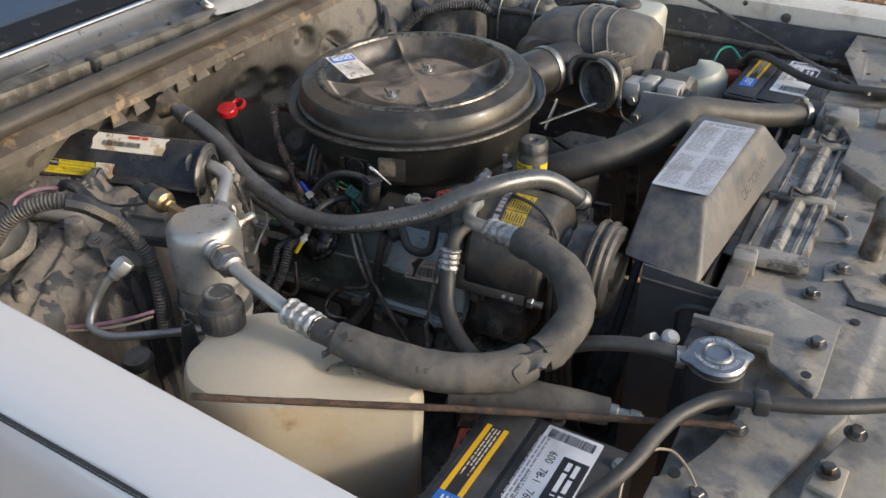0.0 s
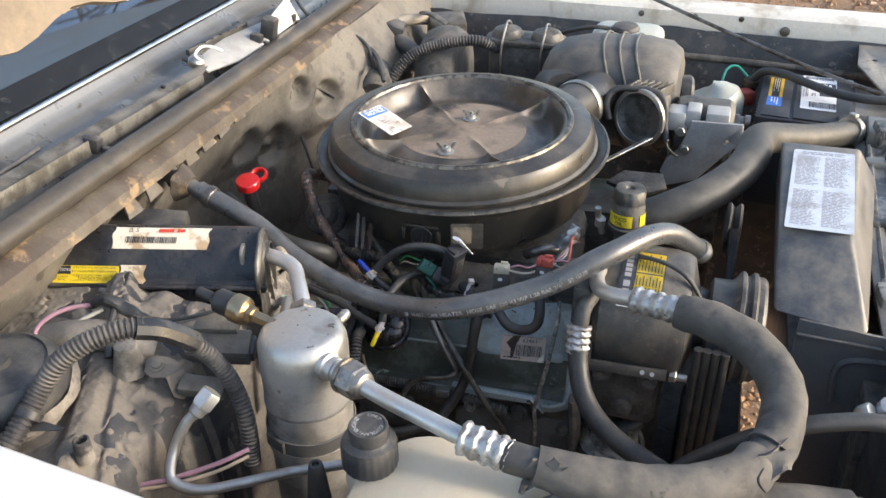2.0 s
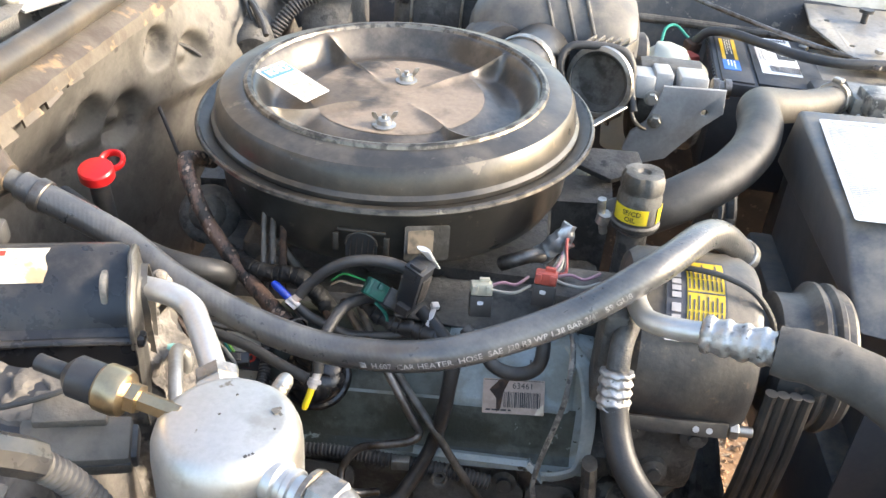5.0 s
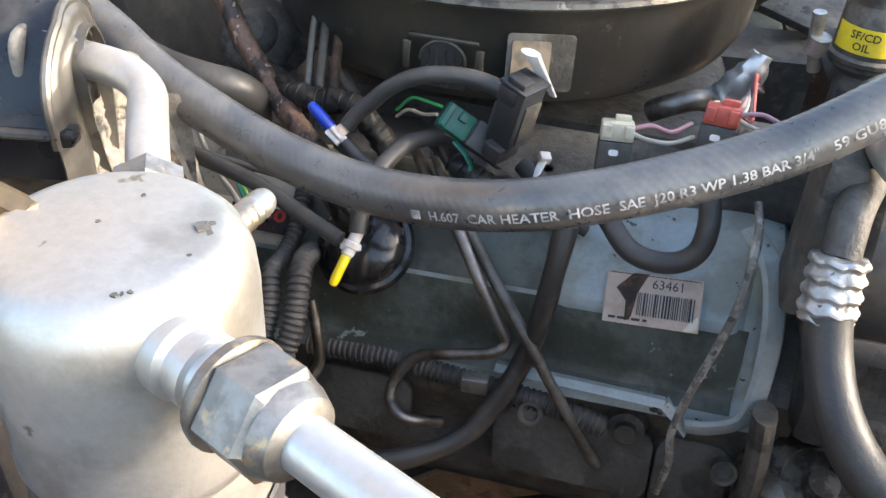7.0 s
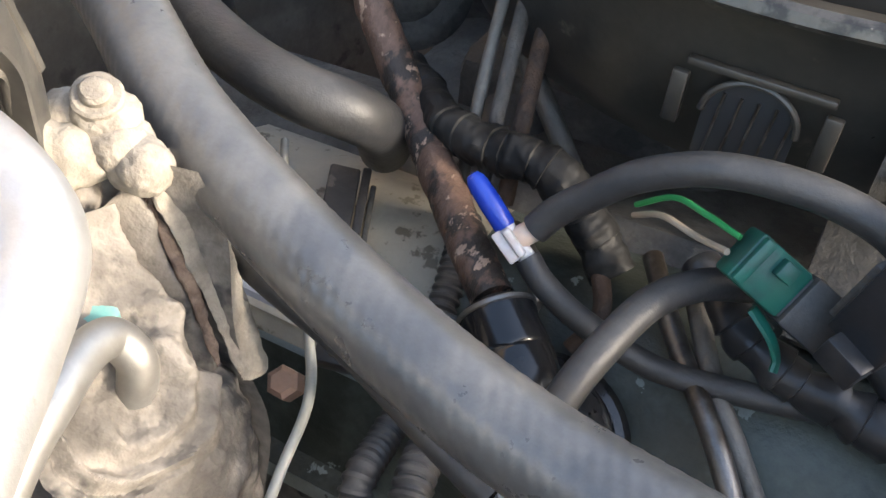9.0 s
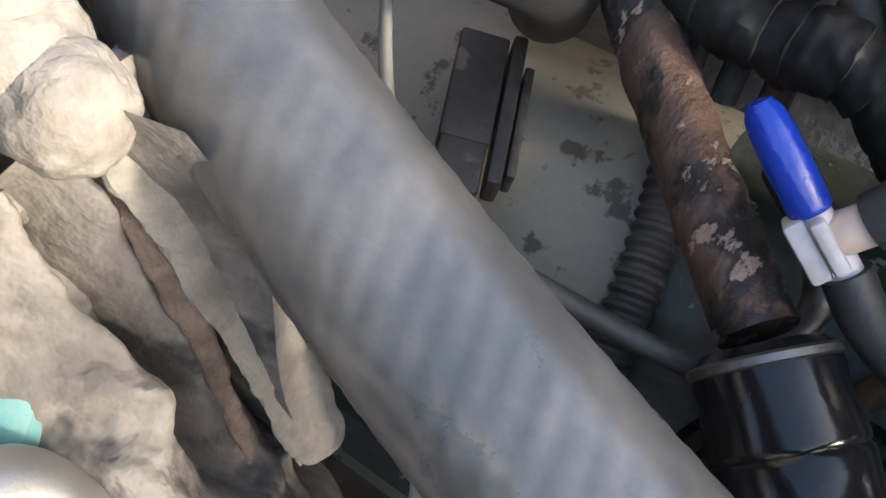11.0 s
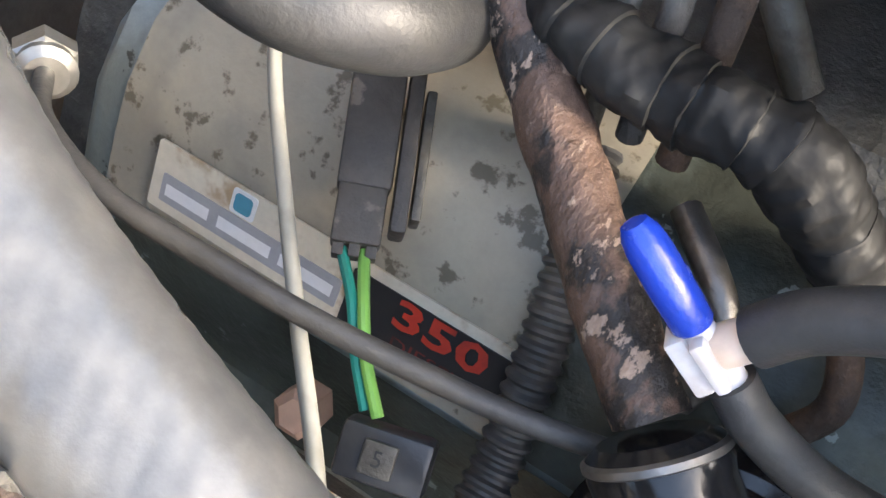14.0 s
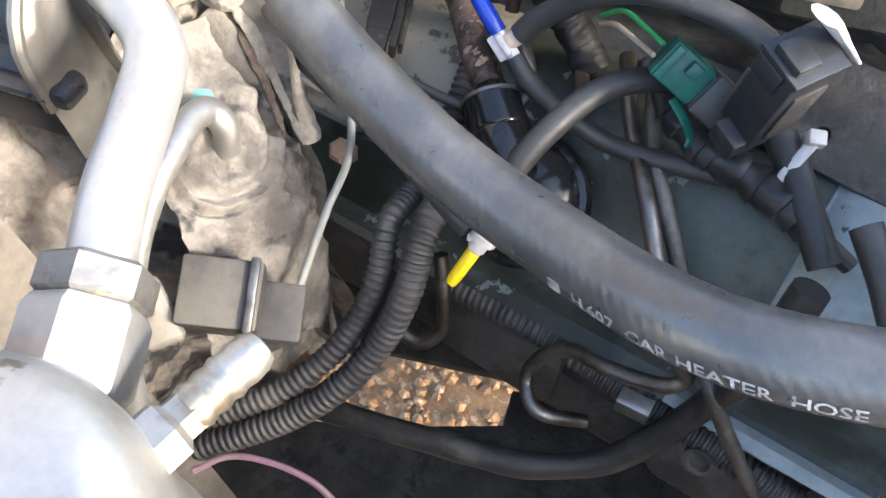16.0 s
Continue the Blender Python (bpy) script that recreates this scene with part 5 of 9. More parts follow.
def build_accumulator():
    a = thing("accumulator", "round silver air-conditioning accumulator can with fittings", "accumulator", (ACC.x, ACC.y, 0.90))
    prof = [(0.040, 0.90), (0.045, 0.905), (0.046, 0.99), (0.0485, 0.993), (0.0485, 1.003), (0.0465, 1.006), (0.0465, 1.052), (0.0475, 1.055), (0.0475, 1.058), (0.0465, 1.061),
            (0.0470, 1.120), (0.0462, 1.131), (0.0435, 1.139), (0.0385, 1.1445), (0.036, 1.1455), (0.034, 1.1462), (0.0, 1.1465)]
    prof = [(r * 1.05, z) for r, z in prof]
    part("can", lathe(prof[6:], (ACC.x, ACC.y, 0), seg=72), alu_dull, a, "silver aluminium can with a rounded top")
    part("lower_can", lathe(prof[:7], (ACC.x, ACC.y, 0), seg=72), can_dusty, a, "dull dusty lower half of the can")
    b = lathe([(0.0502, 1.004), (0.0516, 1.005), (0.0516, 1.022), (0.0502, 1.023)], (ACC.x, ACC.y, 0), seg=48, caps=False)
    part("strap", b, grey_plastic, a)
    part("strap_tab", box((0.028, 0.004, 0.016), frame_of((ACC.x - 0.021, ACC.y - 0.0485, 1.016), (0.92, -0.4, 0), (0, 0, 1)), 0.001), grime, a)
    # outlet to the hose
    o, ax = Vector((-0.722, 0.714, 1.123)), Vector((0.92, -0.39, 0.02)).normalized()
    b = lathe([(0.015, -0.01), (0.015, 0.008), (0.0125, 0.010), (0.0125, 0.014), (0.0135, 0.015), (0.0135, 0.019), (0.0115, 0.020), (0.0115, 0.024), (0.0135, 0.025), (0.0135, 0.029), (0.011, 0.030), (0.011, 0.034)], o, ax, 28)
    part("outlet_neck", b, alu, a, "ribbed neck")
    b = nut(o + ax * 0.032, ax, 0.0195, 0.022)
    lathe([(0.019, 0.0), (0.0195, 0.002), (0.0195, 0.004), (0.016, 0.005)], o + ax * 0.029, ax, 28, b)
    lathe([(0.0165, 0.0), (0.014, 0.006), (0.0105, 0.008)], o + ax * 0.054, ax, 28, b)
    part("outlet_nut", b, nut_dull, a, "large hexagon nut")
    # inlet fitting and pipe from the evaporator case
    p0, p1 = Vector((-0.776, 0.778, 1.105)), Vector((-0.798, 0.822, 1.116))
    d = (p1 - p0).normalized()
    part("inlet_fitting", nut(p0 + d * 0.004, d, 0.0175, 0.026), alu, a)
    part("inlet_nut", nut(p0 + d * 0.030, d, 0.0165, 0.012), nut_dull, a, "brown-grey hexagon nut")
    part("inlet_pipe", tube([tuple(p0 + d * 0.034), (-0.8065, 0.833, 1.1190), (-0.822, 0.858, 1.1185), (-0.836, 0.8785, 1.1205), (-0.856, 0.8875, 1.1240), (-0.892, 0.8955, 1.1225)], 0.0098, 28, 10), alu, a, "bent aluminium pipe")
    # charge port
    o, ax = Vector((-0.746, 0.783, 1.113)), Vector((0.10, 1.0, -0.03)).normalized()
    b = lathe([(0.009, 0), (0.009, 0.008), (0.0065, 0.010), (0.0065, 0.016)], o, ax, 6)
    lathe([(0.0062, 0.014), (0.0068, 0.0165), (0.006, 0.019), (0.0068, 0.0215), (0.006, 0.024), (0.0068, 0.0265), (0.006, 0.029), (0.0066, 0.0315), (0.0062, 0.036), (0.005, 0.0385), (0.0, 0.040)], o, ax, 20, b)
    part("charge_port", b, zinc, a, "threaded valve port")
    # pressure switch
    o, ax = Vector((-0.800, 0.742, 1.142)), Vector((-0.95, 0.16, 0.12)).normalized()
    b = lathe([(0.007, -0.01), (0.007, 0.018), (0.0105, 0.019), (0.0105, 0.027)], o, ax, 6)
    lathe([(0.0095, 0.026), (0.015, 0.029), (0.0165, 0.033), (0.0165, 0.045), (0.015, 0.047), (0.0, 0.047)], o, ax, 28, b)
    s = part("pressure_switch", b, brass, a, "brass pressure switch")
    part("switch_plug", lathe([(0.0135, 0.046), (0.0145, 0.048), (0.0145, 0.066), (0.011, 0.070), (0.006, 0.074), (0.006, 0.095), (0.0, 0.096)], o, ax, 24), satin_black, s)
    # bare patches of dirt on the top
    rnd = random.Random(2)
    for cx, cy, r in ((0.029, 0.012, 0.0030), (0.033, 0.010, 0.0018), (0.031, 0.015, 0.0014), (0.022, -0.030, 0.0013), (0.026, -0.027, 0.0010), (0.024, -0.0285, 0.0009), (-0.005, 0.002, 0.001), (0.033, -0.004, 0.001), (0.0, 0.022, 0.0009)):
        poly = [(cx + r * rnd.uniform(0.5, 1.25) * math.cos(k * 0.698), cy + r * rnd.uniform(0.5, 1.25) * math.sin(k * 0.698)) for k in range(9)]
        z = 1.1464 if math.hypot(cx, cy) < 0.033 else 1.1457
        part("chip", prism(poly, 0.0006, Matrix.Translation((ACC.x, ACC.y, z + 0.0006)), 0), grime, a)


build_accumulator()


def crimp(o, ax, r, L, parent, material=None):
    """A collar pressed on the hose: four bulging bands with dents between the jaws' marks."""
    prof, n = [(r * 0.72, 0.0), (r * 0.95, 0.0008)], 4
    for k in range(n):
        z = L * (k + 0.10) / n
        prof += [(r * 0.98, z), (r * 1.05, z + L * 0.14 / n), (r * 1.06, z + L * 0.30 / n), (r * 1.0, z + L * 0.44 / n), (r * 0.92, z + L * 0.54 / n), (r * 0.90, z + L * 0.66 / n), (r * 0.92, z + L * 0.78 / n), (r * 0.95, z + L * 0.86 / n)]
    prof += [(r, L), (r * 0.92, L + 0.001)]

    def dimple(a, rr, h):
        band = int(h / L * n)
        low = rr < r * 0.94
        f = max(0.0, math.cos(a * 8 + 0.9 * band)) ** 3
        rr *= 1 - (0.02 if low else 0.05) * f + 0.014 * noise.noise((3 * math.cos(a), 3 * math.sin(a), h * 160))
        return rr, h + 0.0007 * math.sin(a * 8 + band)
    return part("crimp", lathe(prof, o, ax, 64, ring=dimple), material or crimp_alu, parent, "crimped aluminium collar")


SUCTION = [(-0.492, 0.640, 1.120), (-0.42, 0.645, 1.108), (-0.35, 0.668, 1.096), (-0.295, 0.705, 1.092), (-0.262, 0.765, 1.098), (-0.258, 0.825, 1.108), (-0.285, 0.872, 1.122), (-0.330, 0.897, 1.130), (-0.372, 0.912, 1.128)]


def build_suction_hose():
    h = thing("suction_hose", "foam-wrapped black suction hose with torn lagging and silver ends", "hose", (-0.4, 0.7, 1.08))
    o, ax = Vector((-0.722, 0.714, 1.123)), Vector((0.92, -0.39, 0.02)).normalized()
    s = o + ax * 0.056
    part("pipe", tube([tuple(s), tuple(s + ax * 0.03), (-0.617, 0.668, 1.128), (-0.578, 0.654, 1.129), (-0.548, 0.646, 1.126)], 0.0092, 22, 8), alu, h, "bright aluminium pipe")
    e0, e1 = Vector((-0.552, 0.647, 1.1265)), Vector((-0.500, 0.6405, 1.1205))
    crimp(e0, (e1 - e0).normalized(), 0.0165, (e1 - e0).length - 0.004, h)
    part("rubber_core", tube([(-0.505, 0.641, 1.121)] + SUCTION[:2], 0.0155, 20, 8), rubber, h)
    part("lagging", rough_up(tube([(-0.478, 0.640, 1.118)] + SUCTION[1:4] + [(-0.279, 0.731, 1.093)], [0.019, 0.023, 0.0235, 0.0235, 0.0225], 28, 18), 0.0016, 70, 3), foam, h, "grey-black foam sleeve, frayed at its end")
    part("lagging", rough_up(tube([(-0.271, 0.747, 1.094)] + SUCTION[4:], [0.0225, 0.0225, 0.023, 0.023, 0.022, 0.0205], 28, 18), 0.0018, 60, 5), foam, h, "grey-black foam sleeve, cracked open")
    part("rubber_core", tube([SUCTION[3], (-0.278, 0.735, 1.094), SUCTION[4]], 0.0175, 20, 6), rubber, h)
    for k, (x0, y0, z0, w) in enumerate(((-0.486, 0.622, 1.108, 0.030), (-0.470, 0.618, 1.100, 0.040), (-0.478, 0.628, 1.134, 0.024))):
        b = surface(lambda u, v: (x0 + w * u - 0.010 * v * math.sin(u * 7 + k), y0 + 0.010 * math.sin(u * 3) - 0.004 * v, z0 - 0.012 * v * (0.6 + 0.4 * math.sin(u * 11 + k)) + 0.003 * u), 12, 8, thick=0.003)
        part("ragged_edge", rough_up(b, 0.002, 90, k), foam, h, "ragged torn edge of the foam")
    # loose torn flaps
    b = surface(lambda u, v: (-0.300 + 0.05 * u, 0.700 + 0.035 * u - 0.02 * v, 1.115 - 0.012 * v + 0.006 * math.sin(u * 9) * v), 10, 8, thick=0.003)
    part("torn_flap", rough_up(b, 0.003, 60), foam, h, "torn foam flap")
    part("crack", tube([(-0.277, 0.704, 1.1105), (-0.2815, 0.6935, 1.1072), (-0.2785, 0.6915, 1.1005), (-0.272, 0.6935, 1.0915)], [0.0008, 0.0022, 0.0018, 0.0007], 8, 6, flat=0.6), ink, h, "dark crack in the foam")
    part("crack", tube([(-0.283, 0.715, 1.1155), (-0.273, 0.720, 1.1160), (-0.264, 0.733, 1.1165), (-0.256, 0.748, 1.1145)], [0.0007, 0.0016, 0.0012, 0.0006], 8, 6, flat=0.6), ink, h, "dark crack in the foam")
    c0, c1 = Vector((-0.372, 0.912, 1.128)), Vector((-0.425, 0.933, 1.120))
    crimp(c1, (c0 - c1).normalized(), 0.0155, (c0 - c1).length, h)
    part("pipe", tube([tuple(c1), (-0.448, 0.943, 1.114), (-0.466, 0.956, 1.110), (-0.474, 0.975, 1.112), (-0.474, 0.995, 1.112), (-0.470, 1.02, 1.095)], 0.0095, 20, 8), alu, h, "bent aluminium pipe")


build_suction_hose()


def build_discharge_hose():
    h = thing("discharge_hose", "black discharge hose with a crimped silver end", "hose", (-0.45, 0.85, 0.95))
    part("hose", tube([(-0.485, 0.926, 1.045), (-0.4795, 0.912, 1.022), (-0.470, 0.893, 1.002), (-0.452, 0.875, 0.984), (-0.424, 0.855, 0.972), (-0.388, 0.835, 0.967), (-0.345, 0.805, 0.972), (-0.30, 0.770, 0.985), (-0.24, 0.745, 1.01)], 0.0125, 18, 10), rubber, h)
    crimp(Vector((-0.485, 0.936, 1.068)), Vector((0.02, -0.40, -1)).normalized(), 0.0145, 0.034, h)
    part("stub", tube([(-0.485, 0.936, 1.066), (-0.483, 0.952, 1.085), (-0.476, 0.975, 1.09)], 0.0100, 16, 5), grime, h)
    # foam sleeve running on under the loop, with a valve fitting at its end
    part("lagging", rough_up(tube([(-0.36, 0.70, 1.045), (-0.30, 0.715, 1.047), (-0.235, 0.735, 1.046), (-0.185, 0.752, 1.040)], [0.022, 0.022, 0.019, 0.016], 24, 12), 0.001, 60, 8), foam, h)
    b = lathe([(0.008, 0), (0.008, 0.012), (0.0055, 0.014), (0.0055, 0.026), (0.0075, 0.027), (0.0075, 0.038), (0.004, 0.039), (0.004, 0.042)], (-0.186, 0.750, 1.045), (0.9, 0.12, -0.02), 18)
    part("valve_fitting", b, zinc, h)


build_discharge_hose()

HEATER = [(-1.051, 1.016, 1.13), (-0.956, 1.002, 1.096), (-0.883, 0.967, 1.077), (-0.793, 0.942, 1.057), (-0.717, 0.928, 1.055), (-0.632, 0.915, 1.078), (-0.534, 0.946, 1.109), (-0.463, 0.983, 1.145), (-0.403, 1.065, 1.139), (-0.351, 1.116, 1.087)]


def wrap_text(body, size, curve, start, angle, r, spread=0.0001):
    """Writing bent round a hose: start is its first letter's way along the curve, in metres."""
    t = text_mesh(body, size, spread)
    lo = min(v.co.x for v in t.verts)
    fr = frames(curve)
    L = [0.0]
    for a, b in zip(curve, curve[1:]):
        L.append(L[-1] + (b - a).length)
    for v in t.verts:
        s = start + v.co.x - lo
        j = max(i for i in range(len(L) - 1) if L[i] <= max(s, 0))
        w = (s - L[j]) / (L[j + 1] - L[j])
        p = curve[j].lerp(curve[j + 1], w)
        tn, sd, up = [a.lerp(b, w).normalized() for a, b in zip(fr[j], fr[j + 1])]
        a = angle + v.co.y / r
        v.co = p + (sd * math.cos(a) + up * math.sin(a)) * (r + 0.0003)
    return t


def build_heater_hose():
    h = thing("heater_hose", "black heater hose with white printing along it", "hose", (-0.72, 0.93, 1.04))
    r = 0.0140
    c = even(spline(HEATER, 16), HOSE_STEP)
    b = tube(c, r, 72, 0)
    fr = frames(c)
    # fine diagonal weave pressed into the rubber
    for i, v in enumerate(b.verts):
        row, k = divmod(i, 72)
        if row < len(c):
            d = (v.co - c[row]).normalized()
            v.co += d * (0.00009 * math.sin(k * math.pi / 36 * 11 + row * HOSE_STEP * 1250) + 0.00006 * noise.noise((row * 0.8, k * 1.3, 0)))
    part("hose", b, hose_rubber, h)
    for body, s0 in (("H.607  CAR HEATER  HOSE  SAE  J20 R3 WP 1.38 BAR 3/4\"   59 GU8", 0.386),):
        part("printing", wrap_text(body, 0.0077, c, s0, PRINT_ANGLE, r), ink_white, h, "white printed lettering", 0)
    j = int(0.378 / HOSE_STEP)
    m = frame_of(c[j] + (fr[j][1] * math.cos(PRINT_ANGLE) + fr[j][2] * math.sin(PRINT_ANGLE)) * (r + 0.0002), fr[j][0], fr[j][1] * math.cos(PRINT_ANGLE) + fr[j][2] * math.sin(PRINT_ANGLE))
    part("print_mark", plate(m, 0.0055, 0.0055, 0.0005, 0.0004), ink_white, h)
    ax = (c[1] - c[0]).normalized()
    part("clamp", lathe([(0.0155, 0), (0.0165, 0.001), (0.0165, 0.010), (0.0155, 0.011)], c[14], ax, 32), steel_dark, h, "worm-drive hose clamp")
    part("clamp", lathe([(0.0155, 0), (0.0165, 0.001), (0.0165, 0.010), (0.0155, 0.011)], c[-16], (c[-1] - c[-16]), 32), zinc, h, "worm-drive hose clamp")
    part("pipe_stub", tube([tuple(c[2]), (-1.075, 1.02, 1.137), (-1.12, 1.03, 1.142)], 0.0105, 18, 5), cast_dirt, h)


PRINT_ANGLE = radians(-6)
HOSE_STEP = 0.0011
build_heater_hose()

single("heater_hose", tube([(-1.07, 1.11, 1.065), (-1.03, 1.087, 1.060), (-0.984, 1.063, 1.052), (-0.937, 1.045, 1.047), (-0.900, 1.037, 1.046), (-0.880, 1.044, 1.040), (-0.876, 1.060, 1.024), (-0.886, 1.081, 0.996)], 0.0120, 28, 12), rubber,
       "second black heater hose running behind the first", "hose")


# ---- coolant reservoir ----
def build_reservoir():
    r = thing("coolant_reservoir", "stained cream plastic coolant bottle with a black cap", "reservoir", (-0.5, 0.6, 0.85))
    top = [(-0.652, 0.60), (-0.645, 0.562), (-0.605, 0.527), (-0.52, 0.530), (-0.437, 0.580), (-0.382, 0.622), (-0.371, 0.632), (-0.371, 0.650), (-0.378, 0.659), (-0.40, 0.666), (-0.476, 0.674), (-0.584, 0.690), (-0.634, 0.662)]
    cx, cy = -0.50, 0.605

    def sec(z, s, dz=0.0):
        return [(cx + (x - cx) * s, cy + (y - cy) * s, z + dz * (x - cx)) for x, y in top]
    sm = lambda sec_pts: [tuple(p) for p in spline(sec_pts + [sec_pts[0]], 4)[:-1]]
    secs = [sm(sec(z, s, dz)) for z, s, dz in ((0.78, 0.90, 0), (0.80, 0.94, 0), (0.95, 0.97, 0), (1.045, 1.0, 0), (1.064, 1.0, 0), (1.074, 0.985, 0), (1.080, 0.955, -0.01), (1.084, 0.85, -0.02), (1.087, 0.5, -0.03), (1.088, 0.1, -0.03))]
    part("bottle", rough_up(loft(secs), 0.002, 14), reservoir_mat, r, "cream translucent bottle with brown stains")
    m = frame_of((-0.50, 0.615, 1.0885), (0.97, 0.2, 0), (0, 0, 1))
    part("moulded_mark", bars(m, 0.06, 0.012, 1, 12, 0.7, ragged=0.0), reservoir_mat, r)
    neck = (-0.638, 0.628)
    part("neck", lathe([(0.025, 1.06), (0.024, 1.09), (0.022, 1.10)], (*neck, 0), seg=28), reservoir_mat, r)
    def knurl(a, rr, h):
        return rr * (1 + (0.012 * math.cos(a * 24) if rr > 0.0255 else 0)), h
    c = part("cap", lathe([(0.0268, 1.088), (0.0275, 1.090), (0.0275, 1.113), (0.0262, 1.117), (0.0215, 1.119), (0.0195, 1.121), (0.0195, 1.133), (0.0185, 1.1355), (0.0165, 1.1355), (0.0158, 1.1345), (0.0, 1.1345)], (*neck, 0), seg=96, ring=knurl), black_plastic, r, "black two-step screw cap")
    for word, a0 in (("ENGINE", 200), ("COOLANT", 310), ("ONLY", 80)):
        t = text_mesh(word, 0.0055, 0.0001)
        for v in t.verts:
            a = radians(a0) - v.co.x / 0.0125
            rr = 0.0130 + v.co.y
            v.co = Vector((neck[0] + rr * math.cos(a), neck[1] + rr * math.sin(a), 1.1358))
        part("lettering", t, ink_white, c, "", 0)
    # overflow spigot beside the cap
    part("spigot", lathe([(0.0155, 0.975), (0.0150, 1.00), (0.0130, 1.02), (0.0090, 1.060), (0.0074, 1.070), (0.0066, 1.0725), (0.0040, 1.0725), (0.0034, 1.069), (0.0, 1.069)], (-0.6955, 0.623, 0), seg=28), rubber, r, "black rubber spigot")


build_reservoir()


# ---- batteries ----
def build_battery(at, turn, label):
    b = thing("battery", label, "battery", at, group="batteries")
    m = Matrix.Translation(at) @ Matrix.Rotation(radians(turn), 4, "Z")
    T = lambda x, y, z: m @ Matrix.Translation((x, y, z))
    part("case", box((0.176, 0.255, 0.165), T(0, 0, 0.083), 0.006), battery_mat, b)
    part("lid", box((0.180, 0.260, 0.022), T(0, 0, 0.176), 0.004), battery_mat, b)
    part("lid_step", box((0.104, 0.246, 0.005), T(0.028, 0, 0.1885), 0.0015), battery_mat, b)
    part("lid_step", box((0.052, 0.246, 0.004), T(-0.056, 0, 0.188), 0.0015), battery_mat, b)
    bm = bmesh.new()
    for k in range(16):
        box((0.0035, 0.006, 0.016), T(-0.091, -0.115 + 0.0155 * k, 0.176), 0.0005, bm)
    part("ribs", bm, battery_mat, b)
    z = 0.1914
    w = part("white_label", plate(T(0.020, 0.025, z), 0.066, 0.19, 0.002), paper, b, "white label with black print")
    part("print", barcode(T(0.020, 0.108, z + 0.0005), 0.055, 0.014, 40, 5), ink, w)
    part("print", barcode(T(0.028, -0.045, z + 0.0005) @ Matrix.Rotation(radians(0), 4, "Z"), 0.05, 0.030, 34, 6), ink, w)
    part("brand_field", plate(T(0.036, 0.045, z + 0.0005) @ Matrix.Rotation(radians(0), 4, "Z"), 0.030, 0.075, 0.001, 0.0004), ink, w, "black field with a brand word")
    part("brand_word", bars(T(0.036, 0.045, z + 0.0009) @ Matrix.Rotation(radians(-90), 4, "Z"), 0.062, 0.018, 2, 3, 0.6, ragged=0.2), paper, w)
    for word, x, y, s in (("600", 0.009, 0.074, 0.014), ("78-1", 0.009, 0.044, 0.014), ("760", 0.009, 0.012, 0.014), ("12 VOLT BATTERY", -0.003, 0.02, 0.007)):
        writing("print", word, s, T(x, y, z + 0.0005) @ Matrix.Rotation(radians(-90), 4, "Z"), ink, w, 0.9)
    part("small_print", bars(T(-0.009, 0.045, z + 0.0005) @ Matrix.Rotation(radians(-90), 4, "Z"), 0.11, 0.014, 3, 7, 0.5), ink_grey, w)
    y = part("warning_label", plate(T(-0.0615, 0.032, 0.1904), 0.027, 0.110, 0.0015), ink, b, "yellow and black warning label with a blue end")
    for dx in (-0.0105, 0.0105):
        part("yellow_strip", plate(T(-0.0615 + dx, 0.032, 0.1909), 0.006, 0.110, 0.0006, 0.0004), label_orange, y)
    part("small_print", bars(T(-0.0615, 0.036, 0.1909) @ Matrix.Rotation(radians(-90), 4, "Z"), 0.095, 0.012, 3, 11, 0.45), paper_worn, y)
    part("blue_end", plate(T(-0.0615, -0.048, 0.1904), 0.028, 0.050, 0.0015, 0.0007), ink_blue, b, "blue sticker")
    part("blue_print", bars(T(-0.0615, -0.048, 0.1910) @ Matrix.Rotation(radians(-90), 4, "Z"), 0.040, 0.016, 3, 14, 0.4), paper, b)
    part("terminal", lathe([(0.009, 0), (0.009, 0.006), (0.006, 0.008), (0.006, 0.011), (0, 0.011)], T(0.078, 0.10, 0.187).translation, (0, 0, 1), 16), zinc, b)
    return b


build_battery((-0.228, 0.583, 0.846), -2, "black battery with white and yellow labels beside the coolant bottle")
build_battery((-0.185, 1.86, 0.856), -4, "black battery with a white label in the corner of the bay")

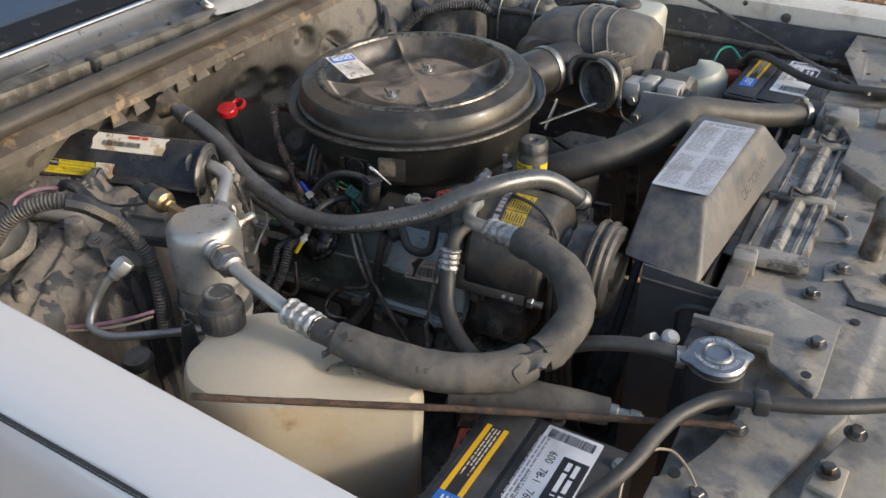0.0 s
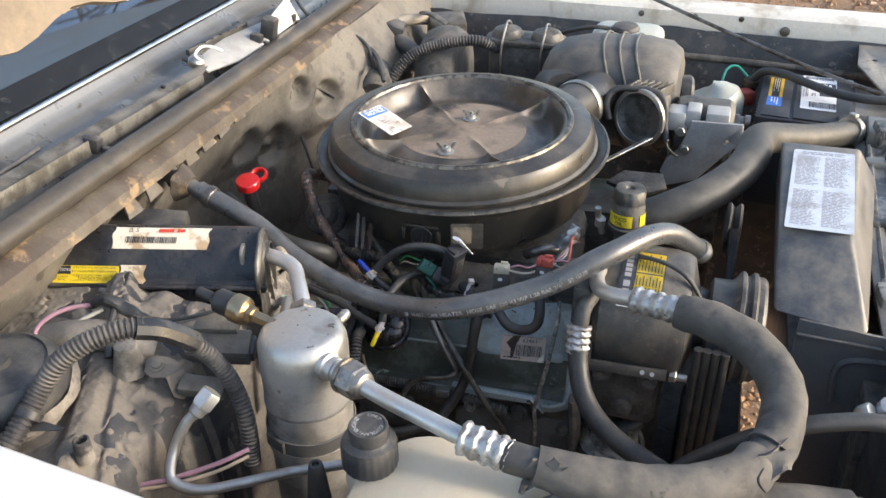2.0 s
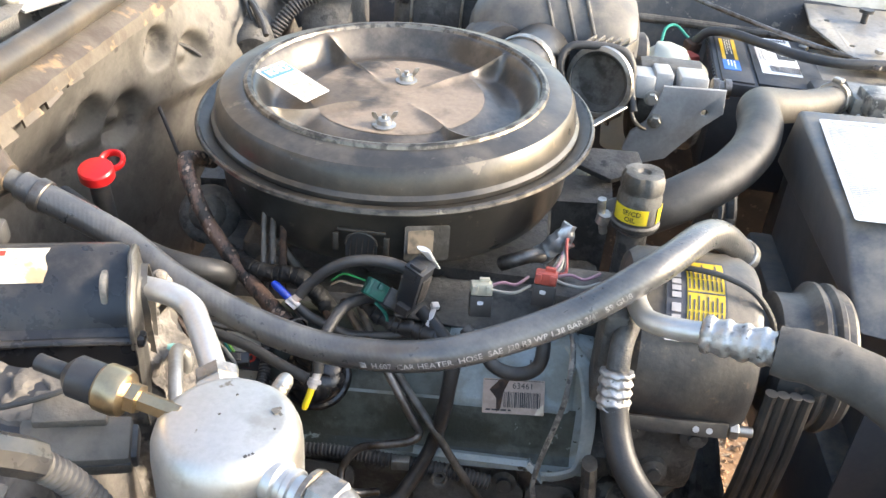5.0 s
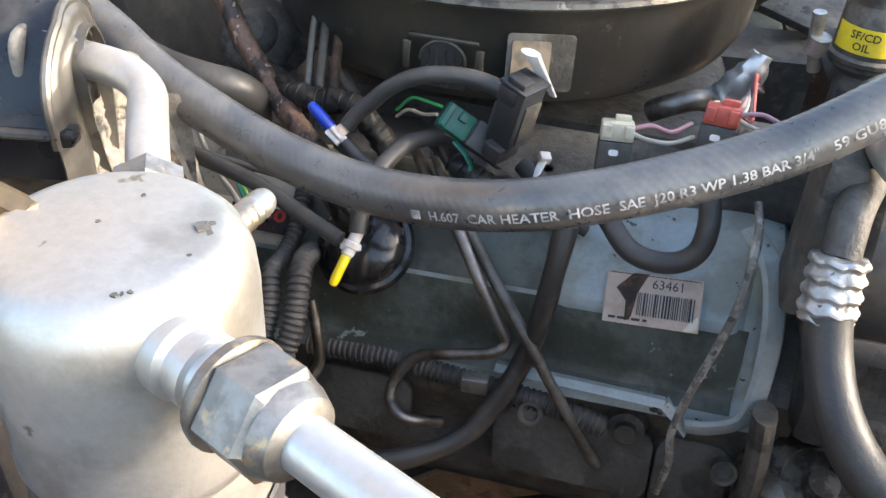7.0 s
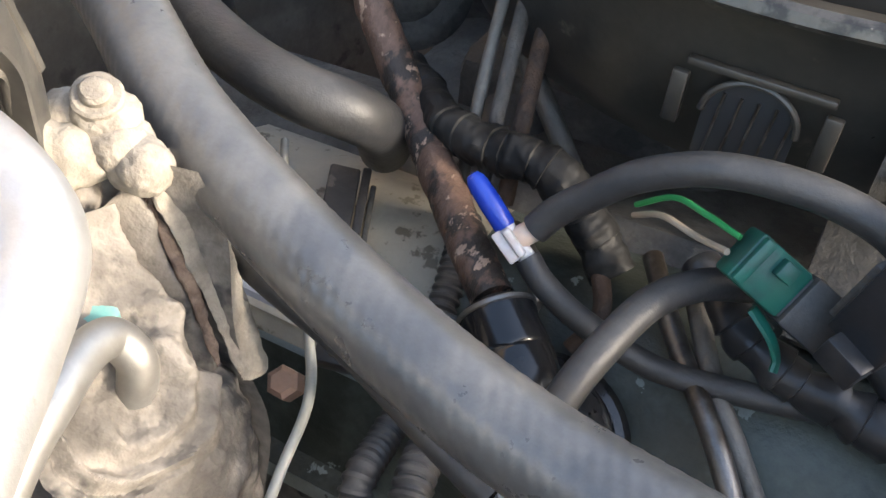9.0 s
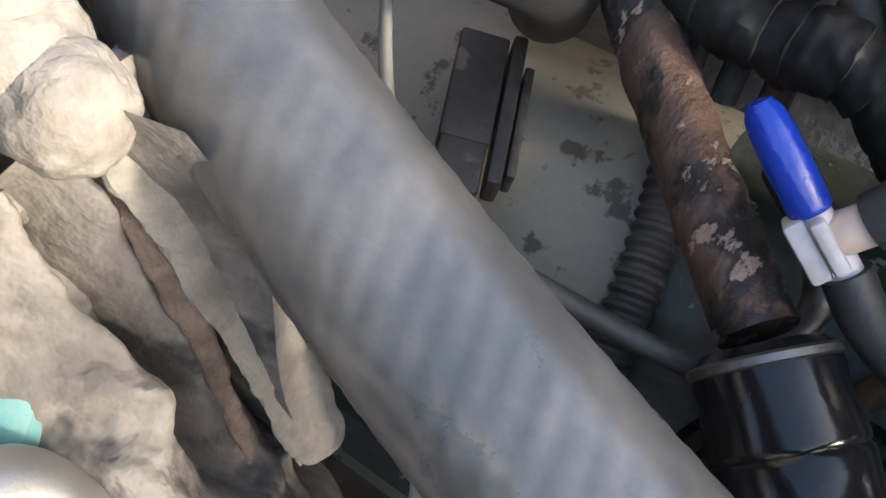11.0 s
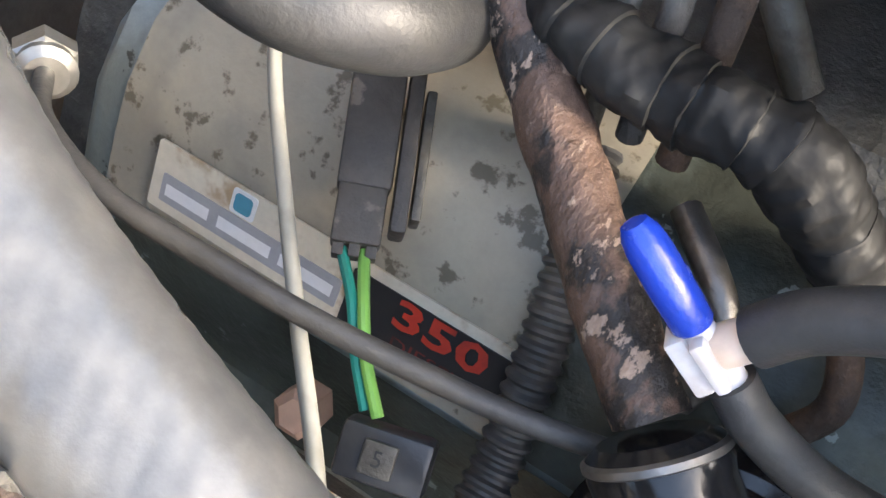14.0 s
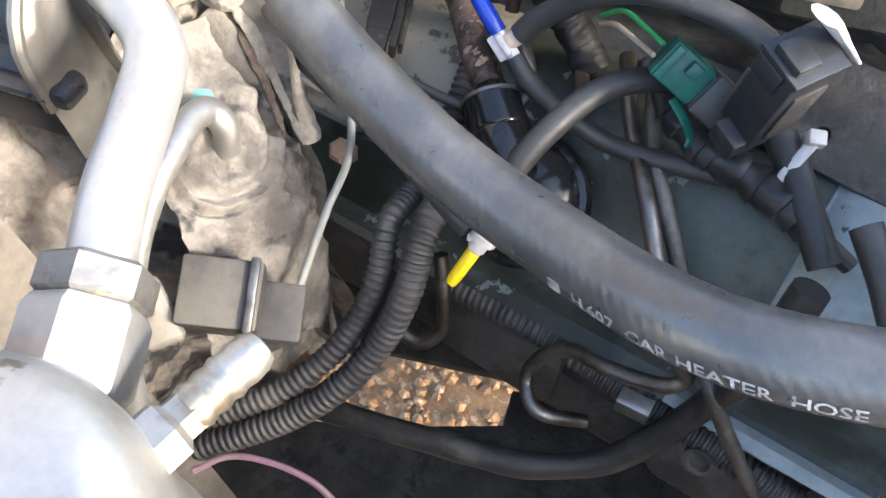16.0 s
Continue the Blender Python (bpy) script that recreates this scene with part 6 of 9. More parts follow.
# ---- compressor ----
def build_compressor():
    c = thing("ac_compressor", "dirty round air-conditioning compressor with a yellow label", "compressor", (-0.41, 1.035, 0.945))
    ax, o = (1, 0, 0), Vector((-0.478, 1.035, 1.035))
    part("body", rough_up(lathe([(0.060, 0.0), (0.080, 0.004), (0.086, 0.012), (0.0875, 0.03), (0.0875, 0.095), (0.0855, 0.100), (0.0855, 0.108), (0.080, 0.118), (0.045, 0.128), (0.040, 0.140)], o, ax, 72), 0.0006, 25), compressor_black, c, "dusty black shell")
    p = lathe([(0.036, 0.0), (0.052, 0.001), (0.058, 0.004), (0.058, 0.012), (0.0585, 0.026), (0.061, 0.030), (0.068, 0.034), (0.0715, 0.037), (0.0715, 0.041), (0.066, 0.045), (0.066, 0.047), (0.0715, 0.051), (0.0715, 0.055), (0.067, 0.058), (0.067, 0.064), (0.064, 0.068), (0.050, 0.070), (0.048, 0.066), (0.030, 0.066), (0.028, 0.072), (0.0, 0.072)], o + Vector((0.140, 0.0, 0.0)), ax, 64)
    part("clutch", p, compressor_black, c, "dusty black clutch and pulley")
    # label bent round the shell
    r = 0.0888

    def on_shell(x, a, dr=0.0):
        return Vector((x, 1.035 - (r + dr) * math.cos(a), 1.035 + (r + dr) * math.sin(a)))

    def strip(x0, x1, a0, a1, mat_s, name, dr, lab=""):
        return part(name, surface(lambda u, v: on_shell(x0 + (x1 - x0) * u, a0 + (a1 - a0) * v, dr), 3, 14, thick=0.0005), mat_s, c, lab)
    strip(-0.447, -0.394, 0.62, 1.62, ink_slate, "label", 0.0, "slate, yellow and white label")
    strip(-0.429, -0.396, 0.78, 1.56, yellow_dusty, "yellow_field", 0.0008)
    strip(-0.447, -0.420, 0.62, 0.72, paper, "white_strip", 0.0008)
    for k in range(2):
        strip(-0.441 + 0.009 * k, -0.436 + 0.009 * k, 0.635, 0.705, ink, "numeral", 0.0013)
    for a0, a1 in ((0.80, 0.88), (0.91, 1.00), (1.06, 1.12), (1.14, 1.20), (1.22, 1.28), (1.30, 1.36), (1.38, 1.44), (1.46, 1.52)):
        strip(-0.4425, -0.4345, a0, a1, ink_grey, "brand_mark", 0.0013)
    strip(-0.4285, -0.3965, 1.135, 1.150, ink_slate, "field_gap", 0.0013)
    for k in range(8):
        xx = -0.4275 + 0.0040 * k
        for a0, a1 in ((0.82, 0.93), (0.95, 1.10 - 0.04 * (k % 2)), (1.18, 1.30), (1.32, 1.52 - 0.07 * (k % 3))):
            strip(xx, xx + 0.0013, a0, a1, ink_slate, "small_print", 0.0013)
    # bracket, strap and bolt
    part("bracket", prism([(-0.056, 0.022), (-0.056, -0.016), (0.050, -0.016), (0.050, -0.002), (-0.044, -0.002), (-0.044, 0.022)], 0.005,
                          frame_of((-0.425, 0.946, 1.014), (1, 0.05, 0), (0, -1, 0.3)), 0.001), compressor_black, c, "flat black strap")
    for x in (-0.392, -0.380):
        part("bracket_hole", lathe([(0.003, 0), (0.003, 0.0006), (0, 0.0006)], (x - 0.012, 0.9435, 1.006), (0, -1, 0.3), 12), paper_silver, c)
    part("lower_casting", rough_up(box((0.085, 0.085, 0.105), (-0.425, 1.015, 0.945), 0.012), 0.003, 30), grime, c)
    for dx, dz in ((-0.03, 0.02), (0.028, 0.02), (0.0, -0.03)):
        part("casting_lug", rough_up(lathe([(0.014, 0), (0.013, 0.012), (0.006, 0.014), (0.006, 0.018), (0, 0.018)], (-0.425 + dx, 0.975, 0.955 + dz), (0, -1, 0.15), 16), 0.001, 60), grime, c)
    b = nut((-0.372, 0.958, 0.998), (1, 0, 0), 0.0085, 0.009)
    lathe([(0.005, 0.008), (0.0054, 0.010), (0.005, 0.012), (0.0054, 0.014), (0.005, 0.016), (0.0054, 0.018), (0.005, 0.022), (0, 0.022)], (-0.372, 0.958, 0.998), (1, 0, 0), 14, b)
    part("bolt", b, zinc, c, "zinc bolt end")
    part("lead", tube([(-0.43, 1.02, 1.127), (-0.40, 1.01, 1.129), (-0.372, 1.0, 1.122), (-0.352, 0.995, 1.10), (-0.345, 0.99, 1.08)], 0.0028, 10, 8), rubber, c, "thin black lead")
    part("line_block", rough_up(box((0.022, 0.05, 0.10), (-0.489, 0.985, 1.055), 0.006), 0.002, 40), grime, c)
    # broad belt down to the crankshaft pulley
    run = spline([Vector(q) for q in ((0, 0.966, 1.04), (0, 0.970, 0.95), (0, 0.986, 0.86), (0, 1.022, 0.76), (0, 1.075, 0.67), (0, 1.150, 0.585), (0, 1.22, 0.545))], 8)
    for x0, cnt in ((-0.346, 2), (-0.3245, 2)):
        b = bmesh.new()
        for j in range(cnt):
            pts = [(x0 + 0.0045 + 0.0105 * j, q[1], q[2]) for q in run]
            tube(pts, 0.0058, 10, 0, True, b)
        part("belt", b, belt_rubber, c, "ribbed black drive belt")
    part("crank_pulley", lathe([(0.03, 0.0), (0.095, 0.002), (0.100, 0.006), (0.088, 0.016), (0.100, 0.026), (0.100, 0.034), (0.088, 0.046), (0.100, 0.058), (0.095, 0.066), (0.03, 0.068), (0.0, 0.068)], (-0.345, 1.245, 0.635), (1, 0, 0), 48), grime, c, "grimy crankshaft pulley")


build_compressor()


def build_oil_filler():
    f = thing("oil_filler", "oil filler neck with a lobed cap and yellow label", "oil filler", (-0.46, 1.166, 1.06))
    part("neck", lathe([(0.016, 1.02), (0.016, 1.075), (0.0245, 1.082), (0.0255, 1.086), (0.0235, 1.090), (0.0225, 1.118), (0.0205, 1.124)], (-0.46, 1.166, 0), seg=36), grime, f)
    part("collar", lathe([(0.0248, 1.0845), (0.0262, 1.086), (0.0262, 1.089), (0.0240, 1.091), (0.0232, 1.120), (0.0218, 1.124), (0.0218, 1.126)], (-0.46, 1.166, 0), seg=36), cast_dirt, f, "grey dusty collar")

    def band(a0, a1):
        return surface(lambda u, v: (-0.46 + 0.0243 * math.cos(a0 + (a1 - a0) * u), 1.166 + 0.0243 * math.sin(a0 + (a1 - a0) * u), 1.0945 + 0.0175 * v), 14, 2, thick=0.0005)
    part("yellow_label", band(radians(195), radians(292)), yellow, f, "yellow oil label")
    part("yellow_label", band(radians(320), radians(360)), yellow, f)
    for word, zz, a_mid in (("SF/CD", 1.107, 250), ("OIL", 1.0995, 248)):
        t = text_mesh(word, 0.0075, 0.0001)
        for v in t.verts:
            a = radians(a_mid) + v.co.x / 0.0248
            v.co = Vector((-0.46 + 0.0252 * math.cos(a), 1.166 + 0.0252 * math.sin(a), zz + v.co.y))
        part("lettering", t, ink, f, "", 0)

    def lobes(a, r, h):
        return r * (1 - 0.10 * max(0, math.cos(a * 4)) ** 3) if r > 0.012 else r, h
    part("cap", lathe([(0.0225, 1.126), (0.0235, 1.129), (0.0230, 1.140), (0.0205, 1.1455), (0.0120, 1.1470), (0.0070, 1.1455), (0.0050, 1.1425), (0.0, 1.1425)], (-0.46, 1.166, 0), seg=72, ring=lobes), cast_dirt, f, "grey lobed cap")
    b = tube([(-0.492, 1.155, 1.075), (-0.498, 1.15, 1.10), (-0.50, 1.148, 1.118)], 0.0045, 12, 4)
    lathe([(0.0075, 0), (0.0075, 0.012), (0, 0.012)], (-0.496, 1.15, 1.09), (0.1, -0.2, 1), 12, b)
    part("hose_clamp", b, zinc, f)


build_oil_filler()

def build_radiator_hose():
    h = thing("upper_radiator_hose", "thick black upper radiator hose with a bend and a steel clamp", "hose", (-0.30, 1.43, 1.08))
    line = [(-0.475, 1.215, 1.055), (-0.432, 1.215, 1.078), (-0.392, 1.232, 1.094), (-0.352, 1.268, 1.104), (-0.316, 1.325, 1.112), (-0.297, 1.385, 1.117), (-0.291, 1.435, 1.117), (-0.276, 1.480, 1.108), (-0.240, 1.520, 1.096), (-0.190, 1.575, 1.080), (-0.115, 1.676, 1.056)]
    part("hose", tube(line, [0.026, 0.0265, 0.0265, 0.0265, 0.027, 0.0275, 0.027, 0.0265, 0.0245, 0.0225, 0.0225], 32, 12), hose_matte, h)
    clamp = part("hose_clamp", lathe([(0.0250, 0), (0.0258, 0.001), (0.0258, 0.013), (0.0250, 0.014)], (-0.128, 1.660, 1.063), (0.6, 0.75, -0.2), 36), zinc, h, "worm-drive steel clamp")
    part("screw_housing", box((0.010, 0.016, 0.009), pose(-0.124, 1.664, 1.091, 0, 0, 40), 0.002), zinc, clamp)


build_radiator_hose()
single("overflow_hose", tube([(-0.130, 0.840, 1.080), (-0.175, 0.830, 1.085), (-0.226, 0.818, 1.078), (-0.263, 0.812, 1.062), (-0.293, 0.812, 1.040), (-0.319, 0.813, 1.015), (-0.346, 0.812, 0.985), (-0.372, 0.806, 0.955), (-0.41, 0.79, 0.92)], 0.0095, 18, 10), rubber,
       "black overflow hose from the radiator neck", "hose")
single("brace_rod", tube([(-0.553, 0.482, 1.124), (-0.531, 0.493, 1.122), (-0.42, 0.565, 1.103), (-0.30, 0.640, 1.085), (-0.18, 0.705, 1.072), (-0.075, 0.755, 1.068), (-0.047, 0.766, 1.066)], 0.0040, 12, 8, wob=0.2), rust,
       "thin rusty brace rod from fender to radiator support", "rod")


def build_cable():
    c = thing("battery_cable", "thick black battery cable clipped along the support", "cable", (-0.05, 0.75, 1.05))
    part("cable", tube([(-0.175, 0.565, 1.046), (-0.159, 0.594, 1.060), (-0.137, 0.628, 1.075), (-0.125, 0.659, 1.081), (-0.116, 0.700, 1.083), (-0.100, 0.744, 1.084), (-0.066, 0.783, 1.087), (-0.010, 0.797, 1.090), (0.06, 0.83, 1.090), (0.16, 0.90, 1.086), (0.26, 0.97, 1.08)], 0.0085, 18, 10), rubber, c)
    part("clip", box((0.018, 0.024, 0.022), pose(-0.030, 0.792, 1.088, 0, 0, 20), 0.004), black_plastic, c)
    part("ground_wire", tube([(-0.128, 0.612, 1.045), (-0.132, 0.645, 1.062), (-0.122, 0.680, 1.070), (-0.100, 0.695, 1.070), (-0.080, 0.685, 1.066), (-0.064, 0.665, 1.064)], 0.0016, 8, 8), wire_tan, c, "thin bare earth wire")
    d = thing("positive_cable", "red battery cable with a corroded clamp", "cable", (-0.345, 0.70, 0.95))
    part("clamp", rough_up(tube([(-0.350, 0.742, 0.985), (-0.347, 0.722, 0.985), (-0.344, 0.705, 0.978)], [0.010, 0.013, 0.010], 14, 8), 0.006, 110, 3), rust, d, "crusty corroded clamp")
    part("boot", tube([(-0.342, 0.708, 0.975), (-0.338, 0.688, 0.965), (-0.340, 0.665, 0.950)], [0.011, 0.012, 0.010], 16, 8), red_dull, d, "faded red boot")
    part("lead", tube([(-0.340, 0.668, 0.952), (-0.344, 0.640, 0.93), (-0.352, 0.61, 0.90), (-0.37, 0.57, 0.86)], 0.0085, 14, 8), rubber, d)


build_cable()


# ---- vacuum lines, sensors and leads over the valve cover ----
def build_vacuum_lines():
    t = thing("vacuum_tee", "white vacuum tee with a blue cap on its end", "vacuum fitting", (-0.79, 1.02, 1.02))
    base, tip = Vector((-0.8000, 1.0236, 1.0350)), Vector((-0.8165, 1.0290, 1.0465))
    d = (tip - base).normalized()
    part("blue_cap", lathe([(0.0036, 0), (0.0041, 0.001), (0.0042, 0.010), (0.0040, 0.017), (0.0036, 0.0200), (0.0025, 0.0222), (0.0, 0.0230)], base + d * -0.002, d, 32), cap_blue, t, "glossy blue vinyl cap")
    low = Vector((-0.7868, 1.0200, 1.0262))
    run = (base - low).normalized()
    centre = Vector((-0.7942, 1.0215, 1.0310))
    side = Vector((0.0067, 0.0059, 0.0056)).normalized()
    b = lathe([(0.0026, -0.003), (0.0030, -0.002), (0.0033, 0.0), (0.0033, 0.016), (0.0029, 0.0165), (0.0029, 0.020)], low, run, 24)
    part("tee", b, tee_white, t, "white nylon tee")
    b = lathe([(0.0036, -0.001), (0.0042, 0.0), (0.0042, 0.0085), (0.0038, 0.0092), (0.0032, 0.0094), (0.0030, 0.013)], centre, side, 24)
    part("side_arm", b, tee_peach, t, "cream side arm")
    for off, w, l2, th in ((-0.0034, 0.0080, 0.0125, 0.0040), (0.0004, 0.0120, 0.0110, 0.0030)):
        part("moulded_plate", box((l2, w, th), frame_of(centre + side * off - run * 0.0006, run, side), 0.0009), tee_white, t)
    part("hose", tube([tuple(centre + side * 0.0085), (-0.7835, 1.0300, 1.0432), (-0.774, 1.0325, 1.0530), (-0.759, 1.034, 1.0675), (-0.738, 1.035, 1.0785), (-0.712, 1.0365, 1.0815), (-0.690, 1.036, 1.0785), (-0.672, 1.033, 1.070)], 0.0056, 20, 12), rubber, t, "thin black hose")
    part("hose", tube([tuple(low + run * 0.0015), (-0.779, 1.0175, 1.0205), (-0.762, 1.0165, 1.012), (-0.735, 1.022, 0.999), (-0.703, 1.029, 0.998), (-0.672, 1.036, 1.000), (-0.645, 1.040, 1.004)], 0.0048, 20, 12), rubber, t, "thin black hose")
    y = thing("vacuum_tee", "white vacuum fitting with a yellow cap", "vacuum fitting", (-0.755, 0.94, 0.99))
    tip, top = Vector((-0.7595, 0.9265, 0.980)), Vector((-0.7545, 0.9405, 0.9965))
    d = (top - tip).normalized()
    part("yellow_cap", lathe([(0.0, 0.0), (0.0024, 0.001), (0.0031, 0.004), (0.0033, 0.022), (0.0030, 0.0225)], tip, d, 20), cap_yellow, y, "yellow vinyl cap")
    b = lathe([(0.0035, 0.0), (0.0042, 0.001), (0.0042, 0.005), (0.0060, 0.0055), (0.0060, 0.009), (0.0040, 0.0095), (0.0040, 0.018)], tip + d * 0.021, d, 20)
    box((0.013, 0.005, 0.004), frame_of(tip + d * 0.027, (1, 0.2, 0), d), 0.0008, b)
    part("fitting", b, tee_white, y, "white nylon fitting")
    part("hose", tube([tuple(tip + d * 0.036), (-0.752, 0.955, 1.014), (-0.752, 0.967, 1.027), (-0.748, 0.985, 1.036), (-0.741, 1.010, 1.040), (-0.730, 1.030, 1.037), (-0.716, 1.046, 1.030)], 0.0056, 20, 12), rubber, y, "thin black hose")
    part("side_hose", tube([(-0.760, 0.943, 1.004), (-0.785, 0.948, 1.012), (-0.82, 0.955, 1.024), (-0.86, 0.962, 1.030), (-0.90, 0.975, 1.030)], 0.0052, 20, 10), rubber, y, "thin black hose")


build_vacuum_lines()


def build_breather():
    b = thing("breather_tube", "flaking rusty breather tube from the air cleaner", "breather tube", (-0.85, 1.05, 1.0))
    part("tube", rough_up(tube([(-0.930, 1.19, 1.085), (-0.940, 1.150, 1.108), (-0.936, 1.127, 1.110), (-0.920, 1.108, 1.086), (-0.902, 1.095, 1.060), (-0.870, 1.076, 1.030), (-0.844, 1.055, 1.018), (-0.816, 1.029, 1.014), (-0.795, 1.011, 1.010)], 0.0081, 32, 20), 0.0008, 160, 2), rust_tube_mat, b)
    ax = Vector((0.55, -0.50, -0.25)).normalized()
    o = Vector((-0.7935, 1.0085, 1.010))
    boot = part("boot", lathe([(0.0110, 0.0), (0.0138, 0.002), (0.0145, 0.006), (0.0140, 0.009), (0.0152, 0.019), (0.0150, 0.0200), (0.0146, 0.0206), (0.0150, 0.0212), (0.0153, 0.022), (0.0148, 0.034), (0.0128, 0.043), (0.0085, 0.0485), (0.0, 0.0505)], o, ax, 48), black_gloss, b, "shiny black rubber boot")
    part("ring", lathe([(0.0140, 0.0020), (0.0149, 0.0026), (0.0149, 0.0040), (0.0140, 0.0046)], o, ax, 48), steel_dark, boot, "thin bright ring")
    part("grommet", lathe([(0.034, 0), (0.035, 0.003), (0.033, 0.007), (0.030, 0.008), (0.028, 0.013), (0.024, 0.016), (0.016, 0.022), (0.0, 0.024)], (-0.764, 0.998, 0.960), (0, -0.62, 0.78), 48), black_gloss, boot, "round black rubber grommet")


build_breather()


def build_map_sensor():
    s = thing("map_sensor", "black boxy sensor on a bracket beside the air cleaner", "sensor", (-0.672, 1.03, 1.04))
    x_ax, up = Vector((0.45, 0.89, 0.0)).normalized(), Vector((0.12, -0.25, 0.96)).normalized()
    m = frame_of((-0.674, 1.025, 1.069), x_ax, up) @ Matrix.Scale(0.86, 4)
    part("case", box((0.026, 0.022, 0.054), m, 0.0015), satin_black, s)
    part("face_panel", box((0.018, 0.0015, 0.034), m @ Matrix.Translation((0.002, -0.0115, -0.004)), 0.0004), old_plastic, s)
    part("shoulder", box((0.030, 0.016, 0.012), m @ Matrix.Translation((0.0, 0.003, 0.018)), 0.001), satin_black, s)
    part("latch", box((0.012, 0.016, 0.006), m @ Matrix.Translation((-0.006, 0.0, 0.029)), 0.001), satin_black, s)
    part("lid", box((0.029, 0.025, 0.003), m @ Matrix.Translation((0, 0, 0.026)), 0.0008), satin_black, s)
    part("socket", box((0.024, 0.016, 0.012), m @ Matrix.Translation((-0.008, -0.002, -0.029)), 0.001), satin_black, s)
    part("back_plate", box((0.024, 0.003, 0.030), m @ Matrix.Translation((0.002, 0.0125, -0.010)), 0.0008), grime, s)
    g = thing("green_connector", "green plug with a locking tab and thin leads", "connector", (-0.70, 1.03, 1.03))
    x_ax = Vector((0.66, 0.10, -0.42)).normalized()
    m = frame_of((-0.714, 1.031, 1.0515), x_ax, (0.3, -0.75, 0.55))
    part("socket", box((0.030, 0.0165, 0.0115), m @ Matrix.Translation((0.026, 0, -0.001)), 0.0012), satin_black, g, "black socket half")
    b = box((0.022, 0.0175, 0.0125), m, 0.0015)
    box((0.006, 0.006, 0.004), m @ Matrix.Translation((0.002, 0.004, 0.008)), 0.0006, b)
    box((0.004, 0.016, 0.003), m @ Matrix.Translation((-0.008, 0, 0.0075)), 0.0006, b)
    part("plug", b, green_plastic, g)
    part("locking_tab", tube([m @ Vector((0.006, -0.011, 0)), m @ Vector((0.016, -0.014, 0.002)), m @ Vector((0.024, -0.018, 0.0)), m @ Vector((0.026, -0.022, 0.001))], 0.0024, 8, 5, flat=0.5), green_plastic, g)
    part("socket", box((0.030, 0.019, 0.014), m @ Matrix.Translation((0.027, 0, 0)), 0.0012), black_plastic, g, "black socket")
    e = m @ Vector((-0.013, 0.003, 0.0))
    part("green_lead", tube([tuple(e), (-0.737, 1.038, 1.059), (-0.749, 1.044, 1.056), (-0.762, 1.052, 1.041)], 0.0011, 8, 8), wire_green, g)
    e = m @ Vector((-0.013, -0.003, 0.0))
    part("tan_lead", tube([tuple(e), (-0.738, 1.038, 1.049), (-0.751, 1.044, 1.047), (-0.762, 1.052, 1.036)], 0.0012, 8, 8), wire_tan, g)
    k = thing("cable_tie", "white nylon cable tie round a black hose", "cable tie", (-0.66, 1.05, 1.0))
    part("head", box((0.008, 0.007, 0.006), pose(-0.656, 1.052, 1.0255, 20, 10, 30), 0.001), tee_white, k)
    part("strap", tube([(-0.656, 1.051, 1.0245), (-0.6575, 1.045, 1.0215), (-0.660, 1.0375, 1.013), (-0.6605, 1.034, 1.000), (-0.660, 1.036, 0.992)], 0.0028, 8, 8, flat=0.45), tee_white, k)
    single("vacuum_hose", tube([(-0.670, 1.052, 1.018), (-0.658, 1.044, 1.012), (-0.647, 1.034, 1.006), (-0.636, 1.024, 1.001), (-0.627, 1.016, 0.996)], 0.0074, 18, 10), rubber, "short black hose down to the valve cover", "hose")
    th = thing("taped_harness", "wiring harness wrapped in wrinkled black tape", "wiring", (-0.69, 1.035, 0.99))
    part("wrapping", rough_up(tube([(-0.735, 1.055, 1.024), (-0.712, 1.040, 1.014), (-0.690, 1.034, 1.008), (-0.665, 1.034, 1.004), (-0.640, 1.03, 0.998)], lambda w: 0.0075 + 0.0018 * ((w * 9.5 + 0.15 * math.sin(w * 27)) % 1.0), 24, 40), 0.0026, 90, 6), tape_black, th, "wrinkled black tape")
    part("lead_end", tube([(-0.642, 1.0305, 0.9985), (-0.630, 1.028, 0.995), (-0.618, 1.027, 0.990)], 0.0042, 10, 5), rubber, th)
    # folded paper tag
    b = tube([(-0.668, 1.020, 1.112), (-0.662, 1.036, 1.092), (-0.656, 1.053, 1.071)], [0.007, 0.0045, 0.003], 10, 6, flat=0.35)
    single("paper_tag", b, paper, "small folded white paper tag behind the sensor", "tag")
    pl = prism([(-0.10, 0.035), (-0.10, -0.02), (0.09, -0.03), (0.10, 0.02), (0.02, 0.035)], 0.004, frame_of((-0.60, 1.083, 1.006), (1, 0, 0.02), (0, -0.35, 0.94)), 0.001, holes=[circle(0.0035, 10, -0.056, -0.005)])
    single("bracket_plate", pl, grime, "dark bracket plate over the intake", "bracket")


build_map_sensor()


